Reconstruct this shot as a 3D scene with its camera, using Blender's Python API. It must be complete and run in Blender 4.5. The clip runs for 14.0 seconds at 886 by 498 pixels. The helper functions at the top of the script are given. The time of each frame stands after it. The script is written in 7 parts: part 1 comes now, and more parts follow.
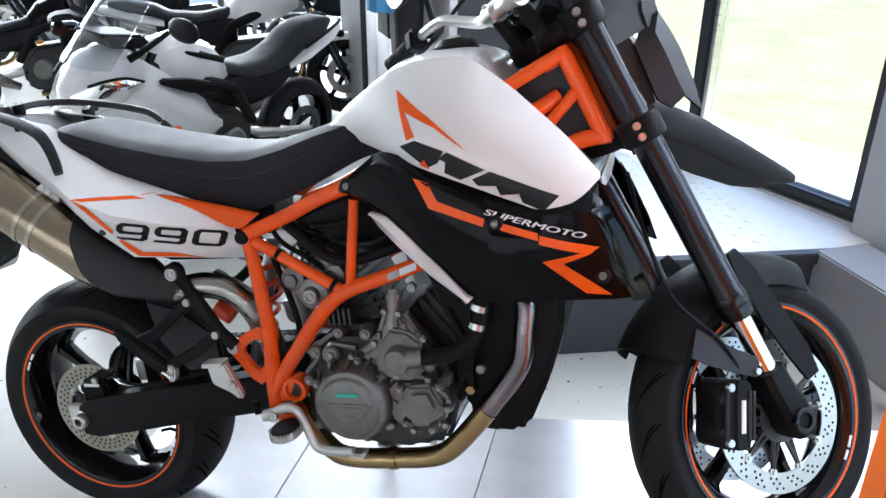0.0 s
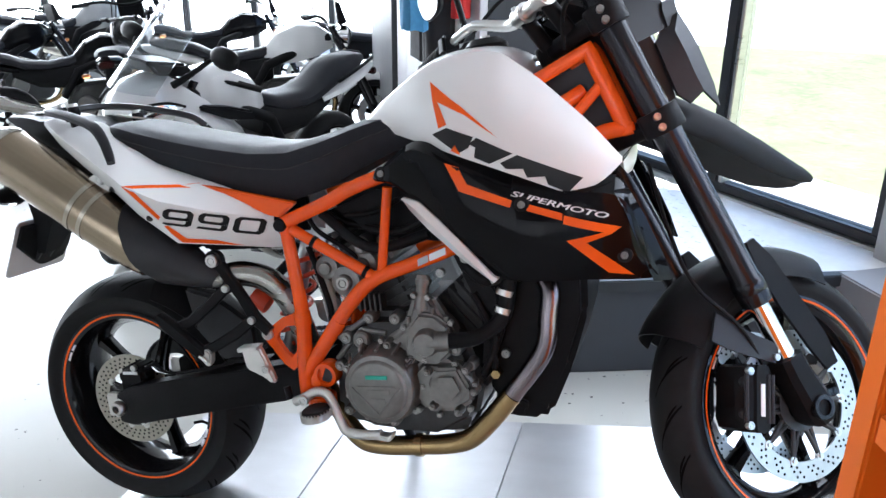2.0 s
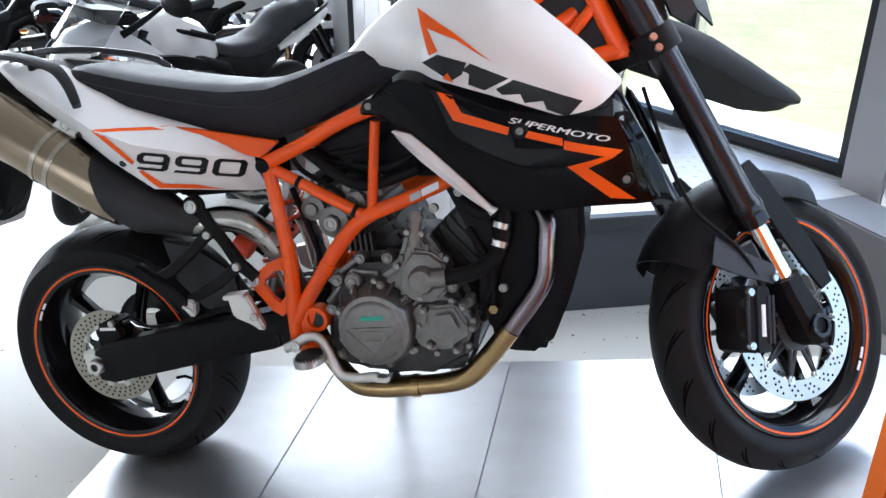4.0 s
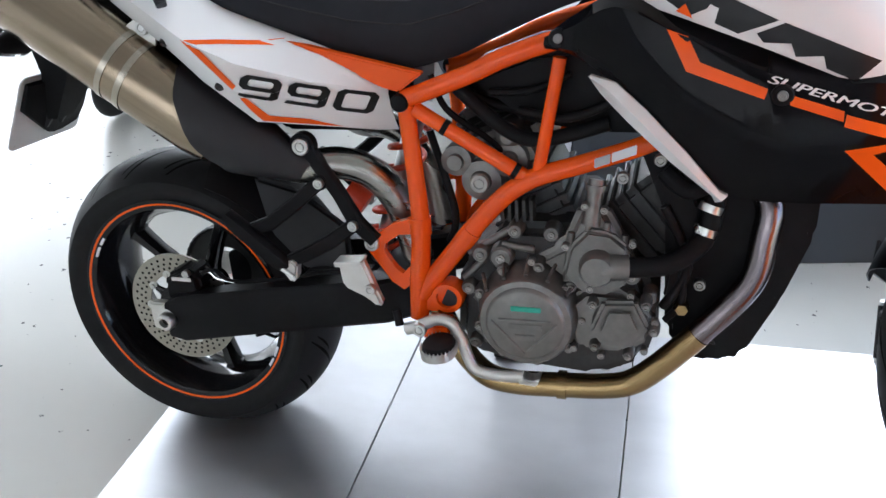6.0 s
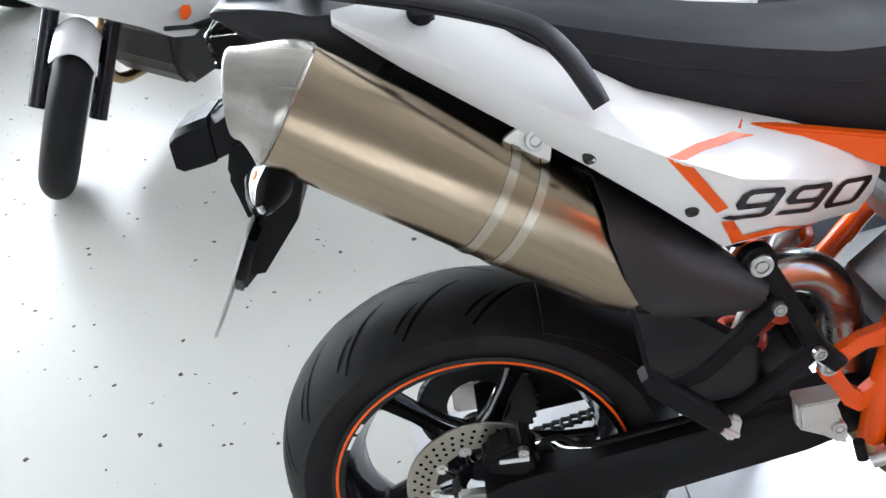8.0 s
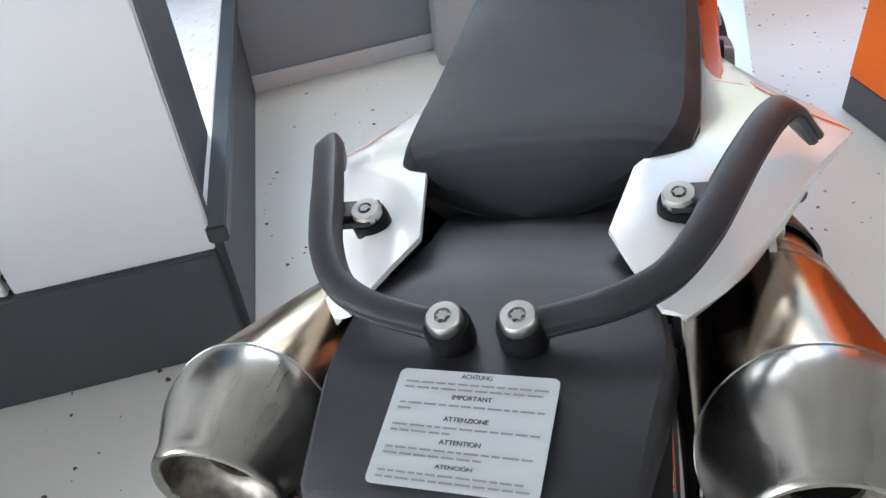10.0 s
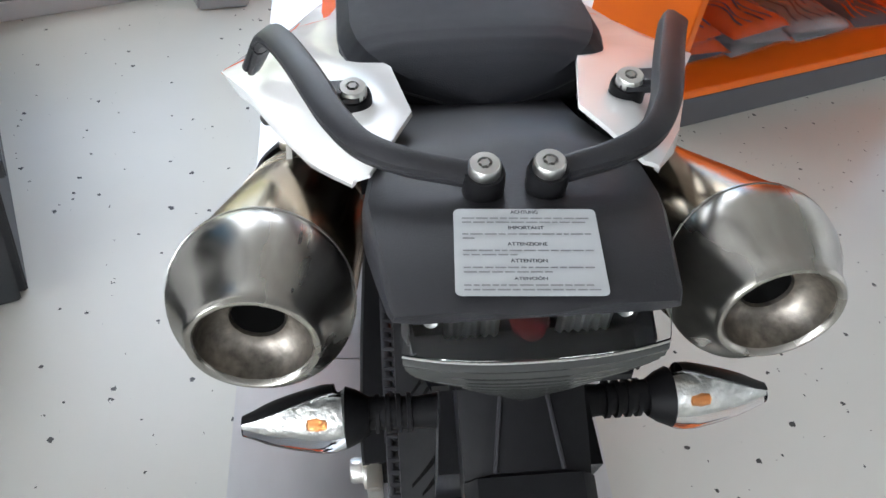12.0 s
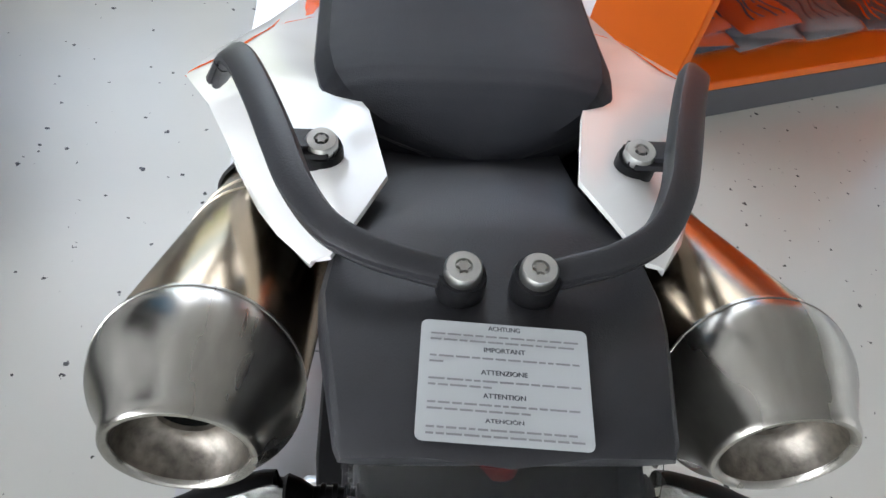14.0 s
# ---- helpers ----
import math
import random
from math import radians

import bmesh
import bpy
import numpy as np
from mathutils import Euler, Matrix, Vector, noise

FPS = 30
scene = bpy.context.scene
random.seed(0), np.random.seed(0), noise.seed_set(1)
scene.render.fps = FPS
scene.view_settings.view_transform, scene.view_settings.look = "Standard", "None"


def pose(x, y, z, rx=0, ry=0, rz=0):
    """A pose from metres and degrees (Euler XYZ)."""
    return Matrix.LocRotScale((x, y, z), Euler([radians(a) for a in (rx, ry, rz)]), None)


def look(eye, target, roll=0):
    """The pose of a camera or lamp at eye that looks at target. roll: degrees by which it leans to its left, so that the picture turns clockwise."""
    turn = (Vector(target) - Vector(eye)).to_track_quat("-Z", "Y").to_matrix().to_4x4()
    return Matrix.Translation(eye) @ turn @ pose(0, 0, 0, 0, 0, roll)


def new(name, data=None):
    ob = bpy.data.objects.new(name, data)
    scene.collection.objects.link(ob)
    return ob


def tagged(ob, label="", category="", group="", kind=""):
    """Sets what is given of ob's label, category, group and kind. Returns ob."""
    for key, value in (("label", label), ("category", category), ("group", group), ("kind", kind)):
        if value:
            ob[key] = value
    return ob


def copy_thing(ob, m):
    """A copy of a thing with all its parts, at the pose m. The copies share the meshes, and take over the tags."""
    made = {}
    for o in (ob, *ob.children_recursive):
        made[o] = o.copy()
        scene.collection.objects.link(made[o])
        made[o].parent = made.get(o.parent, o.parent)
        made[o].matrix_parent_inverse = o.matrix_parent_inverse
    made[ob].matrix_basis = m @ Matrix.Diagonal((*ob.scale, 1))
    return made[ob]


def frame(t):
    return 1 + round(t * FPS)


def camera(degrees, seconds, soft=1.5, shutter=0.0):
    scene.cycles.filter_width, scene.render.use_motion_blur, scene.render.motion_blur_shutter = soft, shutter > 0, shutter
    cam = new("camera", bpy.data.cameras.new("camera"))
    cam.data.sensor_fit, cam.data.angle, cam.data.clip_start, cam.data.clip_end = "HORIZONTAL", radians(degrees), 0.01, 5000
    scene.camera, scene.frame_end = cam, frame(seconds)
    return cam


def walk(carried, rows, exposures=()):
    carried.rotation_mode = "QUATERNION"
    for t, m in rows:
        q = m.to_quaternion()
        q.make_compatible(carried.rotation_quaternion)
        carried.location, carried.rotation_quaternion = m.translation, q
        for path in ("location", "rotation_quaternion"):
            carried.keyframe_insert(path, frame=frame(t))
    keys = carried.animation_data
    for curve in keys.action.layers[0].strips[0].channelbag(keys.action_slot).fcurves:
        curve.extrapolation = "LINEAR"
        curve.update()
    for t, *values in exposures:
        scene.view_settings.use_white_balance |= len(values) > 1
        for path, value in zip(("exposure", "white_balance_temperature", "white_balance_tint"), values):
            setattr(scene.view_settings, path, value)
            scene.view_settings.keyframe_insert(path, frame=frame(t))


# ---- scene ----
cam = camera(57.9, 14.0)
PATH = [
    (0, (1.183, -1.406, 1.551), (0.735, 0.338, 0.679), 0.3),
    (0.5, (1.177, -1.476, 1.527), (0.705, 0.27, 0.671), 0.4),
    (1, (1.208, -1.53, 1.529), (0.695, 0.238, 0.749), 3.2),
    (1.5, (1.241, -1.541, 1.519), (0.704, 0.242, 0.789), 2.8),
    (2, (1.207, -1.527, 1.453), (0.686, 0.254, 0.708), 0.5),
    (2.5, (1.122, -1.521, 1.389), (0.684, 0.285, 0.65), -0.4),
    (3, (1.116, -1.537, 1.354), (0.725, 0.262, 0.573), -0.1),
    (3.2, (1.122, -1.541, 1.354), (0.727, 0.255, 0.567), -0.1),
    (5.3, (1.019, -1.464, 1.474), (0.644, 0.264, 0.539), -0.3),
    (5.5, (0.942, -1.441, 1.408), (0.612, 0.311, 0.502), 0.7),
    (6, (0.759, -1.208, 1.355), (0.383, 0.427, 0.266), 3.8),
    (6.5, (0.528, -1.08, 1.319), (0.075, 0.518, 0.204), 0.2),
    (7, (0.299, -0.914, 1.291), (0.079, 0.686, 0.112), 1.2),
    (7.5, (0.112, -0.781, 1.289), (0.131, 0.784, 0.044), 3.4),
    (8, (-0.188, -0.82, 1.307), (-0.066, 0.807, 0.15), 1.8),
    (8.5, (-0.398, -0.604, 1.357), (0.262, 0.856, 0.159), -1.8),
    (9, (-0.558, -0.309, 1.38), (0.572, 0.848, 0.203), -6.6),
    (11.3, (-0.648, 0.267, 1.31), (0.858, -0.033, 0.029), 7.6),
    (11.5, (-0.677, 0.275, 1.319), (0.845, -0.05, 0.063), 8.5),
    (12, (-0.709, 0.28, 1.329), (0.76, -0.051, 0.012), 10.3),
    (12.5, (-0.696, 0.272, 1.324), (0.7, -0.069, -0.067), 11.4),
    (13, (-0.671, 0.271, 1.321), (0.674, -0.079, -0.118), 12.2),
    (13.5, (-0.643, 0.262, 1.33), (0.665, -0.126, -0.132), 15.0),
    (14, (-0.588, 0.265, 1.347), (0.789, -0.114, -0.053), 16.9),
]
walk(cam, [(t, look(eye, target, roll)) for t, eye, target, roll in PATH], exposures=[(0, 1.81, 6020, 10), (5.5, 1.77, 6070, 10), (7, 2.02, 6250, 10), (8, 2.20, 6250, 10), (8.6, 2.26, 6250, 10), (9.2, 2.05, 6250, 10), (11.3, 1.73, 6400, 10), (14, 1.62, 6450, 10)])

# ---- light ----
ROOM = radians(21)                      # the room is turned against the motorcycle
U = Vector((math.cos(ROOM), math.sin(ROOM), 0))
V = Vector((-math.sin(ROOM), math.cos(ROOM), 0))
FLOOR = -0.03


def uv(u, v, z=0.0):
    return U * u + V * v + Vector((0, 0, z))


world = bpy.data.worlds.new("sky")
scene.world = world
world.use_nodes = True
_n = world.node_tree.nodes
_sky = _n.new("ShaderNodeTexSky")
_sky.sky_type, _sky.sun_disc = "NISHITA", False
_sky.sun_elevation, _sky.sun_rotation = radians(60), radians(150)
_n["Background"].inputs["Strength"].default_value = 0.15
world.node_tree.links.new(_sky.outputs[0], _n["Background"].inputs[0])
_sun = bpy.data.lights.new("sun", "SUN")
_sun.energy, _sun.angle, _sun.color = 5.0, radians(1), (1, 0.97, 0.93)
new("sun", _sun).matrix_world = look((2.7, -4.68, 9.3), (0, 0, 0))


def area_lamp(name, place, target, sx, sy, power, color=(1, 1, 1)):
    d = bpy.data.lights.new(name, "AREA")
    d.shape, d.size, d.size_y, d.energy, d.color = "RECTANGLE", sx, sy, power, color
    ob = new(name, d)
    ob.matrix_world = look(place, target)
    return ob


# daylight in the window openings; the last row is unseen, added as fill
area_lamp("window_light", (1.28, 2.365, 2.36), (0.58, 1.65, 2.36), 2.0, 1.56, 34, (0.96, 0.98, 1.0))
area_lamp("window_light", (2.72, 0.55, 2.36), (1.88, 0.0, 2.2), 2.4, 1.56, 20, (0.96, 0.98, 1.0))
area_lamp("window_light", uv(-2.6, 6.85, 1.7), uv(-1.5, 2.0, 0.5), 8.0, 2.8, 275, (0.96, 0.98, 1.0))
area_lamp("window_light", uv(-2.2, -5.75, 1.9), uv(-0.6, 0.0, 0.5), 8.8, 2.6, 22, (0.97, 0.98, 1.0))


# ---- materials ----
def material(name, base, rough=0.5, metal=0.0, vary=0.12, grain=40.0, bump=0.0, bump_scale=200.0, coat=0.0, speck=None, emit=0.0, trans=0.0,
             stretch=(1, 1, 1), spec=0.5, rough_vary=0.1, turn=0.0):
    m = bpy.data.materials.new(name)
    m.use_nodes = True
    t = m.node_tree
    b = t.nodes["Principled BSDF"]
    b.inputs["Roughness"].default_value, b.inputs["Metallic"].default_value = rough, metal
    b.inputs["Coat Weight"].default_value, b.inputs["Coat Roughness"].default_value = coat, 0.04
    b.inputs["Transmission Weight"].default_value = trans
    b.inputs["Specular IOR Level"].default_value = spec
    if trans:
        b.inputs["IOR"].default_value = 1.22
    b.inputs["Base Color"].default_value = (*base, 1)
    co = t.nodes.new("ShaderNodeTexCoord")
    mp = t.nodes.new("ShaderNodeMapping")
    mp.inputs["Scale"].default_value = stretch
    if turn:                                # streaked along a tilted axis
        mp.vector_type = "TEXTURE"
        mp.inputs["Rotation"].default_value = (0, radians(turn), 0)
        mp.inputs["Scale"].default_value = [1 / k for k in stretch]
    t.links.new(co.outputs["Object"], mp.inputs["Vector"])
    big, fine = t.nodes.new("ShaderNodeTexNoise"), t.nodes.new("ShaderNodeTexNoise")
    big.inputs["Scale"].default_value, fine.inputs["Scale"].default_value = grain / 6, grain
    big.inputs["Detail"].default_value, fine.inputs["Detail"].default_value = 4, 6
    add = t.nodes.new("ShaderNodeMath")
    for n, s in ((big, 0), (fine, 1)):
        t.links.new(mp.outputs[0], n.inputs["Vector"])
        t.links.new(n.outputs["Fac"], add.inputs[s])
    ramp = t.nodes.new("ShaderNodeMapRange")
    ramp.inputs["From Min"].default_value, ramp.inputs["From Max"].default_value = 0.6, 1.4
    ramp.inputs["To Min"].default_value, ramp.inputs["To Max"].default_value = 1 - vary, 1 + vary
    t.links.new(add.outputs[0], ramp.inputs["Value"])
    mul = t.nodes.new("ShaderNodeVectorMath")
    mul.operation = "SCALE"
    mul.inputs[0].default_value = base
    t.links.new(ramp.outputs[0], mul.inputs["Scale"])
    last = mul.outputs[0]
    if speck:
        scale, size, color = speck
        vo = t.nodes.new("ShaderNodeTexVoronoi")
        vo.inputs["Scale"].default_value = scale
        wob2 = t.nodes.new("ShaderNodeVectorMath")
        wob2.operation = "MULTIPLY_ADD"
        rag = t.nodes.new("ShaderNodeTexNoise")
        rag.inputs["Scale"].default_value = 130
        t.links.new(co.outputs["Object"], rag.inputs["Vector"])
        t.links.new(rag.outputs["Color"], wob2.inputs[0])
        wob2.inputs[1].default_value = (0.014,) * 3
        t.links.new(co.outputs["Object"], wob2.inputs[2])
        t.links.new(wob2.outputs[0], vo.inputs["Vector"])
        cut = t.nodes.new("ShaderNodeMath")
        cut.operation = "MULTIPLY"
        t.links.new(vo.outputs["Color"], cut.inputs[0])
        cut.inputs[1].default_value = size
        less = t.nodes.new("ShaderNodeMath")
        less.operation = "LESS_THAN"
        t.links.new(vo.outputs["Distance"], less.inputs[0])
        sq = t.nodes.new("ShaderNodeMath")
        sq.operation = "POWER"
        t.links.new(cut.outputs[0], sq.inputs[0])
        sq.inputs[1].default_value = 3.5
        t.links.new(sq.outputs[0], less.inputs[1])
        mix = t.nodes.new("ShaderNodeMix")
        mix.data_type = "RGBA"
        t.links.new(less.outputs[0], mix.inputs["Factor"])
        t.links.new(last, mix.inputs["A"])
        mix.inputs["B"].default_value = (*color, 1)
        last = mix.outputs["Result"]
    t.links.new(last, b.inputs["Base Color"])
    rr = t.nodes.new("ShaderNodeMapRange")
    rr.inputs["From Min"].default_value, rr.inputs["From Max"].default_value = 0.3, 0.7
    rr.inputs["To Min"].default_value, rr.inputs["To Max"].default_value = max(rough * (1 - rough_vary), 0.01), min(rough * (1 + rough_vary), 1)
    t.links.new(big.outputs["Fac"], rr.inputs["Value"])
    t.links.new(rr.outputs[0], b.inputs["Roughness"])
    if bump:
        bp = t.nodes.new("ShaderNodeBump")
        bp.inputs["Strength"].default_value, bp.inputs["Distance"].default_value = bump, 0.002
        bn = t.nodes.new("ShaderNodeTexNoise")
        bn.inputs["Scale"].default_value, bn.inputs["Detail"].default_value = bump_scale, 3
        t.links.new(mp.outputs[0], bn.inputs["Vector"])
        t.links.new(bn.outputs["Fac"], bp.inputs["Height"])
        t.links.new(bp.outputs[0], b.inputs["Normal"])
    if emit:
        b.inputs["Emission Color"].default_value, b.inputs["Emission Strength"].default_value = (*base, 1), emit
    return m


M = {
    "floor": material("speckled_floor", (0.56, 0.56, 0.52), 0.3, vary=0.04, grain=3, speck=(33, 0.74, (0.03, 0.03, 0.03)), bump=0.02, bump_scale=60, rough_vary=0.03),
    "steel_plate": material("brushed_plate", (0.54, 0.55, 0.57), 0.36, 0.9, vary=0.10, grain=7, stretch=(1, 2, 1), bump=0.03, bump_scale=300, rough_vary=0.12),
    "white": material("white_gloss_paint", (0.80, 0.80, 0.79), 0.16, vary=0.015, grain=8, coat=0.25, spec=0.4),
    "black_gloss": material("black_gloss_plastic", (0.004, 0.004, 0.005), 0.05, vary=0.2, grain=12, spec=0.13),
    "black_plastic": material("black_textured_plastic", (0.009, 0.009, 0.010), 0.42, vary=0.15, grain=90, bump=0.12, bump_scale=900, spec=0.1),
    "dark_plastic": material("dark_grey_plastic", (0.021, 0.021, 0.024), 0.43, vary=0.12, grain=60, bump=0.15, bump_scale=700, spec=0.3),
    "seat": material("seat_vinyl", (0.021, 0.022, 0.027), 0.58, vary=0.12, grain=50, bump=0.25, bump_scale=900, spec=0.16),
    "orange": material("orange_powder_coat", (0.86, 0.10, 0.004), 0.16, vary=0.05, grain=30, coat=0.2, spec=0.3),
    "orange_film": material("orange_sticker", (0.86, 0.11, 0.006), 0.25, vary=0.03, grain=30, spec=0.3),
    "black_film": material("black_sticker", (0.010, 0.010, 0.011), 0.3, vary=0.1, grain=30, spec=0.25),
    "white_film": material("white_sticker", (0.8, 0.8, 0.8), 0.3, vary=0.03, grain=30),
    "rubber": material("tyre_rubber", (0.013, 0.013, 0.014), 0.6, spec=0.16, vary=0.2, grain=50, bump=0.12, bump_scale=500),
    "groove": material("groove_shade", (0.002, 0.002, 0.002), 0.9, vary=0.1, grain=50, spec=0.1),
    "rim": material("black_rim_paint", (0.006, 0.006, 0.007), 0.12, vary=0.15, grain=20, spec=0.4),
    "engine": material("cast_engine_metal", (0.20, 0.195, 0.185), 0.38, 0.8, vary=0.2, grain=70, bump=0.25, bump_scale=600),
    "engine_dark": material("dark_casting", (0.055, 0.055, 0.055), 0.45, 0.6, vary=0.25, grain=60, bump=0.3, bump_scale=400),
    "alu": material("brushed_aluminium", (0.66, 0.65, 0.62), 0.3, 1.0, vary=0.08, grain=40, stretch=(1, 1, 6), bump=0.05, bump_scale=200),
    # in these two, axial colour streaks paint in reflected bands as well as brushing
    "titan": material("brushed_titanium", (0.35, 0.28, 0.20), 0.23, 1.0, vary=0.16, grain=12, rough_vary=0.2, stretch=(0.5, 11, 11), turn=35, bump=0.03, bump_scale=60),
    "cap_steel": material("brushed_end_cap", (0.36, 0.345, 0.315), 0.27, 1.0, vary=0.16, grain=12, rough_vary=0.2, stretch=(0.5, 9, 9), turn=20),
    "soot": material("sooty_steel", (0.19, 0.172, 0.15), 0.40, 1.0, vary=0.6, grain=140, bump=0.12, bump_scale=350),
    # near-black, so holes and bores carry their shade in the colour
    "hole": material("hole_shade", (0.003, 0.003, 0.003), 0.9, spec=0.02),
    "pipe": material("heat_tinted_pipe", (0.36, 0.25, 0.12), 0.24, 1.0, vary=0.25, grain=9, bump=0.03),
    "pipe_blue": material("heat_blued_pipe", (0.22, 0.19, 0.2), 0.25, 1.0, vary=0.35, grain=12, bump=0.03),
    "chrome": material("hard_chrome", (0.8, 0.8, 0.8), 0.06, 1.0, vary=0.02),
    "fork": material("black_anodised_tube", (0.016, 0.016, 0.02), 0.22, 0.5, vary=0.1, grain=40),
    "disc": material("brake_disc_steel", (0.5, 0.5, 0.49), 0.32, 1.0, vary=0.12, grain=50, bump=0.08, bump_scale=300),
    "rear_disc": material("worn_disc_steel", (0.36, 0.34, 0.29), 0.35, 1.0, vary=0.15, grain=50, bump=0.08, bump_scale=300),
    "bolt": material("zinc_bolt", (0.6, 0.6, 0.58), 0.3, 1.0, vary=0.1, grain=60),
    "dull_bolt": material("dull_bolt_steel", (0.36, 0.35, 0.33), 0.36, 1.0, vary=0.15, grain=60),
    "cast_alu": material("cast_aluminium", (0.64, 0.63, 0.60), 0.45, 0.85, vary=0.1, grain=50, bump=0.08, bump_scale=300),
    "clear": material("clear_lens", (0.92, 0.94, 0.94), 0.03, trans=1.0, vary=0.01, spec=0.25),
    "smoke": material("smoked_lens", (0.030, 0.031, 0.030), 0.13, vary=0.05, spec=0.4),
    "reflector": material("reflector_chrome", (0.78, 0.78, 0.77), 0.32, 1.0, vary=0.25, grain=150, bump=0.8, bump_scale=200),
    "amber": material("amber_bulb", (0.75, 0.30, 0.10), 0.3, trans=0.92),
    "red": material("red_lens", (0.035, 0.002, 0.002), 0.04, trans=0.2, spec=0.7),
    "label": material("silver_label", (0.40, 0.42, 0.43), 0.4, 0.2, vary=0.04, grain=30),
    "ink": material("label_ink", (0.06, 0.06, 0.07), 0.6, vary=0.1),
    "ink_faint": material("faint_label_ink", (0.2, 0.2, 0.21), 0.6, vary=0.1),
    "plate_white": material("number_plate_white", (0.75, 0.75, 0.75), 0.3, vary=0.02),
    "plate_blue": material("number_plate_blue", (0.01, 0.04, 0.4), 0.35, vary=0.05),
    "yellow": material("yellow_print", (0.8, 0.55, 0.03), 0.4),
    "green": material("green_badge", (0.02, 0.38, 0.27), 0.35),
    "grey_wall": material("anthracite_wall", (0.045, 0.049, 0.056), 0.55, vary=0.08, grain=5, bump=0.08, bump_scale=120),
    "panel": material("white_wall_panel", (0.65, 0.65, 0.66), 0.45, vary=0.03, grain=4, bump=0.04, bump_scale=80),
    "silver_post": material("silver_post_paint", (0.42, 0.43, 0.44), 0.4, 0.3, vary=0.06, grain=8),
    # post paint made darker and bluer: the low wall's shade in colour
    "low_wall": material("shaded_wall_paint", (0.27, 0.285, 0.31), 0.5, vary=0.06, grain=6, bump=0.05, bump_scale=120),
    "band_steel": material("strap_steel", (0.47, 0.43, 0.36), 0.26, 1.0, vary=0.1, grain=40),
    "frame_dark": material("window_frame_dark", (0.03, 0.033, 0.037), 0.4, vary=0.1, grain=20),
    "tread": material("tread_plate", (0.8, 0.8, 0.79), 0.45, 0.35, vary=0.08, grain=20),
    "ceiling": material("ceiling_grey", (0.34, 0.34, 0.345), 0.8, vary=0.05, grain=6),
    "grass": material("lawn", (0.175, 0.19, 0.10), 0.9, vary=0.4, grain=12, bump=0.6, bump_scale=90),
    "paving": material("paving", (0.55, 0.54, 0.52), 0.8, vary=0.15, grain=9),
    "shelf": material("orange_shelf_laminate", (0.80, 0.150, 0.010), 0.3, vary=0.03, grain=6, spec=0.3),
    "plinth": material("plinth_grey", (0.09, 0.09, 0.1), 0.5, vary=0.08, grain=10),
    "bag_clear": material("clear_plastic_bag", (0.9, 0.9, 0.92), 0.08, trans=0.96, vary=0.05, bump=0.7, bump_scale=40),
    "cloth_blue": material("blue_cloth", (0.05, 0.2, 0.36), 0.85, vary=0.2, grain=60, bump=0.5, bump_scale=60),
    "cloth_black": material("black_cloth", (0.012, 0.012, 0.014), 0.8, vary=0.2, grain=60, bump=0.4, bump_scale=60),
    "cloth_red": material("red_cloth", (0.5, 0.015, 0.012), 0.8, vary=0.2, grain=60, bump=0.4, bump_scale=60),
    "bike_white": material("pearl_white_paint", (0.75, 0.75, 0.75), 0.2, vary=0.02, grain=8, coat=0.7),
    "bike_silver": material("silver_grey_paint", (0.4, 0.41, 0.42), 0.25, 0.4, vary=0.05, grain=8, coat=0.5),
    "bike_blue": material("dark_blue_paint", (0.02, 0.04, 0.09), 0.2, vary=0.05, grain=8, coat=0.6),
    "screen": material("tinted_screen", (0.75, 0.78, 0.8), 0.03, trans=0.95, vary=0.01),
    "glass": material("window_glass", (0.97, 0.985, 0.98), 0.01, trans=1.0, vary=0.0, rough_vary=0.0),
    "spring": material("red_spring", (0.6, 0.05, 0.01), 0.3, vary=0.05),
}


# ---- building helpers ----
def part(name, bm, mat, parent=None, label="", smooth=True, m=None):
    me = bpy.data.meshes.new(name)
    bmesh.ops.recalc_face_normals(bm, faces=bm.faces)
    bm.to_mesh(me)
    bm.free()
    me.materials.append(M[mat])
    if smooth:
        me.shade_smooth()
        me.set_sharp_from_angle(angle=radians(38))
    ob = new(name, me)
    if m is not None:
        ob.matrix_basis = m
    if parent is not None:
        ob.parent = parent
    return tagged(ob, label) if label else ob


def empty(name, label, category, group="", kind="", m=None):
    ob = new(name)
    ob.empty_display_size = 0.1
    if m is not None:
        ob.matrix_basis = m
    return tagged(ob, label, category, group, kind)


def curve(points, steps=8, closed=False):
    """Catmull-Rom through the points."""
    p = [Vector(q) for q in points]
    n, out = len(p), []
    for i in range(n if closed else n - 1):
        if closed:
            a, b, c, d = p[i - 1], p[i], p[(i + 1) % n], p[(i + 2) % n]
        else:
            a, b, c, d = p[max(i - 1, 0)], p[i], p[i + 1], p[min(i + 2, n - 1)]
        for s in range(steps):
            t = s / steps
            out.append(0.5 * (2 * b + (c - a) * t + (2 * a - 5 * b + 4 * c - d) * t * t + (3 * b - a - 3 * c + d) * t ** 3))
    if not closed:
        out.append(p[-1].copy())
    return out


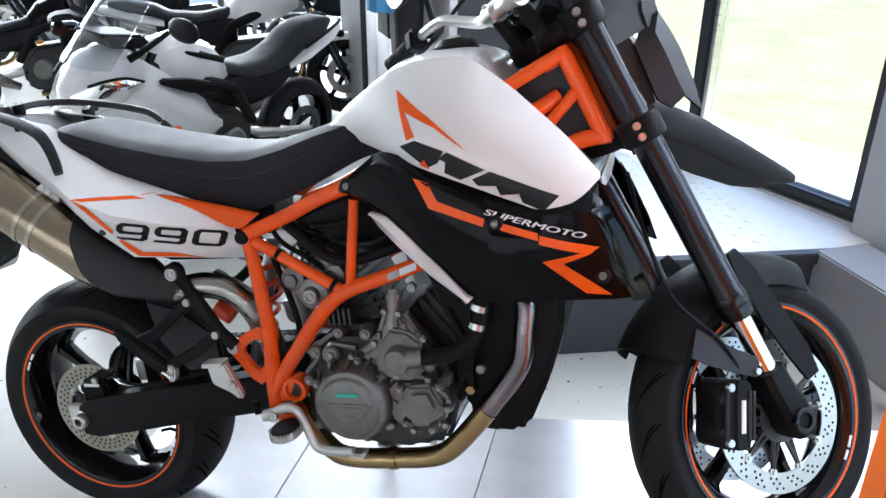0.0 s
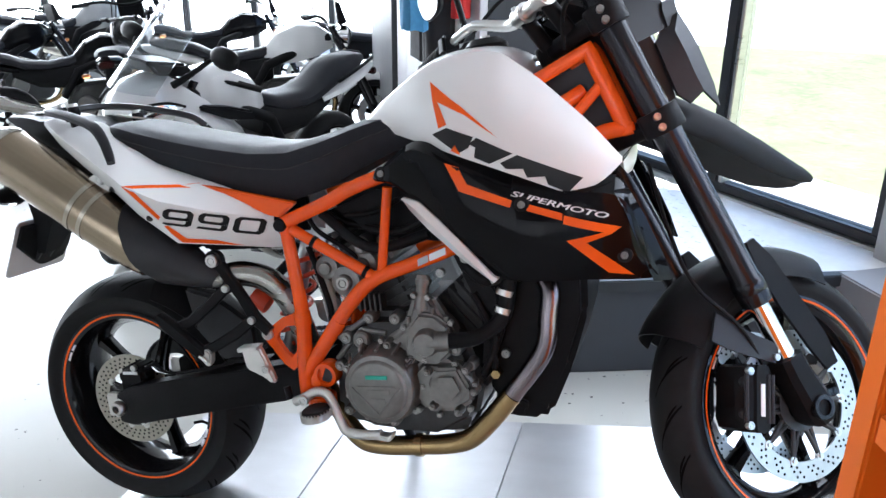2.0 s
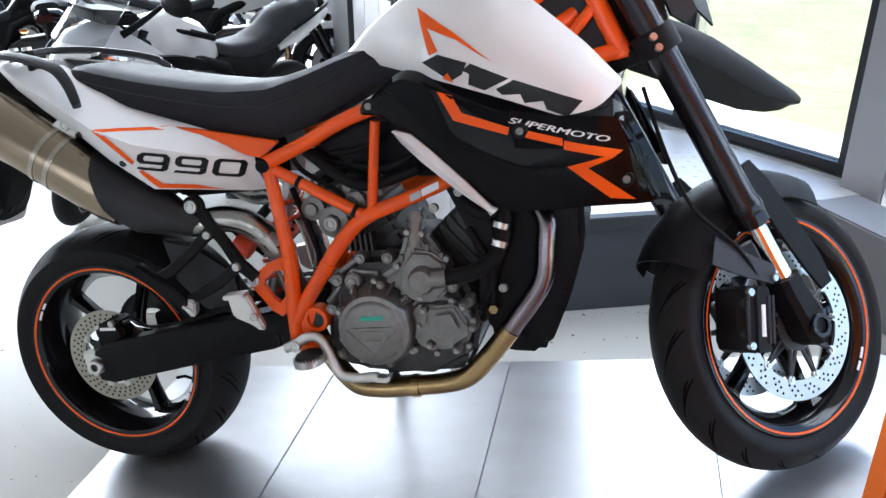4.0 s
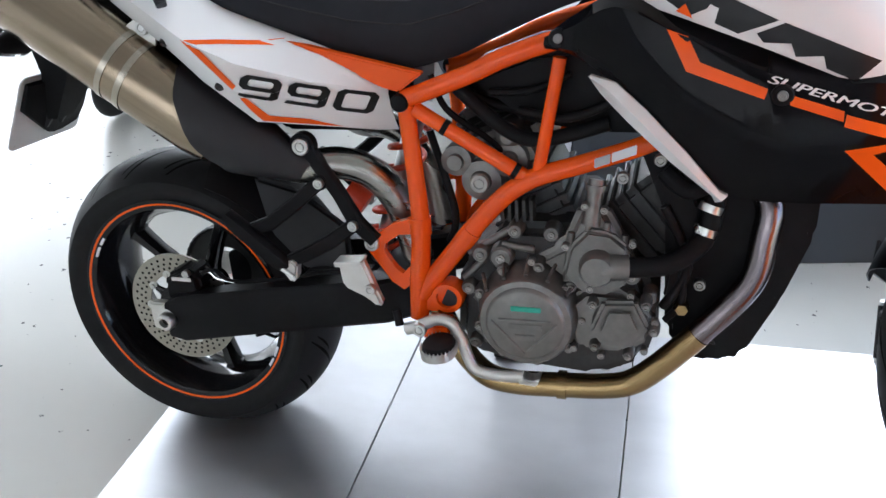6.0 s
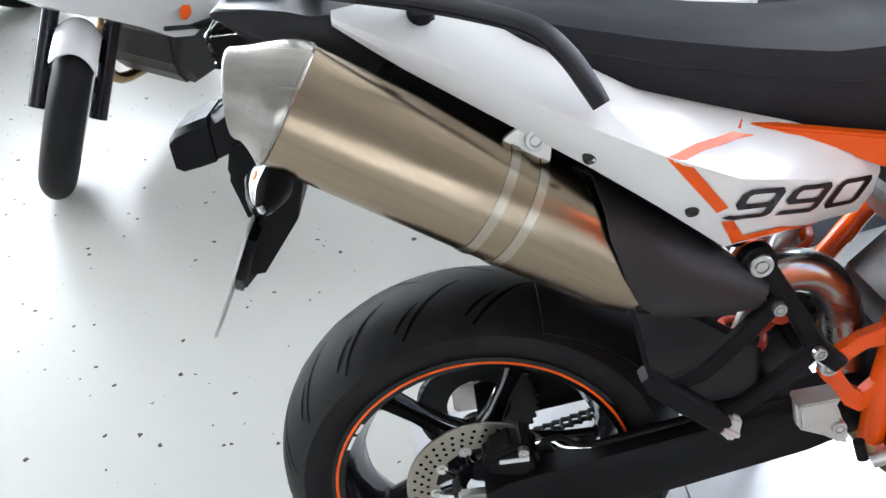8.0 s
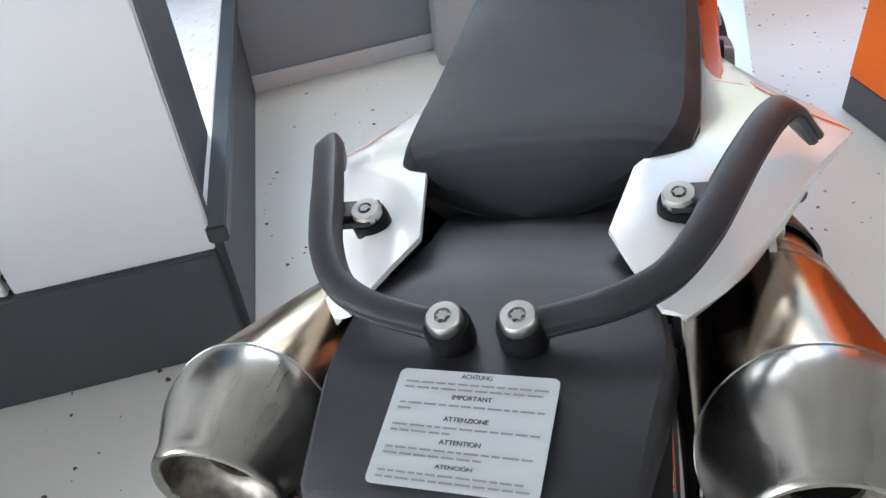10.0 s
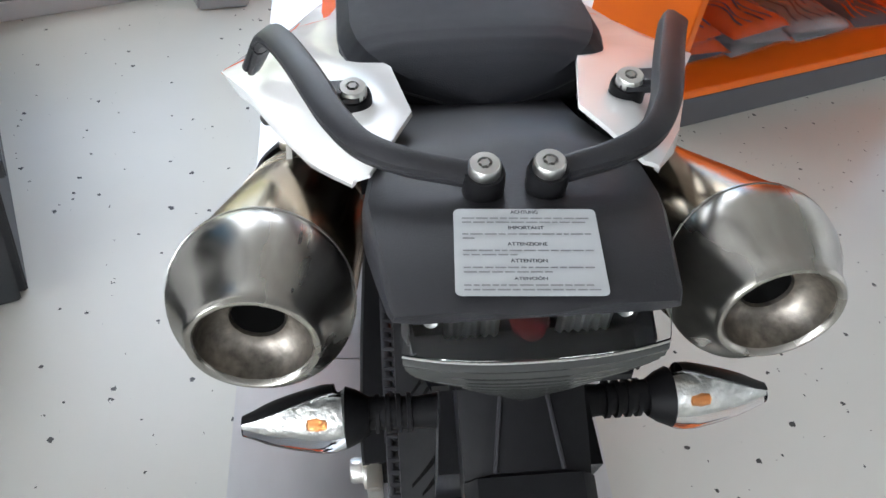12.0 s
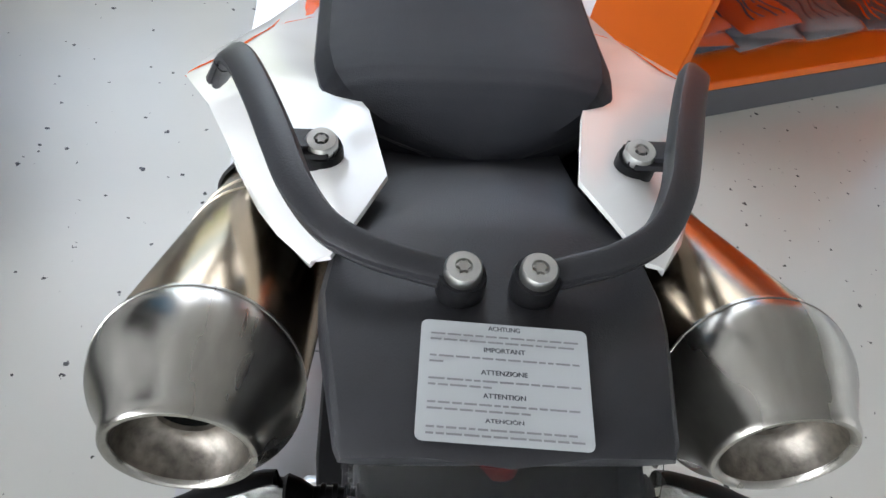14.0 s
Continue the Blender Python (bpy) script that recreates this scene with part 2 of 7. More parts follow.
def sweep(points, r, sides=14, closed=False, flat=1.0, bm=None, up=None):
    """A round or flattened bar along points; r is one radius or one for each point."""
    bm = bm or bmesh.new()
    pts = [Vector(q) for q in points]
    n = len(pts)
    radii = list(r) if isinstance(r, (list, tuple)) else [r] * n
    if len(radii) != n:
        radii = [float(v) for v in np.interp(np.linspace(0, 1, n), np.linspace(0, 1, len(radii)), radii)]
    rings, side = [], None
    for i, q in enumerate(pts):
        way = (pts[(i + 1) % n] - pts[i - 1]) if closed else (pts[min(i + 1, n - 1)] - pts[max(i - 1, 0)])
        way.normalize()
        if side is None or up is not None:
            ref = Vector(up) if up is not None else (Vector((0, 0, 1)) if abs(way.z) < 0.9 else Vector((0, 1, 0)))
            side = way.cross(ref).normalized()
        else:
            side = (side - way * side.dot(way)).normalized()
        over = side.cross(way)
        rings.append([bm.verts.new(q + (side * math.cos(a) + over * math.sin(a) * flat) * radii[i]) for a in (2 * math.pi * k / sides for k in range(sides))])
    for i in range(n if closed else n - 1):
        a, b = rings[i], rings[(i + 1) % n]
        for k in range(sides):
            bm.faces.new((a[k], a[(k + 1) % sides], b[(k + 1) % sides], b[k]))
    if not closed:
        bm.faces.new(rings[0][::-1])
        bm.faces.new(rings[-1])
    return bm


def lathe(profile, centre, axis, sides=48, bm=None, closed=False):
    """Turns (radius, height along axis) pairs round an axis."""
    bm = bm or bmesh.new()
    axis = Vector(axis).normalized()
    ref = Vector((0, 0, 1)) if abs(axis.z) < 0.9 else Vector((1, 0, 0))
    a = axis.cross(ref).normalized()
    b = axis.cross(a)
    c = Vector(centre)
    rings = []
    for r, h in profile:
        if r < 1e-6:
            rings.append([bm.verts.new(c + axis * h)])
        else:
            rings.append([bm.verts.new(c + axis * h + (a * math.cos(2 * math.pi * k / sides) + b * math.sin(2 * math.pi * k / sides)) * r) for k in range(sides)])
    pairs = list(zip(rings, rings[1:])) + ([(rings[-1], rings[0])] if closed else [])
    for p, q in pairs:
        for k in range(sides):
            j = (k + 1) % sides
            if len(p) == 1 and len(q) == 1:
                break
            if len(p) == 1:
                bm.faces.new((p[0], q[j], q[k]))
            elif len(q) == 1:
                bm.faces.new((p[k], p[j], q[0]))
            else:
                bm.faces.new((p[k], p[j], q[j], q[k]))
    return bm


def loft(sections, cap=True, bm=None, closed=True):
    """A skin over cross-sections with equal numbers of points."""
    bm = bm or bmesh.new()
    rings = [[bm.verts.new(Vector(p)) for p in s] for s in sections]
    n = len(rings[0])
    for a, b in zip(rings, rings[1:]):
        for k in range(n if closed else n - 1):
            bm.faces.new((a[k], a[(k + 1) % n], b[(k + 1) % n], b[k]))
    if cap and closed:
        bm.faces.new(rings[0][::-1])
        bm.faces.new(rings[-1])
    return bm


def slab(outline, y0, y1, bevel=0.004, bm=None, segments=2):
    """A plate with an (x, z) outline between two values of y, edges rounded."""
    own = bmesh.new()
    a = [own.verts.new((x, y0, z)) for x, z in outline]
    b = [own.verts.new((x, y1, z)) for x, z in outline]
    n = len(a)
    own.faces.new(a)
    own.faces.new(b[::-1])
    for k in range(n):
        own.faces.new((a[k], b[k], b[(k + 1) % n], a[(k + 1) % n]))
    bmesh.ops.recalc_face_normals(own, faces=own.faces)
    if bevel:
        bmesh.ops.bevel(own, geom=list(own.edges), offset=bevel, segments=segments, affect="EDGES", clamp_overlap=True)
    if bm is None:
        return own
    me = bpy.data.meshes.new("t")
    own.to_mesh(me)
    own.free()
    bm.from_mesh(me)
    bpy.data.meshes.remove(me)
    return bm


def block(x0, x1, y0, y1, z0, z1, bevel=0.004, bm=None, segments=2):
    return slab([(x0, z0), (x1, z0), (x1, z1), (x0, z1)], y0, y1, bevel, bm, segments)


def moved(bm, m):
    bmesh.ops.transform(bm, matrix=m, verts=bm.verts)
    return bm


def room_block(name, u0, u1, v0, v1, z0, z1, mat, parent=None, label="", bevel=0.004):
    """A box in the room's axes."""
    return part(name, moved(block(u0, u1, v0, v1, z0, z1, bevel), Matrix.Rotation(ROOM, 4, "Z")), mat, parent, label)


# ---- the room ----
def build_room():
    outline = [uv(-7, -6.2).xy, (4.56, -4.9), (4.26, -1.6), (2.10, 1.70), (0.57, 3.18), uv(1.5, 7.2).xy, uv(-7, 7.2).xy]
    bm = bmesh.new()
    low, top = ([bm.verts.new((q[0], q[1], z)) for q in outline] for z in (FLOOR - 0.2, FLOOR))
    bm.faces.new(low[::-1])
    bm.faces.new(top)
    for k in range(len(low)):
        bm.faces.new((low[k], low[(k + 1) % len(low)], top[(k + 1) % len(low)], top[k]))
    fl = part("floor", bm, "floor", smooth=False)
    tagged(fl, "pale grey floor with black specks", "floor", kind="structure")
    bm = bmesh.new()
    low, top = ([bm.verts.new((q[0], q[1], z)) for q in outline] for z in (3.4, 3.6))
    bm.faces.new(low[::-1])
    bm.faces.new(top)
    for k in range(len(low)):
        bm.faces.new((low[k], low[(k + 1) % len(low)], top[(k + 1) % len(low)], top[k]))
    ce = part("ceiling", bm, "ceiling", smooth=False)
    tagged(ce, "plain grey showroom ceiling", "ceiling", kind="structure")
    for name, b in (("wall_back", (-7, -6.8, -6, 8)), ("wall_side", (-7, 2.5, -6.2, -6))):
        w = room_block(name, b[0], b[1], b[2], b[3], FLOOR, 3.4, "panel")
        tagged(w, "plain white showroom wall", "wall", kind="structure")
    # low wall under the windows with a pale skirting
    lw = part("wall_low", moved(block(0.16, 3.6, 0, 0.22, FLOOR, 0.34, 0.006), along((1.73, 1.485), (2.465, 0.268))), "low_wall")
    tagged(lw, "low grey wall under the windows", "wall", kind="structure")
    sk = part("baseboard", moved(block(0.16, 3.6, -0.012, -0.001, FLOOR, 0.035, 0.003), along((1.73, 1.485), (2.465, 0.268))), "panel")
    tagged(sk, "pale skirting along the low wall", "baseboard", kind="structure")


def along(a, b):
    """The pose whose x axis runs from a to b on the floor."""
    return Matrix.Translation((a[0], a[1], 0)) @ Matrix.Rotation(math.atan2(b[1] - a[1], b[0] - a[0]), 4, "Z")


build_room()


def window(name, a, b, z0, z1, bars, label):
    """A glazed frame between two floor points with upright bars at the given metres."""
    turn = along(a, b)
    w = empty(name, label, "window", kind="structure")
    L = math.hypot(b[0] - a[0], b[1] - a[1])
    for y0, y1 in ((z0, z0 + 0.07), (z1 - 0.07, z1)):
        part("window_rail", moved(block(0, L, -0.04, 0.04, y0, y1, 0.006), turn), "frame_dark", w)
    part("sill_strip", moved(block(0, L, -0.075, -0.041, z0, z0 + 0.03, 0.004), turn), "alu", w)
    for s in bars:
        part("window_post", moved(block(s - 0.03, s + 0.03, -0.055, 0.05, z0 + 0.07, z1 - 0.07, 0.006), turn), "frame_dark", w)
        part("post_bead", moved(block(s + 0.031, s + 0.05, -0.045, 0.03, z0 + 0.07, z1 - 0.07, 0.004), turn), "alu", w)
    for s0, s1 in zip(bars, bars[1:]):
        g = part("pane", moved(block(s0 + 0.05, s1 - 0.03, -0.006, 0.006, z0 + 0.07, z1 - 0.07, 0), turn), "glass", w)
        g.visible_shadow = False
    return w


WIN_A, WIN_B, WIN_C = (0.55, 3.125), (2.06, 1.654), (4.2, -1.6)
window("window_1", WIN_A, WIN_B, 0.31, 3.2, (0.0, 1.23, 2.06), "tall window with dark frame over the lawn")
window("window_2", WIN_B, WIN_C, 0.34, 3.2, (0.0, 1.2, 2.4, 3.85), "tall window with dark frame above the low wall")
_c = uv(-7, 7.0)
_d = uv(1.5, 7.0)
window("window_3", (_c.x, _c.y), (_d.x, _d.y), 0.1, 3.2, (0.0, 1.4, 2.8, 4.2, 5.6, 6.3, 7.1, 8.4), "far wall of tall overexposed windows")
# unseen windows, added with their lamp to light the camera side
_e, _f = uv(-6.9, -5.9), uv(2.4, -5.9)
window("window_unseen", (_f.x, _f.y), (_e.x, _e.y), 0.4, 3.2, (0.0, 1.5, 3.0, 4.5, 6.0, 7.5, 9.2), "unseen row of tall windows added opposite the far wall")


def build_outside():
    g = part("ground", block(-60, 120, -90, 110, -0.4, FLOOR - 0.21, 0), "grass")
    tagged(g, "sunlit lawn outside the windows", "lawn", kind="structure")
    p = part("pavement", moved(block(-3, 2.6, 0.06, 1.75, -0.25, -0.06, 0.01), along(WIN_A, WIN_B)), "paving")
    tagged(p, "pale paved strip along the building", "pavement", kind="structure")
    p = part("pavement_side", moved(block(0.05, 6, 0.06, 1.75, -0.25, -0.064, 0.01), along(WIN_B, WIN_C)), "paving")
    tagged(p, "pale paved strip along the building", "pavement", kind="structure")
    q = room_block("pavement_far", -16, 2.3, 7.4, 15, -0.25, -0.06, "paving")
    tagged(q, "pale forecourt beyond the far windows", "pavement", kind="structure")


build_outside()
# pale slab added to whiten the hazy distance past the lawn
road = part("road", block(-40, 90, 12, 70, -0.3, FLOOR - 0.195, 0), "paving")
tagged(road, "pale ground added beyond the lawn as bright haze", "road", kind="structure")
post = room_block("post", 2.138, 2.30, -0.264, -0.081, FLOOR, 3.4, "silver_post", bevel=0.008)
tagged(post, "square silver-grey post at the low wall", "post", kind="structure")
post = part("post_corner", moved(block(-0.13, 0.06, -0.15, 0.06, FLOOR, 3.4, 0.008), Matrix.Translation((2.16, 1.55, 0)) @ along((0, 0), (0.55, -0.83))), "silver_post")
tagged(post, "light grey square post beside the window", "post", kind="structure")


def prism(points, z0, z1, bevel=0.004):
    """An upright block over a floor outline."""
    bm = bmesh.new()
    a = [bm.verts.new((x, y, z0)) for x, y in points]
    b = [bm.verts.new((x, y, z1)) for x, y in points]
    bm.faces.new(a[::-1])
    bm.faces.new(b)
    for k in range(len(a)):
        bm.faces.new((a[k], a[(k + 1) % len(a)], b[(k + 1) % len(a)], b[k]))
    if bevel:
        bmesh.ops.bevel(bm, geom=list(bm.edges), offset=bevel, segments=2, affect="EDGES")
    return bm


def build_podium():
    p = empty("podium", "anthracite podium with bright tread plate top", "podium")
    q = lambda u, v: tuple(uv(u, v).xy)
    back = [q(2.30, 0.60), (2.10, 1.55), (1.42, 2.20), q(1.30, 1.9), q(0.90, 1.9)]
    part("body", prism([q(0.90, 0.605)] + back, FLOOR, 0.29), "grey_wall", p)
    part("edge_trim", prism([q(0.88, 0.585), q(2.34, 0.585), q(2.34, 0.63), q(0.88, 0.63)], 0.292, 0.335), "frame_dark", p)
    part("top", prism([q(0.90, 0.631)] + [q(2.30, 0.631)] + back[1:], 0.292, 0.328), "tread", p, "bright aluminium tread plate")
    bm = bmesh.new()
    for i in range(26):
        for j in range(22):
            u, v = 0.92 + i * 0.052, 0.66 + j * 0.058
            w = uv(u, v)
            if (w.x - 1.42) * (1.62 - 2.20) - (w.y - 2.20) * (2.02 - 1.42) < 0.012 or u > 2.1:
                continue
            s = Matrix.Translation((u, v, 0.3285)) @ Matrix.Rotation(radians(45 if (i + j) % 2 else -45), 4, "Z") @ Matrix.Diagonal((0.017, 0.006, 0.003, 1))
            bmesh.ops.create_icosphere(bm, subdivisions=1, radius=1, matrix=Matrix.Rotation(ROOM, 4, "Z") @ s)
    tagged(part("tread_pattern", bm, "tread", p), kind="stuff")


build_podium()


def build_partition():
    """A wall of white panels running off from the podium's corner, on a tall anthracite base."""
    w = empty("wall_partition", "white panel wall with perforated joints and anthracite base", "wall", kind="structure")
    turn = Matrix.Translation((0.606, 0.899, 0)) @ Matrix.Rotation(radians(115.87), 4, "Z")

    def piece(name, s0, s1, n0, n1, z0, z1, mat, bevel=0.003):
        part(name, moved(block(s0, s1, n0, n1, z0, z1, bevel), turn), mat, w)
    joints = [0.0] + [0.428 + 0.467 * k for k in range(5)]
    for a, b in zip(joints, joints[1:]):
        piece("panel", a + (0.006 if a else 0.0), b - 0.006, -0.025, 0.0, 0.272, 2.6, "panel")
        bm = bmesh.new()
        for k in range(68):
            block(b - 0.006, b + 0.006, -0.021, -0.015, 0.30 + k * 0.034, 0.316 + k * 0.034, 0, bm)
        part("slot_strip", moved(bm, turn), "frame_dark", w)
        piece("joint_back", b - 0.006, b + 0.006, -0.025, -0.0211, 0.272, 2.6, "silver_post", 0)
    end = joints[-1]
    piece("base", 0.0, end + 0.006, -0.08, 0.014, FLOOR, 0.271, "grey_wall", 0.004)
    piece("back", 0.0, end + 0.006, -0.08, -0.0255, 0.273, 2.6, "grey_wall")
    piece("far_post", end + 0.009, end + 1.45, -0.12, 0.03, FLOOR, 3.4, "grey_wall")
    room_block("wall_dark", 0.900, 1.29, 0.64, 0.78, 0.328, 3.4, "grey_wall")
    tagged(bpy.data.objects["wall_dark"], "anthracite wall panel standing on the podium", "wall", kind="structure")


build_partition()


def build_ramp():
    """The bike's ramp, in the tilted frame of the bike: brushed plates with open joints."""
    r = empty("display_ramp", "brushed steel display ramp rising to the front wheel", "ramp", m=TILT)
    xs = (-0.155, 0.37, 0.895, 1.42, 1.945)
    for x0, x1 in zip(xs, xs[1:]):
        part("plate", block(x0 + 0.0015, x1 - 0.0015, -0.31, 0.41, -0.008, 0.0, 0.001), "steel_plate", r)
    bm = bmesh.new()
    for y0, y1 in ((-0.30, -0.292), (0.392, 0.40)):
        slab([(-0.14, -0.0085), (1.94, -0.0085), (1.90, -0.32), (0.0, -0.029), (-0.14, -0.0095)], y0, y1, 0, bm)
    part("side_skirt", bm, "steel_plate", r, "folded steel side of the ramp")


TILT = Matrix.Rotation(radians(-8.77), 4, "Y")
LEAN = Matrix.Rotation(radians(-7.77), 4, "X")
build_ramp()


# ---- the motorcycle ----
BIKE = TILT @ LEAN
bike = empty("motorcycle", "white, orange and black supermoto motorcycle leaning on its side stand", "motorcycle", m=BIKE)
HEAD = Vector((1.516, 0, 0.290))
KING = Vector((-math.sin(radians(24.4)), 0, math.cos(radians(24.4))))
FWD = Vector((KING.z, 0, -KING.x))
STEER = Matrix.Translation(HEAD) @ Matrix.Rotation(0.75, 4, KING) @ Matrix.Translation(-HEAD)
AXLE = HEAD + FWD * 0.033


def mirrored(fn):
    for s in (-1, 1):
        fn(s)


def bolt(p, axis, r=0.008, h=0.006, parent=None, mat="bolt", m=None):
    bm = lathe([(0, h), (r * 0.45, h), (r * 0.45, h * 0.55), (r * 0.55, h * 0.5), (r * 0.6, h), (r * 0.9, h), (r, h * 0.8), (r, -0.004), (0, -0.004)], p, axis, 16)
    if m is not None:
        moved(bm, m)
    return part("bolt", bm, mat, parent or bike)


def build_wheel(centre, width, radius, rim_r, m, label, front):
    """Tyre, rim with five spokes, stripe and grooves, turned round the y axis."""
    c = Vector(centre)
    w = empty("front_wheel" if front else "rear_wheel", label, "")
    del w["label"]
    w.parent = bike
    hw = width / 2
    fall = 0.040 if front else 0.043

    def crown(y, lift):
        return radius - fall * abs(y / hw) ** 2.1 + lift
    prof = [(crown(hw * k / 14, 0), hw * k / 14) for k in range(-14, 15)]
    rw = hw * 0.88
    low = radius - fall
    prof += [(low - 0.006, hw * 1.004), (low - 0.016, hw * 0.995), ((low + rim_r) / 2, hw * 0.965), (rim_r + 0.014, rw + 0.003)]
    prof += [(rim_r + 0.006, rw), (rim_r - 0.006, rw - 0.004), (rim_r - 0.006, -rw + 0.004), (rim_r + 0.006, -rw),
             (rim_r + 0.014, -rw - 0.003), ((low + rim_r) / 2, -hw * 0.965), (low - 0.016, -hw * 0.995), (low - 0.006, -hw * 1.004)]
    tyre = part("tyre", moved(lathe(prof, c, (0, 1, 0), 96, closed=True), m), "rubber", w)
    # tread grooves: near-black slanting strips along the crown, groove shade put in colour
    bm = bmesh.new()
    count = 18

    for k in range(count):
        for s in (-1, 1):
            for y0, y1, sk, wd in ((0.10, 0.86, 0.30, 0.0046), (0.40, 0.74, 0.14, 0.004)):
                f0 = 2 * math.pi * (k + (0.5 if s > 0 else 0) + (0.45 if sk < 0.2 else 0)) / count
                row = []
                for q in range(9):
                    yy = s * hw * (y0 + (y1 - y0) * q / 8)
                    f = f0 + sk * (q / 8) ** 0.8 * (1 if front else -1)
                    r = crown(yy, 0.0006)
                    ww = wd * (0.35 + 0.65 * math.sin(math.pi * min(max(q / 8, 0.08), 0.92)))
                    row.append([bm.verts.new(c + Vector((r * math.sin(f + e * ww / radius), yy, r * math.cos(f + e * ww / radius)))) for e in (-1, 1)])
                for a, b in zip(row, row[1:]):
                    bm.faces.new((a[0], a[1], b[1], b[0]))
    part("tread_groove_shade", moved(bm, m), "groove", tyre)
    # rim barrel with a dropped centre
    lip = rw + 0.004
    rp = [(rim_r + 0.004, lip - 0.003), (rim_r + 0.006, lip), (rim_r - 0.001, lip + 0.001), (rim_r - 0.014, lip - 0.004), (rim_r - 0.026, rw * 0.72), (rim_r - 0.040, rw * 0.3),
          (rim_r - 0.040, -rw * 0.3), (rim_r - 0.026, -rw * 0.72), (rim_r - 0.014, -lip + 0.004), (rim_r - 0.001, -lip - 0.001), (rim_r + 0.006, -lip), (rim_r + 0.004, -lip + 0.003),
          (rim_r - 0.012, -rw * 0.5), (rim_r - 0.012, rw * 0.5)]
    rim = part("rim", moved(lathe(rp, c, (0, 1, 0), 96, closed=True), m), "rim", w)
    for s in (-1, 1):
        part("rim_stripe", moved(lathe([(rim_r - 0.0005, s * (lip + 0.0016)), (rim_r - 0.0048, s * (lip + 0.0004)), (rim_r - 0.0048, s * (lip - 0.002)), (rim_r - 0.0005, s * (lip - 0.002))], c, (0, 1, 0), 96, closed=True), m), "orange_film", rim)
    spokes = 5
    for k in range(spokes):
        f = 2 * math.pi * (k + (0.2 if front else 0.33)) / spokes
        rad, tan = Vector((math.sin(f), 0, math.cos(f))), Vector((math.cos(f), 0, -math.sin(f)))
        bm = bmesh.new()
        ring = []
        for r, hwid, hd in ((0.030, 0.022, 0.028), (0.075, 0.013, 0.022), (0.13, 0.011, 0.019), (rim_r - 0.045, 0.014, 0.022), (rim_r - 0.034, 0.026, 0.028)):
            ring.append([c + rad * r + tan * (hwid * x) + Vector((0, hd * y, 0)) for x, y in ((-1, -0.6), (-0.6, -1), (0.6, -1), (1, -0.6), (1, 0.6), (0.6, 1), (-0.6, 1), (-1, 0.6))])
        part("spoke", moved(loft(ring, bm=bm), m), "rim", rim)
    for f0, f1 in ((-1.10, -0.98), (-0.95, -0.86), (1.95, 2.07), (2.10, 2.20)):
        pts = [[c + Vector(((rim_r - dr) * math.sin(f), -(lip + 0.0010 - dr * 0.28), (rim_r - dr) * math.cos(f))) for dr in (0.0085, 0.0135)] for f in np.linspace(f0, f1, 7)]
        part("rim_sticker", moved(loft([p + [q + Vector((0, 0.002, 0)) for q in p[::-1]] for p in pts]), m), "white_film", rim)
    part("hub", moved(lathe([(0, -0.05), (0.028, -0.05), (0.034, -0.045), (0.04, -0.02), (0.04, 0.02), (0.034, 0.045), (0.028, 0.05), (0, 0.05)], c, (0, 1, 0), 32), m), "rim", rim)
    f = 2.2
    v = c + Vector((math.sin(f), 0, math.cos(f))) * (rim_r - 0.045)
    part("valve", moved(sweep([v, v - Vector((math.sin(f) * 0.02, 0.008, math.cos(f) * 0.02)), v - Vector((math.sin(f) * 0.03, 0.03, math.cos(f) * 0.03))], 0.004, 8), m), "black_plastic", rim)
    return w, rim


def build_disc(centre, y, r0, r1, m, wheel, mat, holes, carrier, label):
    """A drilled brake disc: ring, near-black pins as hole shade, buttons and carrier arms."""
    c = Vector(centre) + Vector((0, y, 0))
    d = part("brake_disc", moved(lathe([(r0, -0.0022), (r1, -0.0022), (r1, 0.0022), (r0, 0.0022)], c, (0, 1, 0), 72, closed=True), m), mat, wheel, label)
    bm = bmesh.new()
    for k in range(holes):
        f = 2 * math.pi * k / holes
        for q, fr in enumerate((0.28, 0.5, 0.74)):
            if (k + q) % 3 == 1 and holes > 40:
                continue
            r = r0 + (r1 - r0) * fr
            g = f + q * 0.05
            lathe([(0, -0.0026), (0.0029, -0.0026), (0.0029, 0.0026), (0, 0.0026)], c + Vector((r * math.sin(g), 0, r * math.cos(g))), (0, 1, 0), 8, bm)
    part("disc_hole_shade", moved(bm, m), "hole", d)
    arms = 10
    for k in range(arms):
        f = 2 * math.pi * (k + 0.5) / arms
        bm = bmesh.new()
        for e in (-0.16, 0.16):
            a, b = f + e, f
            sweep([c + Vector((math.sin(a), 0, math.cos(a))) * 0.045, c + Vector((math.sin(b), 0, math.cos(b))) * (r0 - 0.002)], 0.0045, 8, bm=bm)
        part("carrier_arm", moved(bm, m), carrier, d)
    part("carrier", moved(lathe([(0.030, -0.005), (0.052, -0.005), (0.052, 0.005), (0.030, 0.005)], c, (0, 1, 0), 36, closed=True), m), carrier, d)
    for k in range(arms):
        f = 2 * math.pi * (k + 0.5) / arms
        part("disc_button", moved(lathe([(0, -0.007), (0.004, -0.007), (0.0045, -0.004), (0.009, -0.004), (0.009, 0.004), (0, 0.004)], c + Vector((math.sin(f), 0, math.cos(f))) * r0, (0, 1, 0), 14), m), "bolt", d)
    return d


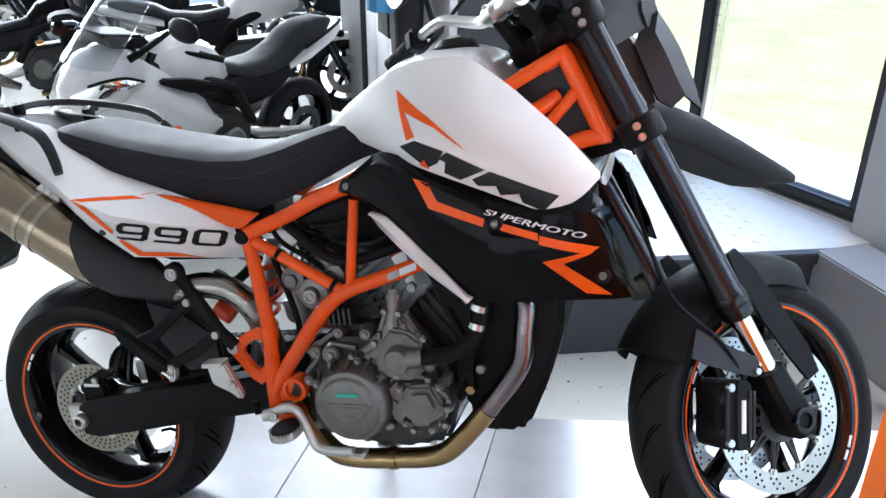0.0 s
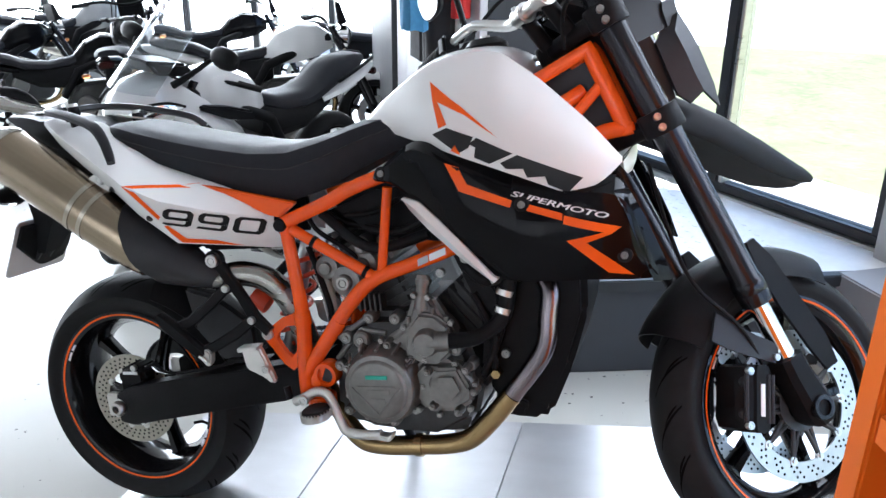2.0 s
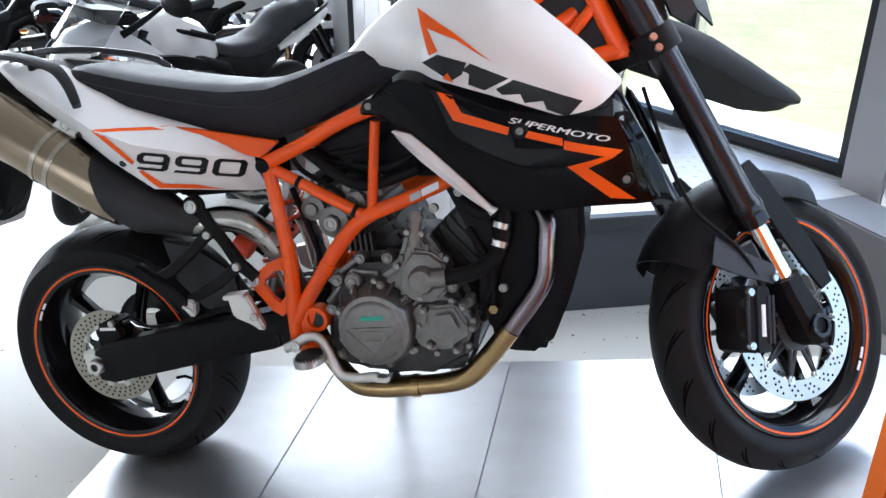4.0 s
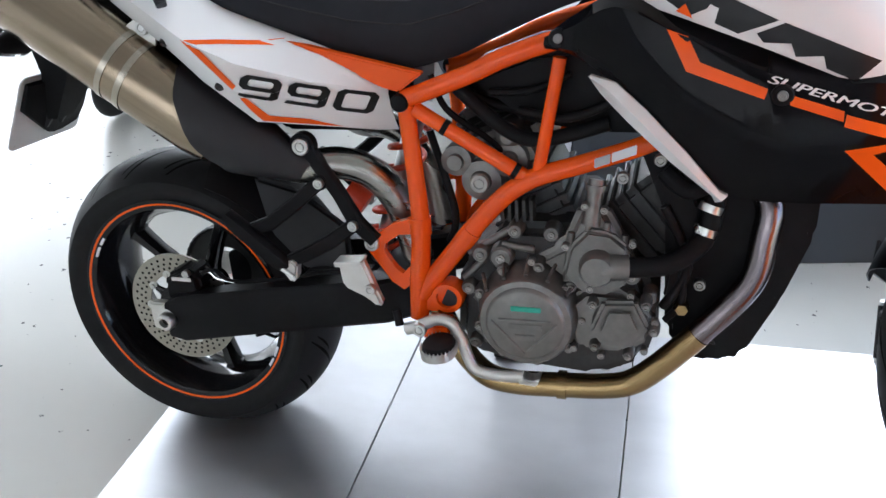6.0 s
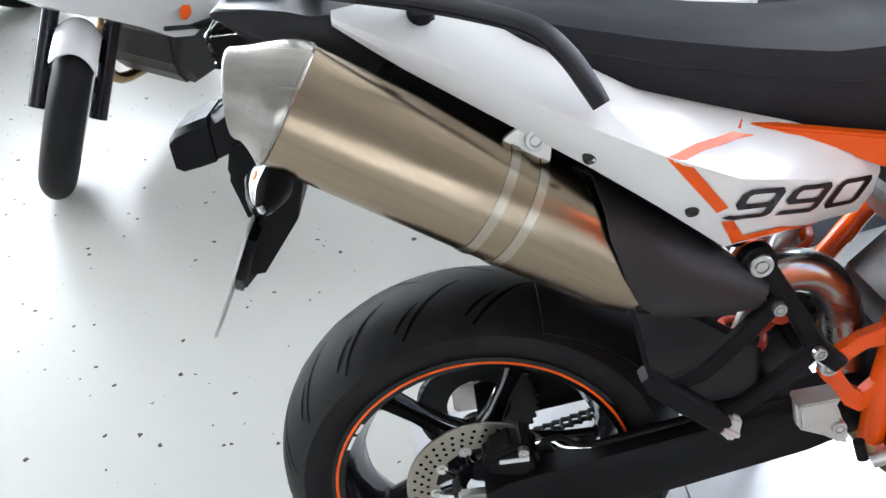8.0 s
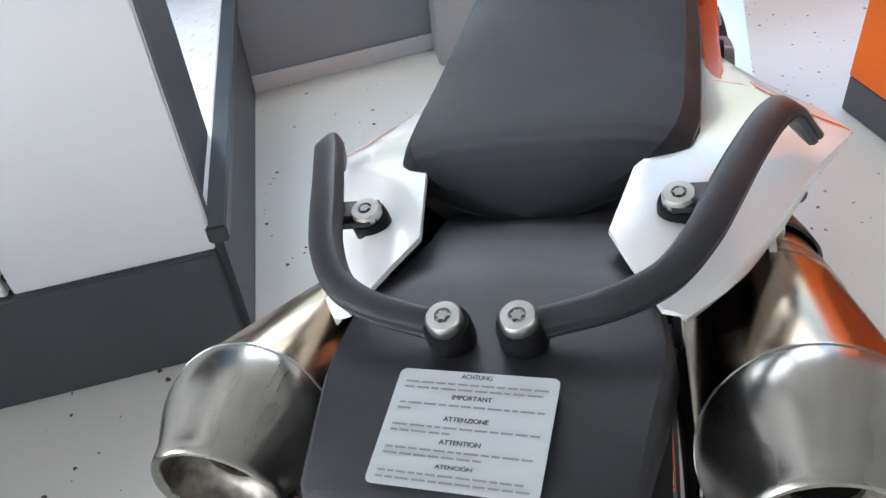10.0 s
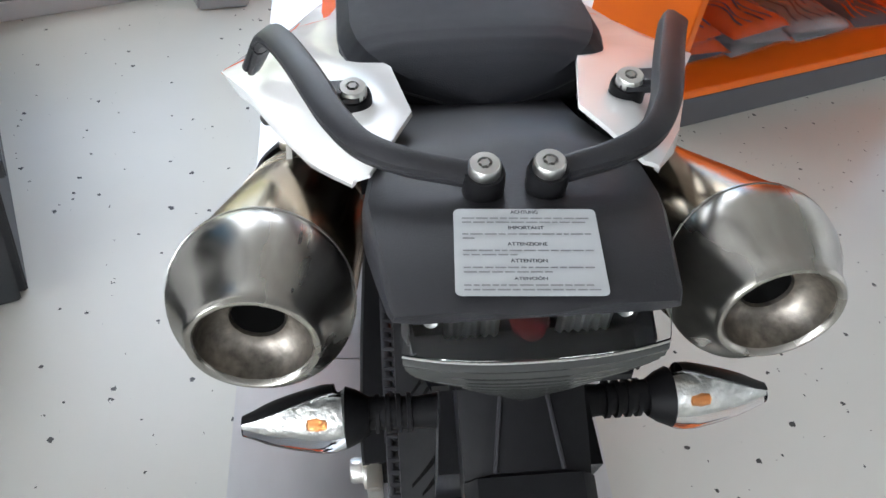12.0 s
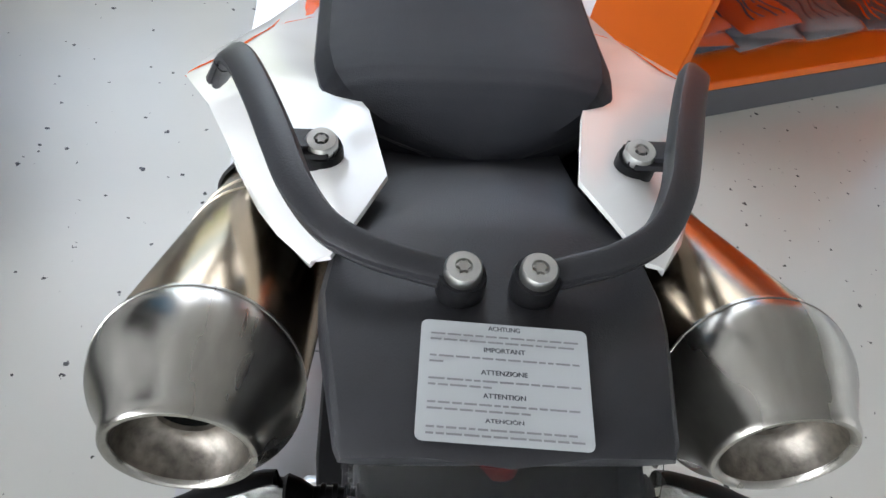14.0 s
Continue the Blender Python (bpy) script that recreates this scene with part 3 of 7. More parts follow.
I4 = Matrix.Identity(4)
REAR = Vector((-0.004, 0, 0.312))
rear_wheel, rear_rim = build_wheel(REAR, 0.184, 0.3155, 0.2272, I4, "rear wheel", False)
front_wheel, front_rim = build_wheel(AXLE, 0.120, 0.300, 0.222, STEER, "front wheel", True)
build_disc(REAR, -0.088, 0.076, 0.120, I4, rear_wheel, "rear_disc", 40, "rim", "drilled rear brake disc")
for _s in (-1, 1):
    build_disc(AXLE, _s * 0.066, 0.112, 0.1525, STEER, front_wheel, "disc", 54, "engine_dark", "drilled floating front brake disc")


def tube_part(name, pts, r, mat, parent=None, steps=6, sides=14, label="", smooth_path=True, m=None, flat=1.0):
    bm = sweep(curve(pts, steps) if smooth_path and len(pts) > 2 else pts, r, sides, flat=flat)
    if m is not None:
        moved(bm, m)
    return part(name, bm, mat, parent or bike, label)


def build_frame():
    fr = empty("trellis_frame", "", "")
    fr.parent = bike
    for s in (-1, 1):
        y = 0.15 * s
        tube_part("upper_tube", [(0.535, y, 0.765), (0.64, y, 0.803), (0.735, y, 0.842), (0.95, 0.12 * s, 0.90), (1.12, 0.07 * s, 0.955), (1.185, 0.035 * s, 0.985)], 0.0155, "orange", fr)
        tube_part("rear_upright", [(0.537, y, 0.765), (0.545, y, 0.65), (0.549, y, 0.545), (0.54, y, 0.44), (0.535, y, 0.37)], [0.0145, 0.015, 0.0165, 0.0185, 0.017], "orange", fr)
        tube_part("brace", [(0.552, y, 0.750), (0.745, y, 0.632)], 0.0125, "orange", fr)
        tube_part("strut", [(0.787, y, 0.83), (0.752, y, 0.645)], 0.0105, "orange", fr)
        tube_part("lower_tube", [(0.54, y, 0.415), (0.60, y, 0.493), (0.672, y, 0.582), (0.735, y, 0.634), (0.83, y, 0.667), (0.935, y * 0.97, 0.705), (1.05, y * 0.8, 0.77), (1.17, y * 0.35, 0.89)], [0.0175, 0.0165, 0.015, 0.0148], "orange", fr)
        tube_part("head_tube_upper", [(0.98, 0.095 * s, 0.958), (1.098, 0.062 * s, 1.016), (1.202, 0.050 * s, 1.066)], 0.0138, "orange", fr)
        tube_part("head_side", [(1.196, 0.048 * s, 1.076), (1.204, 0.048 * s, 1.060), (1.272, 0.048 * s, 0.897)], [0.013, 0.0165, 0.0178], "orange", fr, smooth_path=False)
        tube_part("head_brace", [(1.10, 0.085 * s, 0.875), (1.172, 0.060 * s, 0.943), (1.230, 0.048 * s, 1.003)], 0.0115, "orange", fr)
        tube_part("head_lower", [(1.05, 0.10 * s, 0.83), (1.17, 0.068 * s, 0.872), (1.218, 0.056 * s, 0.900), (1.280, 0.048 * s, 0.908)], 0.0165, "orange", fr)
        part("pivot_ring", lathe([(0.019, -0.016), (0.027, -0.016), (0.0285, -0.012), (0.0285, 0.02), (0.019, 0.02)], (0.592, y, 0.417), (0, 1, 0), 32, closed=True), "orange", fr)
        part("ring_core", lathe([(0, 0.004), (0.0188, 0.004), (0.0188, -0.006), (0, -0.006)], (0.592, y, 0.417), (0, 1, 0), 24), "engine_dark", fr)
        part("ring_gusset", slab([(0.535, 0.385), (0.575, 0.385), (0.60, 0.44), (0.56, 0.455), (0.53, 0.44)], y - 0.008, y + 0.008, 0.004), "orange", fr)
        part("joint_collar", sweep([(0.548, y, 0.562), (0.549, y, 0.532)], 0.0190, 20), "orange", fr)
        part("weld_collar", sweep([(0.622, y, 0.52), (0.640, y, 0.543)], 0.0182, 20), "orange", fr)
        part("end_cap", lathe([(0, 0.012), (0.013, 0.011), (0.015, 0.006), (0.015, -0.012), (0, -0.012)], (0.532, y * 1.06, 0.762), (0, s, 0), 20), "black_plastic", fr)
        part("clip", sweep([(0.598, y, 0.722), (0.606, y, 0.717)], 0.0138, 14), "black_plastic", fr)
        part("clip", sweep([(0.712, y, 0.652), (0.720, y, 0.647)], 0.0138, 14), "black_plastic", fr)
        # rearset plate with a triangular window
        bm = bmesh.new()
        out = [(0.545, 0.565), (0.500, 0.550), (0.456, 0.520), (0.452, 0.495), (0.470, 0.470), (0.490, 0.440), (0.512, 0.425), (0.545, 0.452)]
        hole = [(0.532, 0.532), (0.510, 0.530), (0.484, 0.512), (0.480, 0.498), (0.488, 0.484), (0.500, 0.466), (0.512, 0.456), (0.532, 0.478)]
        loft([[(x, y + h, z) for x, z in ring] for ring, h in ((out, -0.007), (out, 0.007), (hole, 0.007), (hole, -0.007), (out, -0.007))], cap=False, bm=bm)
        part("rearset_plate", bm, "orange", fr)
        bolt((0.460, y + s * 0.008, 0.512), (0, s, 0), 0.013, 0.008, fr)
    part("head_tube", sweep([HEAD + KING * 0.665, HEAD + KING * 0.85], 0.029, 28), "orange", fr)
    part("head_gusset", slab([(1.05, 0.96), (1.10, 1.005), (1.205, 1.055), (1.275, 0.905), (1.20, 0.88), (1.10, 0.86)], -0.030, 0.030, 0.006), "dark_plastic", fr)
    part("serial_sticker", slab([(1.208, 1.02), (1.214, 1.022), (1.245, 0.955), (1.239, 0.953)], -0.0395, -0.036, 0), "label", fr)
    for a, b, w in ((0.842, 0.866, 0), (0.868, 0.905, 1)):
        z0, z1 = 0.671 + (a - 0.842) * 0.38, 0.671 + (b - 0.842) * 0.38
        part("tube_sticker", slab([(a, z0 - 0.008), (b, z1 - 0.008), (b, z1 + 0.007), (a, z0 + 0.007)], -0.1668, -0.1645, 0.001), "label" if w == 0 else "white_film", fr)
    return fr


build_frame()


def section(x, zt, w, zl, tuck=0.9):
    """A bulged cross-section: flat-topped arch from side to side."""
    pts = []
    for y, z in ((-tuck, 0), (-1, 0.25), (-1.0, 0.6), (-0.9, 0.86), (-0.66, 0.97), (-0.3, 1.0), (0, 1.0), (0.3, 1.0), (0.66, 0.97), (0.9, 0.86), (1.0, 0.6), (1, 0.25), (tuck, 0)):
        pts.append((x, y * w, zl + (zt - zl) * z))
    return pts


def build_seat():
    st = [(0.026, 0.992, 0.006, 0.970), (0.034, 1.000, 0.036, 0.967), (0.046, 1.006, 0.064, 0.962), (0.056, 1.009, 0.081, 0.958), (0.070, 1.011, 0.097, 0.953), (0.088, 1.012, 0.111, 0.947), (0.110, 1.009, 0.121, 0.938), (0.15, 0.998, 0.129, 0.923), (0.25, 0.972, 0.133, 0.885), (0.35, 0.95, 0.136, 0.855), (0.45, 0.933, 0.136, 0.826),
          (0.54, 0.930, 0.128, 0.806), (0.62, 0.945, 0.118, 0.826), (0.70, 0.966, 0.108, 0.862), (0.78, 0.982, 0.104, 0.895), (0.86, 0.985, 0.102, 0.92)]
    xs = [s[0] for s in st]
    secs = []
    for x in np.unique(np.concatenate([np.linspace(0.026, 0.11, 24), np.linspace(0.11, 0.86, 34)])):
        v = [float(np.interp(x, xs, [s[k] for s in st])) for k in (1, 2, 3)]
        secs.append(section(x, v[0], v[1], v[2]))
    seat = part("seat", loft(secs), "seat", bike, "long black vinyl seat with stitched seams")
    for s in (-1, 1):
        pts = []
        for x in np.concatenate([np.linspace(0.027, 0.11, 20), np.linspace(0.12, 0.8, 36)]):
            v = [float(np.interp(x, xs, [q[k] for q in st])) for k in (1, 2, 3)]
            pts.append((x, s * v[1] * 1.0, v[2] + (v[0] - v[2]) * 0.58))
        part("seam", sweep(pts, 0.0012, 6), "dark_plastic", seat)


build_seat()


def side_skin(stations, steps=6):
    """A thin shell over stations of (x, list of (y, z)); built for the right side, mirrored for the left."""
    n = len(stations[0][1])
    lines = [curve([(x, p[k][0], p[k][1]) for x, p in stations], steps) for k in range(n)]
    rows = [[line[i] for line in lines] for i in range(len(lines[0]))]
    return rows


def shell(rows, mirror, thick=0.004):
    bm = bmesh.new()
    f = [[bm.verts.new(Vector((p.x, p.y * mirror, p.z))) for p in r] for r in rows]
    for a, b in zip(f, f[1:]):
        for k in range(len(a) - 1):
            bm.faces.new((a[k], a[k + 1], b[k + 1], b[k]))
    bmesh.ops.recalc_face_normals(bm, faces=bm.faces)
    # the skin's outside is the side away from the middle
    mid = sum(((g.normal.y * mirror * -1 + g.normal.z * 0.5) * g.calc_area() for g in bm.faces))
    if mid < 0:
        bmesh.ops.reverse_faces(bm, faces=bm.faces)
    bmesh.ops.solidify(bm, geom=list(bm.faces), thickness=thick)
    return bm


PANEL_ST = [
    (-0.096, [(-0.100, 1.036), (-0.106, 1.034), (-0.112, 1.030), (-0.113, 1.026), (-0.113, 1.022)]),
    (-0.06, [(-0.081, 1.036), (-0.106, 1.033), (-0.134, 1.016), (-0.138, 1.006), (-0.132, 0.997)]),
    (-0.025, [(-0.066, 1.030), (-0.108, 1.026), (-0.154, 0.998), (-0.156, 0.986), (-0.150, 0.974)]),
    (0.05, [(-0.080, 1.015), (-0.135, 1.001), (-0.187, 0.962), (-0.186, 0.944), (-0.176, 0.926)]),
    (0.155, [(-0.112, 0.955), (-0.170, 0.946), (-0.228, 0.909), (-0.222, 0.885), (-0.204, 0.857)]),
    (0.222, [(-0.122, 0.912), (-0.190, 0.911), (-0.264, 0.881), (-0.250, 0.846), (-0.225, 0.810)]),
    (0.300, [(-0.128, 0.882), (-0.190, 0.874), (-0.254, 0.842), (-0.238, 0.792), (-0.209, 0.740)]),
    (0.400, [(-0.134, 0.848), (-0.172, 0.836), (-0.207, 0.806), (-0.190, 0.760), (-0.156, 0.720)]),
    (0.470, [(-0.138, 0.818), (-0.152, 0.808), (-0.166, 0.787), (-0.150, 0.742), (-0.110, 0.703)]),
    (0.506, [(-0.130, 0.800), (-0.135, 0.792), (-0.140, 0.772), (-0.130, 0.742), (-0.102, 0.702)]),
]


def tree_of(ob):
    from mathutils.bvhtree import BVHTree
    bm = bmesh.new()
    bm.from_mesh(ob.data)
    return BVHTree.FromBMesh(bm)


def press(bm, tree, side=-1, lift=0.0012, spare=-0.2):
    """Lays flat decal geometry on a body panel, seen square from the bike's side."""
    for v in bm.verts:
        hit = tree.ray_cast(Vector((v.co.x, side * 1.0, v.co.z)), Vector((0, -side, 0)))
        v.co.y = (hit[0].y if hit[0] else side * abs(spare)) + side * lift
    return bm


def film(outline, size=0.008):
    """A flat (x, z) polygon cut into small triangles."""
    bm = bmesh.new()
    bm.faces.new([bm.verts.new((x, 0, z)) for x, z in outline])
    bmesh.ops.triangulate(bm, faces=bm.faces)
    for _ in range(6):
        long = [e for e in bm.edges if e.calc_length() > size * 1.6]
        if not long:
            break
        bmesh.ops.subdivide_edges(bm, edges=long, cuts=1)
        bmesh.ops.triangulate(bm, faces=bm.faces)
    return bm


def writing(text, x0, x1, z, height, slant, tilt, bold=0.0):
    """Built-in letters as a flat bmesh, from x0 to x1 along a line with a slope."""
    cu = bpy.data.curves.new("letters", "FONT")
    cu.body, cu.size, cu.shear, cu.offset = text, 1, slant, bold
    ob = bpy.data.objects.new("letters", cu)
    scene.collection.objects.link(ob)
    me = bpy.data.meshes.new_from_object(ob.evaluated_get(bpy.context.evaluated_depsgraph_get()))
    bpy.data.objects.remove(ob)
    bm = bmesh.new()
    bm.from_mesh(me)
    bpy.data.meshes.remove(me)
    xs = [v.co.x for v in bm.verts]
    ys = [v.co.y for v in bm.verts]
    k, h = (x1 - x0) / (max(xs) - min(xs)), height / (max(ys) - min(ys))
    for v in bm.verts:
        x = x0 + (v.co.x - min(xs)) * k
        v.co = Vector((x, 0, z + (v.co.y - min(ys)) * h + (x - x0) * tilt))
    bmesh.ops.triangulate(bm, faces=bm.faces)
    for _ in range(3):
        bmesh.ops.subdivide_edges(bm, edges=[e for e in bm.edges if e.calc_length() > 0.012], cuts=1)
        bmesh.ops.triangulate(bm, faces=bm.faces)
    return bm


def thick_letters(bm, grow):
    """Makes thin letters bolder with a second, shifted copy."""
    geom = bmesh.ops.duplicate(bm, geom=list(bm.verts) + list(bm.edges) + list(bm.faces))["geom"]
    for v in [g for g in geom if isinstance(g, bmesh.types.BMVert)]:
        v.co.x += grow
        v.co.z -= grow * 0.4
    return bm


def racing_number(text, x0, z0):
    """Wide square slanted figures as a flat bmesh: a chamfered ring, and a hooked foot for the nine."""
    bm = bmesh.new()
    for k, figure in enumerate(text):
        low = 0.36 if figure == "9" else 0.0
        ring = lambda a, b, c, d, e: [(a + e, b), (c - e, b), (c, b + e * 1.3), (c, d - e * 1.3), (c - e, d), (a + e, d), (a, d - e * 1.3), (a, b + e * 1.3)]
        outer, inner = ring(0.0, low, 1.0, 1.0, 0.13), ring(0.20, low + 0.17, 0.80, 0.83, 0.05)
        faces = [[outer[j], outer[(j + 1) % 8], inner[(j + 1) % 8], inner[j]] for j in range(8)]
        if figure == "9":
            faces += [[(1.0, 0.52), (1.0, 0.14), (0.80, 0.20), (0.80, 0.357), (0.87, 0.357)], [(1.0, 0.14), (0.87, 0.0), (0.75, 0.16), (0.80, 0.20)], [(0.87, 0.0), (0.0, 0.0), (0.06, 0.16), (0.75, 0.16)]]
        for f in faces:
            pts = []
            for u, v in f:
                x = x0 + 0.0665 * k + 0.057 * u + 0.020 * v
                pts.append(bm.verts.new((x, 0, z0 + 0.041 * v - 0.27 * (x - x0))))
            bm.faces.new(pts)
    bmesh.ops.remove_doubles(bm, verts=bm.verts, dist=0.00005)
    bmesh.ops.triangulate(bm, faces=bm.faces)
    for _ in range(3):
        bmesh.ops.subdivide_edges(bm, edges=[e for e in bm.edges if e.calc_length() > 0.010], cuts=1)
        bmesh.ops.triangulate(bm, faces=bm.faces)
    bmesh.ops.recalc_face_normals(bm, faces=bm.faces)
    return bm


def build_tail_panels():
    rows = side_skin(PANEL_ST, 1)
    for s in (-1, 1):
        p = part("side_panel", shell(rows, -s), "white", bike, "glossy white tail side panel with orange stripes")
        t = tree_of(p)

        def stick(name, outline, mat, lift=0.0014):
            part(name, press(film(outline), t, s, lift), mat, p)
        stick("stripe", [(0.220, 0.8815), (0.338, 0.8645), (0.337, 0.859), (0.243, 0.873)], "orange_film")
        stick("stripe", [(0.220, 0.8815), (0.243, 0.873), (0.291, 0.806), (0.281, 0.799)], "orange_film")
        stick("stripe", [(0.288, 0.784), (0.300, 0.786), (0.322, 0.750), (0.310, 0.741)], "orange_film")
        stick("stripe", [(0.310, 0.741), (0.322, 0.750), (0.380, 0.737), (0.425, 0.717), (0.400, 0.7225)], "orange_film")
        part("wedge_trim", slab([(0.338, 0.862), (0.45, 0.836), (0.572, 0.808), (0.530, 0.778), (0.500, 0.786), (0.425, 0.824)], min(s * 0.138, s * 0.160), max(s * 0.138, s * 0.160), 0.003), "orange_film", p, "orange trim wedge under the seat")
        num = press(racing_number("990", 0.287, 0.790), t, s, 0.0018)
        if s < 0:
            part("number", num, "black_film", p)
        else:
            num.free()
        for x, z in ((0.155, 0.870), (0.256, 0.803)):
            hit = t.ray_cast(Vector((x, s, z)), Vector((0, -s, 0)))
            y = hit[0].y if hit[0] else s * 0.215
            part("screw", lathe([(0, 0.002), (0.003, 0.002), (0.0035, 0.001), (0.0062, 0.004), (0.0075, 0.002), (0.0075, -0.006), (0, -0.006)], (x, y, z), (0, s, -0.75), 16), "engine_dark", p)
        # dark sub-frame face between panel and silencer
        part("inner_panel", slab([(-0.02, 0.98), (0.1, 0.945), (0.28, 0.85), (0.47, 0.79), (0.47, 0.70), (0.30, 0.70), (0.20, 0.78), (0.02, 0.90), (-0.05, 0.955)], s * 0.090, s * 0.110, 0.006), "black_plastic", bike)


build_tail_panels()


def build_tank():
    """Flat-sided cover: a crisp upper crease, a slanted side and a lower edge that rises to the front tip."""
    up = [(0.715, 0.070, 0.961), (0.765, 0.080, 1.002), (0.827, 0.100, 1.038), (0.881, 0.115, 1.067), (0.937, 0.125, 1.081), (1.011, 0.135, 1.084), (1.050, 0.143, 1.076), (1.121, 0.160, 1.022), (1.213, 0.180, 0.935), (1.271, 0.192, 0.866)]
    lo = [(0.715, 0.066, 0.953), (0.80, 0.105, 0.934), (0.878, 0.165, 0.915), (0.959, 0.215, 0.892), (1.066, 0.236, 0.854), (1.185, 0.240, 0.806), (1.24, 0.222, 0.829), (1.271, 0.196, 0.858)]
    mid = [(0.715, 0.004), (0.9, 0.012), (1.04, 0.010), (1.09, -0.030), (1.16, -0.060), (1.271, -0.050)]
    xs = np.linspace(0.715, 1.271, 70)

    def along_x(table, k):
        v = np.interp(xs, [q[0] for q in table], [q[k] for q in table])
        p = np.pad(v, 2, mode="reflect", reflect_type="odd")
        return (p[:-4] + 2 * p[1:-3] + 3 * p[2:-2] + 2 * p[3:-1] + p[4:]) / 9
    yu, zu, yl, zl, dm = along_x(up, 1), along_x(up, 2), along_x(lo, 1), along_x(lo, 2), along_x(mid, 1)
    secs = []
    for i, x in enumerate(xs):
        h, w = zu[i] - zl[i], yl[i] - yu[i]
        soft = min(0.007, h * 0.2)
        half = [(0.0, zu[i] + dm[i]), (yu[i] * 0.55, zu[i] + dm[i] * 0.85), (yu[i] * 0.88, zu[i] + min(dm[i], 0.004) * 0.5), (yu[i] - soft * 0.4, zu[i] - soft * 0.15), (yu[i] + soft * 0.25, zu[i] - soft)]
        for t in (0.22, 0.45, 0.68, 0.88):
            half.append((yu[i] + w * t + 0.030 * h * math.sin(math.pi * t) / 0.2, zu[i] - h * t))
        half += [(yl[i], zl[i] + soft * 0.6), (yl[i] - soft * 0.3, zl[i]), (yl[i] * 0.9, zl[i] - 0.001)]
        ring = [(x, -y, z) for y, z in half] + [(x, y, z) for y, z in half[:0:-1]]
        secs.append(ring)
    tank = part("tank_cover", loft(secs), "white", bike, "glossy white tank cover with orange flash and black logo blocks")
    t = tree_of(tank)
    for s in (-1, 1):
        def stick(name, outline, mat, lift=0.0014):
            part(name, press(film(outline), t, s, lift, 0.2), mat, tank)
        stick("flash", [(0.903, 1.034), (0.926, 0.944), (0.946, 0.951), (0.925, 0.994), (0.985, 0.966), (1.050, 0.921), (0.975, 0.984)], "orange_film")
        # slanted logo blocks, no letters
        for q in ([(0.945, 0.945), (0.908, 0.933), (0.967, 0.895), (0.990, 0.905), (0.976, 0.915), (1.001, 0.925)], [(1.008, 0.923), (0.990, 0.912), (1.010, 0.902), (1.000, 0.886), (1.030, 0.873), (1.045, 0.886), (1.078, 0.890)],
                  [(1.086, 0.887), (1.052, 0.874), (1.062, 0.862), (1.095, 0.861), (1.102, 0.844), (1.135, 0.845), (1.140, 0.829), (1.176, 0.813), (1.204, 0.838)]):
            stick("logo_block", q, "black_film")
        stick("chevron", [(0.950, 0.901), (0.972, 0.892), (0.962, 0.911)], "orange_film", 0.002)
    cap = part("fuel_cap", lathe([(0, 0.022), (0.03, 0.021), (0.036, 0.016), (0.045, 0.008), (0.048, -0.01), (0, -0.01)], (0.985, 0, 1.09), (-0.05, 0, 1), 32), "black_plastic", tank)
    part("lock", lathe([(0, 0.026), (0.010, 0.026), (0.011, 0.02), (0, 0.02)], (0.985, 0, 1.09), (-0.05, 0, 1), 20), "alu", cap)


build_tank()

SHROUD_ST = [
    (0.765, [(-0.135, 0.862), (-0.160, 0.861), (-0.168, 0.852), (-0.160, 0.845)]),
    (0.81, [(-0.160, 0.893), (-0.188, 0.880), (-0.190, 0.846), (-0.180, 0.838)]),
    (0.87, [(-0.172, 0.922), (-0.208, 0.908), (-0.214, 0.84), (-0.200, 0.80)]),
    (0.945, [(-0.190, 0.898), (-0.226, 0.878), (-0.240, 0.80), (-0.226, 0.722)]),
    (1.04, [(-0.205, 0.862), (-0.240, 0.836), (-0.262, 0.75), (-0.240, 0.655)]),
    (1.12, [(-0.210, 0.840), (-0.246, 0.812), (-0.268, 0.74), (-0.246, 0.648)]),
    (1.20, [(-0.205, 0.838), (-0.244, 0.812), (-0.262, 0.74), (-0.240, 0.648)]),
    (1.255, [(-0.195, 0.832), (-0.236, 0.804), (-0.246, 0.73), (-0.228, 0.645)]),
    (1.285, [(-0.190, 0.786), (-0.226, 0.772), (-0.236, 0.712), (-0.218, 0.642)]),
    (1.326, [(-0.185, 0.660), (-0.206, 0.655), (-0.208, 0.648), (-0.200, 0.640)]),
]


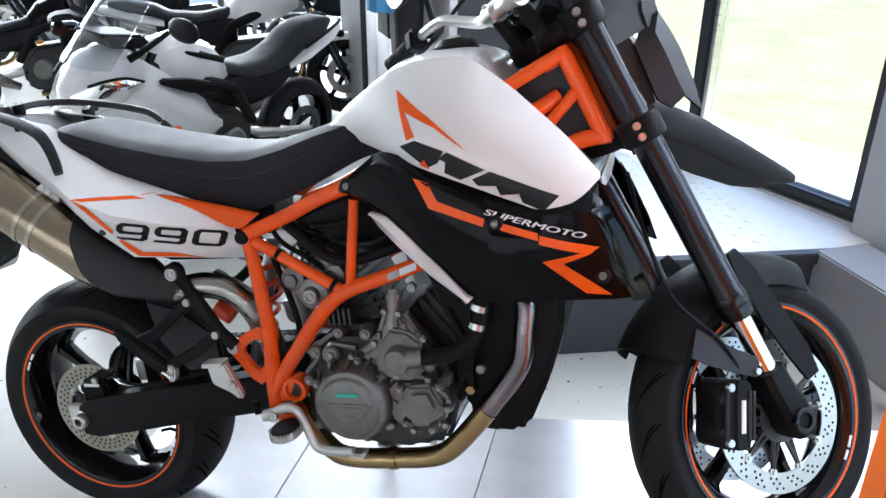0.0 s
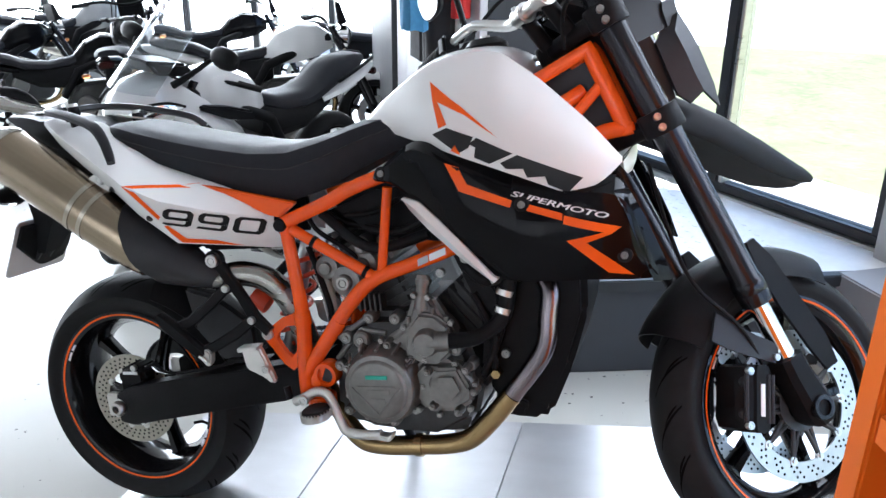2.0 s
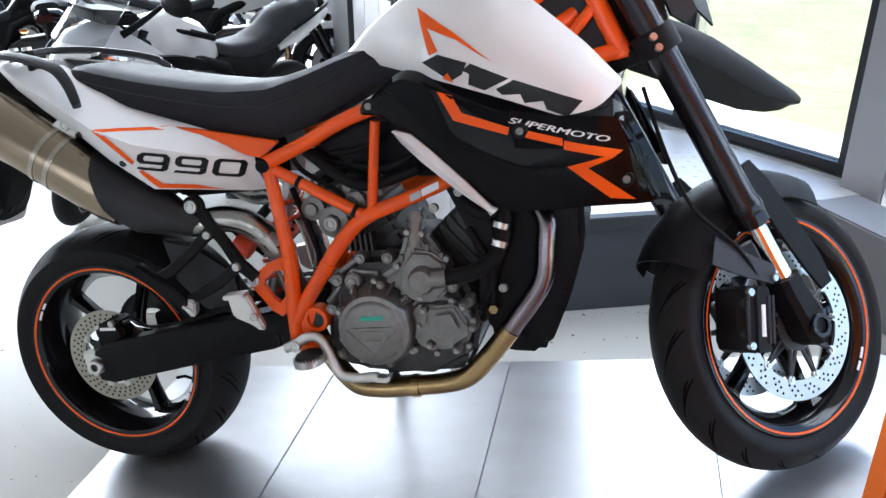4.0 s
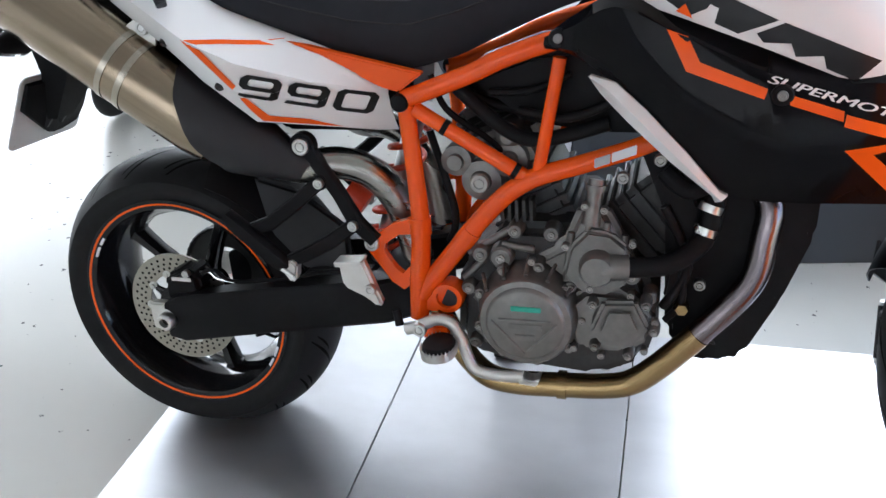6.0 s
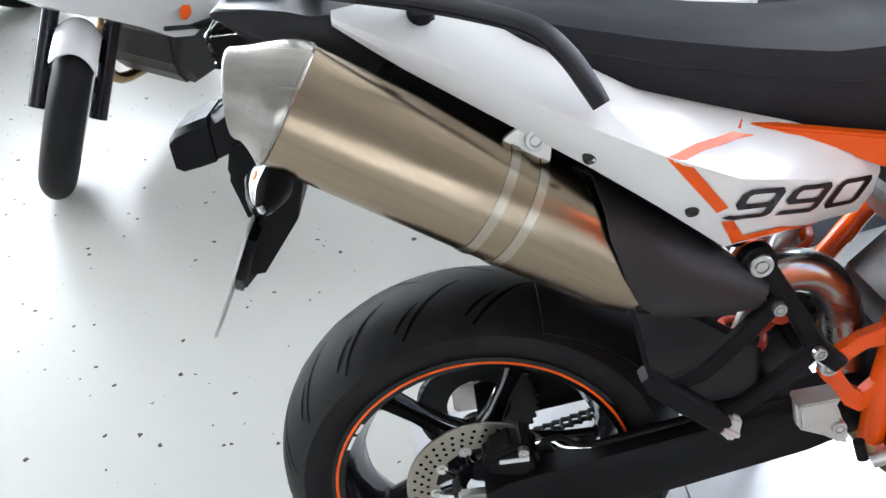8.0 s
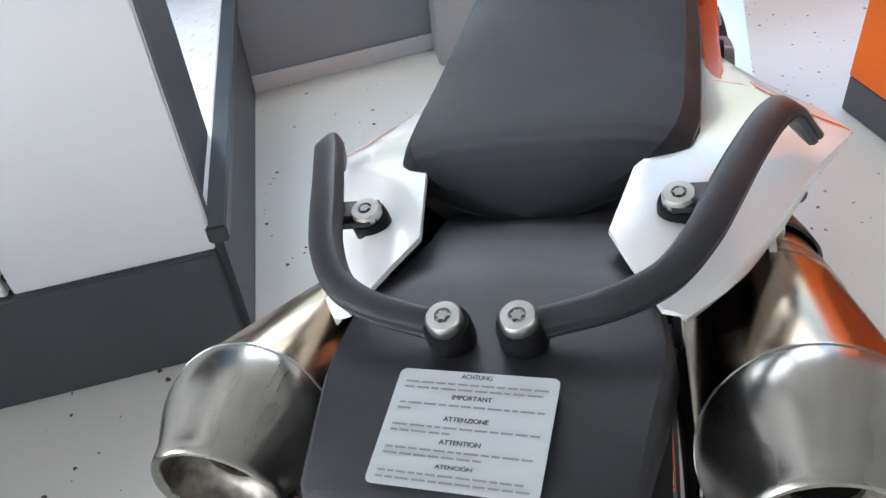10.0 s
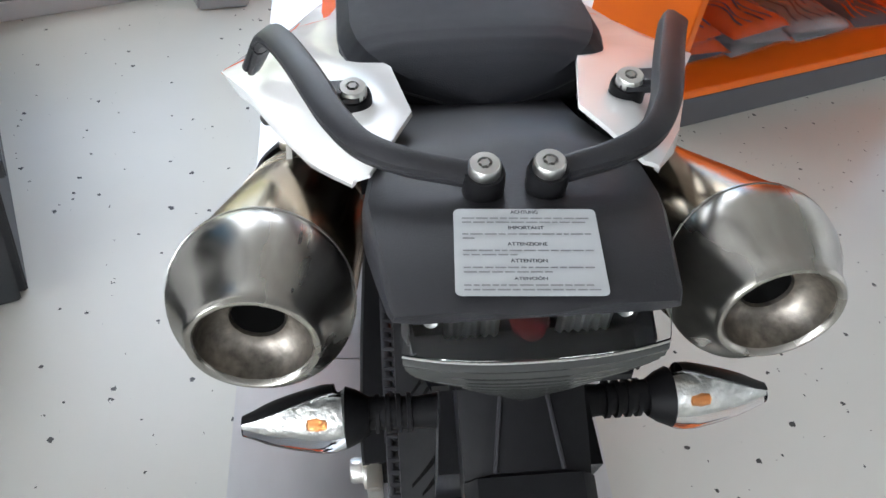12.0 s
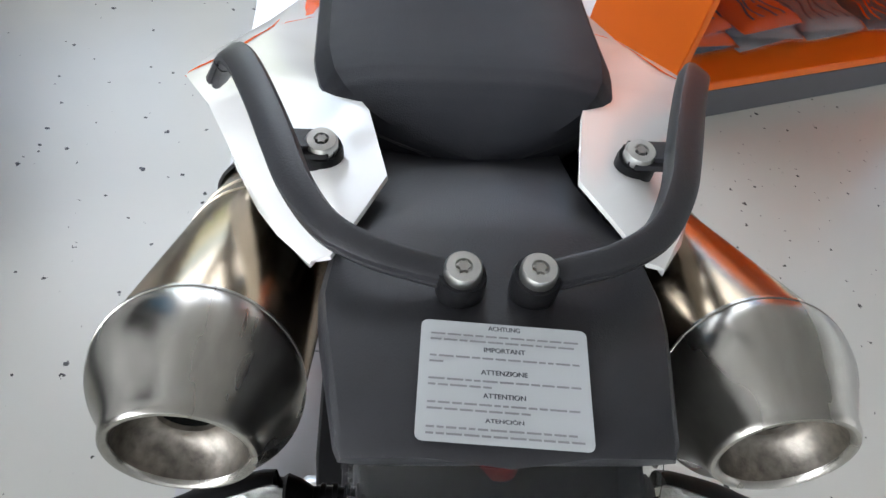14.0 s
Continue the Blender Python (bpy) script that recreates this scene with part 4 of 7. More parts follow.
def build_shrouds():
    rows = side_skin(SHROUD_ST)
    for s in (-1, 1):
        p = part("radiator_shroud", shell(rows, -s), "black_gloss", bike, "glossy black radiator shroud with orange flash and lettering")
        t = tree_of(p)

        def stick(name, outline, mat, lift=0.0014):
            part(name, press(film(outline), t, s, lift, 0.24), mat, p)
        stick("flash", [(0.940, 0.880), (0.968, 0.870), (0.985, 0.838), (1.072, 0.805), (1.068, 0.792), (0.968, 0.826)], "orange_film")
        stick("flash", [(1.096, 0.799), (1.165, 0.778), (1.165, 0.765), (1.10, 0.785)], "orange_film")
        stick("flash", [(1.168, 0.774), (1.268, 0.746), (1.250, 0.735), (1.166, 0.759)], "orange_film")
        stick("flash", [(1.268, 0.746), (1.250, 0.735), (1.206, 0.7215), (1.170, 0.728), (1.236, 0.739)], "orange_film")
        stick("flash", [(1.170, 0.728), (1.206, 0.7215), (1.284, 0.652), (1.240, 0.660)], "orange_film")
        if s < 0:
            part("lettering", press(thick_letters(writing("SUPERMOTO", 1.070, 1.246, 0.8135, 0.0105, 0.4, -0.29), 0.0012), t, s, 0.002), "white_film", p)
        # long white blade along the lower edge
        part("white_blade", loft([[(x - w, s * (y - 0.006), z - w * 0.75), (x - w, s * y, z - w * 0.75), (x, s * (y + 0.012), z), (x + w, s * (y + 0.006), z + w * 0.75), (x + w, s * (y - 0.006), z + w * 0.75)] for x, y, z, w in ((0.836, 0.196, 0.812, 0.002), (0.864, 0.206, 0.796, 0.011), (0.905, 0.222, 0.761, 0.0125), (0.965, 0.236, 0.706, 0.0105), (1.018, 0.243, 0.656, 0.005), (1.026, 0.243, 0.649, 0.008))]), "white", p, "white blade along the shroud edge")
        part("front_facet", loft([[(x0, s * y0, z), (x0 + 0.004, s * (y0 - 0.010), z), (x1, s * y1, z - 0.004), (x1 + 0.004, s * (y1 + 0.006), z - 0.004)] for x0, y0, x1, y1, z in ((1.256, 0.236, 1.276, 0.190, 0.812), (1.278, 0.238, 1.300, 0.188, 0.765), (1.300, 0.226, 1.330, 0.186, 0.690), (1.318, 0.212, 1.346, 0.184, 0.636))]), "black_gloss", p, "black facet at the shroud's leading edge")
        for x, z in ((1.090, 0.797), (1.270, 0.692), (0.788, 0.862)):
            hit = t.ray_cast(Vector((x, s, z)), Vector((0, -s, 0)))
            y = hit[0].y if hit[0] else s * 0.2
            part("grommet", lathe([(0, 0.002), (0.012, 0.004), (0.0145, 0.002), (0.0145, -0.003), (0, -0.003)], (x, y, z), (0, s, 0.1), 22), "black_plastic", p)
            bolt((x, y + s * 0.003, z), (0, s, 0.1), 0.007, 0.004, p, "engine")
    # radiator and its black side
    part("radiator", block(1.17, 1.24, -0.17, 0.17, 0.645, 0.80, 0.01), "engine_dark", bike)
    part("belly_shield", slab([(1.12, 0.66), (1.180, 0.63), (1.178, 0.545), (1.140, 0.43), (1.090, 0.322), (1.066, 0.305), (0.995, 0.310), (0.96, 0.36), (0.95, 0.60)], -0.115, 0.115, 0.014), "black_plastic", bike)


build_shrouds()


def build_engine():
    e = empty("engine", "", "")
    e.parent = bike
    part("crankcase", slab([(0.60, 0.32), (0.66, 0.285), (0.85, 0.27), (0.93, 0.31), (0.955, 0.40), (0.92, 0.50), (0.84, 0.555), (0.70, 0.555), (0.61, 0.47)], -0.145, 0.145, 0.02, segments=3), "engine_dark", e)
    for a, b in (((0.632, 0.500), (0.705, 0.548)), ((0.622, 0.452), (0.668, 0.500)), ((0.690, 0.520), (0.745, 0.512)), ((0.640, 0.360), (0.660, 0.330)), ((0.640, 0.420), (0.668, 0.392))):
        part("case_rib", sweep([(a[0], -0.147, a[1]), (b[0], -0.147, b[1])], 0.0065, 10), "engine", e)
    for x, z, r in ((0.632, 0.440, 0.013), (0.655, 0.505, 0.015), (0.715, 0.550, 0.013), (0.775, 0.548, 0.014), (0.640, 0.335, 0.012), (0.690, 0.500, 0.020), (0.905, 0.480, 0.014), (0.935, 0.445, 0.012)):
        part("case_boss", lathe([(0, 0.020), (r * 0.8, 0.020), (r, 0.016), (r * 1.1, -0.01), (0, -0.01)], (x, -0.145, z), (0, -1, 0), 18), "engine", e)
        bolt((x, -0.163, z), (0, -1, 0), r * 0.42, 0.006, e, "dull_bolt")
    for k in range(5):
        part("starter_rib", block(0.690 + k * 0.012, 0.695 + k * 0.012, -0.152, -0.12, 0.562, 0.600, 0.001), "engine_dark", e)
    # two cylinders in a V
    for (x0, z0), (x1, z1) in (((0.76, 0.50), (0.655, 0.715)), ((0.87, 0.50), (1.06, 0.66))):
        d = Vector((x1 - x0, 0, z1 - z0))
        a = math.atan2(d.x, d.z)
        base = Matrix.Translation((x0, 0, z0)) @ Matrix.Rotation(a, 4, "Y")
        part("cylinder", moved(block(-0.062, 0.062, -0.085, 0.085, 0.0, d.length * 0.6, 0.012), base), "engine_dark", e)
        part("cylinder_head", moved(block(-0.075, 0.075, -0.108, 0.108, d.length * 0.55, d.length * 0.92, 0.02, segments=3), base), "engine" if x1 < 0.8 else "engine_dark", e)
        part("cam_cover", moved(block(-0.068, 0.068, -0.100, 0.100, d.length * 0.9, d.length * 1.12, 0.026, segments=3), base), "engine_dark", e)
        for k in range(4):
            part("fin", moved(block(-0.07, 0.07, -0.094, 0.094, 0.02 + k * 0.022, 0.028 + k * 0.022, 0.002), base), "engine_dark", e)
    for x, z, r in ((0.652, 0.622, 0.034), (0.61, 0.655, 0.026), (0.70, 0.66, 0.03), (0.70, 0.70, 0.022)):
        part("cam_boss", lathe([(0, 0.03), (r * 0.5, 0.03), (r * 0.55, 0.022), (r, 0.018), (r * 1.06, 0.0), (r * 1.06, -0.03), (0, -0.03)], (x, -0.105, z), (0, -1, 0), 28), "engine", e)
    bolt((0.652, -0.133, 0.622), (0, -1, 0), 0.016, 0.008, e, "dull_bolt")
    # round clutch cover with a raised rim, a wedge relief and a green badge
    c = (0.738, -0.15, 0.405)
    cover = part("clutch_cover", lathe([(0, 0.068), (0.060, 0.068), (0.064, 0.066), (0.067, 0.060), (0.076, 0.058), (0.080, 0.052), (0.082, 0.03), (0.088, 0.02), (0.09, -0.02), (0, -0.02)], c, (0, -1, 0), 64), "engine", e)
    for a, b in (((0.682, 0.412), (0.738, 0.352)), ((0.738, 0.352), (0.792, 0.412)), ((0.695, 0.415), (0.782, 0.415))):
        part("relief", sweep([(a[0], -0.2182, a[1]), (b[0], -0.2182, b[1])], 0.0022, 8), "engine", cover)
    for k, (x0, x1, z) in enumerate(((0.712, 0.768, 0.398), (0.722, 0.756, 0.378))):
        part("cast_mark", block(x0, x1, -0.2195, -0.217, z, z + 0.011, 0.001), "engine", cover)
    part("badge", block(0.716, 0.766, -0.2205, -0.2175, 0.432, 0.441, 0.001), "green", cover)
    for k in range(9):
        f = 2 * math.pi * k / 9 + 0.2
        p = (c[0] + 0.090 * math.sin(f), -0.165, c[2] + 0.090 * math.cos(f))
        part("lug", lathe([(0, 0.012), (0.009, 0.012), (0.011, 0.0), (0.012, -0.03), (0, -0.03)], p, (0, -1, 0), 14), "engine", e)
        bolt((p[0], p[1] - 0.012, p[2]), (0, -1, 0), 0.0055, 0.006, e, "dull_bolt")
    # water pump, oil filter and ignition covers ahead of it
    part("water_pump", lathe([(0, 0.062), (0.024, 0.062), (0.028, 0.055), (0.030, 0.03), (0.046, 0.024), (0.05, 0.015), (0.052, -0.03), (0, -0.03)], (0.852, -0.145, 0.505), (0, -1, 0), 36), "engine", e)
    part("pump_spout", sweep(curve([(0.852, -0.185, 0.505), (0.875, -0.188, 0.507), (0.90, -0.185, 0.507)], 5), 0.021, 20), "engine", e)
    part("filter_cover", lathe([(0, 0.045), (0.036, 0.045), (0.040, 0.04), (0.042, -0.02), (0, -0.02)], (0.885, -0.145, 0.405), (0, -1, 0), 32), "engine", e)
    part("side_cover", slab([(0.80, 0.43), (0.83, 0.46), (0.90, 0.46), (0.945, 0.42), (0.94, 0.37), (0.90, 0.345), (0.83, 0.34), (0.805, 0.37)], -0.178, -0.13, 0.012, segments=3), "engine", e)
    part("upper_cover", slab([(0.74, 0.50), (0.79, 0.53), (0.82, 0.60), (0.86, 0.60), (0.89, 0.55), (0.91, 0.50), (0.88, 0.46), (0.80, 0.455)], -0.165, -0.12, 0.014, segments=3), "engine", e)
    for k in range(4):
        x = 0.80 + k * 0.028
        part("rib", sweep([(x, -0.168, 0.47), (x + 0.008, -0.166, 0.585 - abs(k - 1.5) * 0.02)], 0.006, 10), "engine", e)
    for x, z in ((0.80, 0.46), (0.84, 0.462), (0.905, 0.455), (0.945, 0.41), (0.93, 0.355), (0.86, 0.34), (0.815, 0.35), (0.80, 0.535), (0.86, 0.60), (0.905, 0.545), (0.745, 0.505), (0.83, 0.605)):
        bolt((x, -0.176, z), (0, -1, 0), 0.0062, 0.008, e, "dull_bolt")
    for q, r in (([(0.90, -0.185, 0.507), (0.96, -0.18, 0.515), (1.01, -0.16, 0.55), (1.025, -0.14, 0.62), (1.03, -0.13, 0.70)], 0.0165), ([(0.62, -0.13, 0.78), (0.70, -0.14, 0.715), (0.76, -0.14, 0.70), (0.86, -0.13, 0.725)], 0.012),
                 ([(0.60, -0.12, 0.79), (0.66, -0.10, 0.75), (0.72, -0.10, 0.74)], 0.009), ([(0.95, -0.15, 0.60), (0.99, -0.15, 0.50), (0.955, -0.14, 0.42)], 0.008), ([(0.56, -0.10, 0.70), (0.60, -0.11, 0.56), (0.585, -0.1, 0.5)], 0.007)):
        tube_part("hose", q, r, "black_plastic", e)
    for p in ((1.018, -0.15, 0.60), (1.012, -0.158, 0.565)):
        part("hose_clamp", lathe([(0.0165, -0.006), (0.0185, -0.006), (0.0185, 0.006), (0.0165, 0.006)], p, (0.35, 0.25, 1), 24, closed=True), "bolt", e)
    part("airbox", slab([(0.60, 0.79), (0.74, 0.84), (0.95, 0.86), (1.0, 0.72), (0.92, 0.70), (0.84, 0.70), (0.70, 0.72)], -0.11, 0.11, 0.02), "black_plastic", e)
    part("bracket", slab([(0.905, 0.70), (0.955, 0.69), (1.0, 0.60), (1.01, 0.52), (0.975, 0.43), (0.955, 0.44), (0.965, 0.52), (0.945, 0.60)], -0.146, -0.132, 0.004), "black_plastic", e)
    for x, z in ((0.94, 0.675), (0.885, 0.645), (0.985, 0.535), (1.01, 0.47)):
        bolt((x, -0.150, z), (0, -1, 0), 0.0095, 0.008, e, "dull_bolt")
    part("sump", slab([(0.66, 0.30), (0.86, 0.28), (0.93, 0.315), (0.90, 0.26), (0.70, 0.25)], -0.09, 0.09, 0.012), "engine_dark", e)
    part("drain_plug", lathe([(0, 0.02), (0.012, 0.02), (0.014, 0.0), (0, 0.0)], (0.86, -0.06, 0.262), (0, 0, -1), 8), "bolt", e)
    # round the pump: a lobed flange, a stub and the oil cover's raised wedge
    part("pump_flange", slab([(0.795, 0.485), (0.806, 0.535), (0.835, 0.566), (0.872, 0.562), (0.900, 0.538), (0.902, 0.478), (0.872, 0.452), (0.820, 0.455)], -0.182, -0.160, 0.007, segments=3), "engine", e)
    part("thermostat_stub", sweep(curve([(0.838, -0.165, 0.570), (0.842, -0.160, 0.605), (0.846, -0.150, 0.640)], 4), [0.016, 0.013, 0.014], 18), "engine", e)
    part("stub_collar", lathe([(0.0145, -0.005), (0.0175, -0.005), (0.0175, 0.005), (0.0145, 0.005)], (0.845, -0.152, 0.628), (0.05, 0.1, 1), 20, closed=True), "engine", e)
    part("oil_cover_wedge", slab([(0.842, 0.395), (0.862, 0.448), (0.915, 0.452), (0.938, 0.405), (0.905, 0.362), (0.862, 0.366)], -0.196, -0.176, 0.006, segments=2), "engine", e)
    part("oil_cover_face", slab([(0.858, 0.400), (0.872, 0.436), (0.908, 0.438), (0.922, 0.405), (0.898, 0.376), (0.870, 0.380)], -0.203, -0.1955, 0.004), "engine", e)
    for x, z in ((0.846, 0.440), (0.930, 0.445), (0.944, 0.398), (0.905, 0.350), (0.850, 0.362)):
        part("cover_lug", lathe([(0, 0.010), (0.0075, 0.010), (0.0095, 0.002), (0.0100, -0.02), (0, -0.02)], (x, -0.184, z), (0, -1, 0), 14), "engine", e)
        bolt((x, -0.1935, z), (0, -1, 0), 0.0050, 0.005, e, "dull_bolt")
    for k in range(5):
        f = radians(-52 + k * 26)
        part("cover_rib", sweep([(0.738 + 0.083 * math.sin(f), -0.198, 0.405 + 0.083 * math.cos(f)), (0.738 + 0.102 * math.sin(f), -0.160, 0.405 + 0.102 * math.cos(f))], 0.0035, 8), "engine", e)
    for q, r in (([(0.575, -0.125, 0.80), (0.60, -0.13, 0.745), (0.66, -0.125, 0.70), (0.70, -0.12, 0.665)], 0.0055), ([(0.72, -0.135, 0.745), (0.80, -0.14, 0.735), (0.88, -0.14, 0.77), (0.93, -0.13, 0.80)], 0.0075),
                 ([(0.67, -0.12, 0.77), (0.74, -0.125, 0.775), (0.80, -0.12, 0.80)], 0.006), ([(0.945, -0.155, 0.66), (0.985, -0.16, 0.63), (1.03, -0.15, 0.655), (1.06, -0.13, 0.70)], 0.014), ([(0.96, -0.15, 0.40), (0.985, -0.15, 0.44), (0.98, -0.145, 0.50)], 0.006)):
        tube_part("cable", q, r, "black_plastic", e)
    for k in range(4):
        part("cam_fin", sweep([(0.600 + k * 0.020, -0.108, 0.690 - k * 0.016), (0.622 + k * 0.020, -0.110, 0.728 - k * 0.016)], 0.004, 8), "engine", e)
    part("oil_plug", lathe([(0, 0.012), (0.010, 0.012), (0.013, 0.006), (0.013, -0.01), (0, -0.01)], (0.985, -0.148, 0.425), (0, -1, 0), 6), "pipe", e)
    part("pipe_heat_guard", slab([(0.985, 0.325), (1.02, 0.360), (1.045, 0.350), (1.03, 0.318)], -0.128, -0.116, 0.003), "black_plastic", e)


build_engine()


def build_exhaust():
    x = empty("exhaust", "", "")
    x.parent = bike
    tube_part("header_pipe", [(1.070, -0.09, 0.640), (1.104, -0.118, 0.600), (1.101, -0.132, 0.545), (1.086, -0.14, 0.470), (1.015, -0.145, 0.376)], 0.0215, "pipe_blue", x, 8, 20, "heat-blued front header pipe")
    tube_part("header_pipe", [(1.015, -0.145, 0.376), (0.955, -0.143, 0.308), (0.910, -0.14, 0.268), (0.86, -0.137, 0.252), (0.79, -0.134, 0.2445), (0.70, -0.13, 0.238), (0.64, -0.12, 0.248), (0.58, -0.09, 0.30), (0.53, -0.07, 0.40), (0.50, -0.085, 0.52)], 0.0225, "pipe", x, 8, 20, "gold-tinted lower header pipe")
    part("pipe_flange", lathe([(0.0225, -0.008), (0.026, -0.008), (0.026, 0.008), (0.0225, 0.008)], (0.79, -0.134, 0.2445), (1, 0, 0), 24, closed=True), "pipe", x)
    for s in (-1, 1):
        tube_part("link_pipe", [(0.52, 0.085 * s, 0.46), (0.497, 0.098 * s, 0.565), (0.455, 0.112 * s, 0.625), (0.40, 0.13 * s, 0.648), (0.33, 0.155 * s, 0.648), (0.25, 0.17 * s, 0.69)], 0.0285, "cap_steel", x, 8, 22, "polished steel link pipe")
        build_silencer(s, x)
    return x


def build_silencer(s, parent):
    a = Vector((-0.148, 0.184 * s, 0.964))
    d = Vector((0.816, -0.029 * s, -0.577)).normalized()
    r0 = 0.0675
    up = Vector((0, 0, 1))
    up = (up - d * up.dot(d)).normalized()
    out = d.cross(up)
    if out.y * s < 0:
        out = -out
    body = part("silencer", lathe([(0.050, 0.0), (r0 - 0.0015, 0.0), (r0, 0.003), (r0, 0.28), (r0 - 0.001, 0.40), (0.060, 0.44), (0.03, 0.46)], a, d, 72), "titan", parent, "brushed bronze-tinted titanium silencer")
    hold = Vector((0.102, 0.185 * s, 0.890))
    reach = (hold - a).dot(d)
    for h in (reach - 0.013, reach + 0.023):
        part("band", lathe([(r0, -0.0055), (r0 + 0.0014, -0.0055), (r0 + 0.0014, 0.0055), (r0, 0.0055)], a + d * h, d, 64, closed=True), "band_steel", body)
    # the cap swells past its joint, tapers, and turns upright at its mouth
    mouth, face = Vector((-0.197, 0.183 * s, 0.983)), Vector((-1, 0.02 * s, 0.13)).normalized()

    def rings(steps, n=72):
        secs = []
        for t, r, push in steps:
            c = a.lerp(mouth, t) + face * push
            w = (-d).lerp(face, t).normalized()
            e1 = (out - w * out.dot(w)).normalized()
            e2 = w.cross(e1)
            secs.append([c + (e1 * math.cos(2 * math.pi * k / n) + e2 * math.sin(2 * math.pi * k / n)) * r for k in range(n)])
        return secs
    swell = [(-0.03, r0 + 0.0002, 0), (0.0, r0 + 0.0012, 0), (0.06, r0 + 0.0016, 0), (0.14, r0 + 0.0012, 0), (0.24, r0 - 0.0004, 0), (0.36, r0 - 0.0034, 0), (0.50, r0 - 0.0078, 0), (0.66, r0 - 0.0128, 0), (0.82, r0 - 0.0174, 0), (0.94, 0.0480, 0)]
    lip = [(1.0, 0.0472, 0.0010), (1.0, 0.0466, 0.0035), (1.0, 0.0450, 0.0054), (1.0, 0.0428, 0.0058), (1.0, 0.0408, 0.0046), (1.0, 0.0396, 0.0020)]
    cap = part("end_cap", loft(rings(swell + lip), cap=False), "cap_steel", body, "brushed steel end cap with a rounded lip")
    part("joint_ring", loft(rings([(0.0, r0 + 0.0014, 0), (0.004, r0 + 0.0022, 0), (0.03, r0 + 0.0022, 0), (0.036, r0 + 0.0014, 0)]), cap=False), "cap_steel", cap)
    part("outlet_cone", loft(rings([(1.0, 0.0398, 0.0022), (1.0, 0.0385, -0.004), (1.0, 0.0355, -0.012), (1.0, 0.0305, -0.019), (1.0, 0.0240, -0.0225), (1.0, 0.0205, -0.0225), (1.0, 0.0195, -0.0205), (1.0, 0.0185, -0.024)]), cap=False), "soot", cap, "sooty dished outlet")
    # near-black lining puts the outlet's inner shade into colour
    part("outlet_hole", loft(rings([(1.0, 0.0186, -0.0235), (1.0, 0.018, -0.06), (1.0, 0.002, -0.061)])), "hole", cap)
    # strap and bolt
    rise = (hold - a).dot(up)
    base = a + d * reach + out * ((hold - a).dot(out) - 0.009)
    bm = bmesh.new()
    ring0, ring1 = [], []
    for w, h in ((-0.030, r0 - 0.004), (-0.027, r0 + 0.006), (-0.017, rise + 0.010), (0.0, rise + 0.016), (0.017, rise + 0.010), (0.027, r0 + 0.006), (0.030, r0 - 0.004)):
        ring0.append(bm.verts.new(base + d * w + up * h + out * 0.002))
        ring1.append(bm.verts.new(base + d * w + up * h + out * 0.008))
    bm.faces.new(ring0)
    bm.faces.new(ring1[::-1])
    for k in range(len(ring0)):
        j = (k + 1) % len(ring0)
        bm.faces.new((ring0[k], ring1[k], ring1[j], ring0[j]))
    tab = part("mount_tab", bm, "alu", body)
    bolt(hold, out, 0.012, 0.008, tab)
    part("washer", lathe([(0.006, 0.0), (0.0165, 0.0), (0.0165, -0.0025), (0.006, -0.0025)], hold, out, 24, closed=True), "bolt", tab)
    # black heat shield wrapped round the front half, cut on the slant
    bm = bmesh.new()
    grid = []
    for k in range(27):
        f = radians(-120 + 240 * k / 26)
        n = out * math.cos(f) + up * math.sin(f)
        h0 = float(np.interp(math.degrees(f), [-120, -35, -20, 0, 30, 65, 120], [0.52, 0.475, 0.44, 0.402, 0.358, 0.333, 0.32]))
        ln = []
        for q in range(11):
            h = h0 + (0.598 - h0) * q / 10
            r = 0.0745 - 0.053 * max(0.0, (h - 0.42) / 0.178) ** 1.25
            ln.append(bm.verts.new(a + d * h + n * r + up * 0.030 * max(0.0, (h - 0.42) / 0.178) ** 1.3))
        grid.append(ln)
    for p, q in zip(grid, grid[1:]):
        for k in range(10):
            bm.faces.new((p[k], p[k + 1], q[k + 1], q[k]))
    bmesh.ops.recalc_face_normals(bm, faces=bm.faces)
    bmesh.ops.solidify(bm, geom=list(bm.faces), thickness=0.003)
    part("heat_shield", bm, "dark_plastic", body, "matt black heat shield")


build_exhaust()


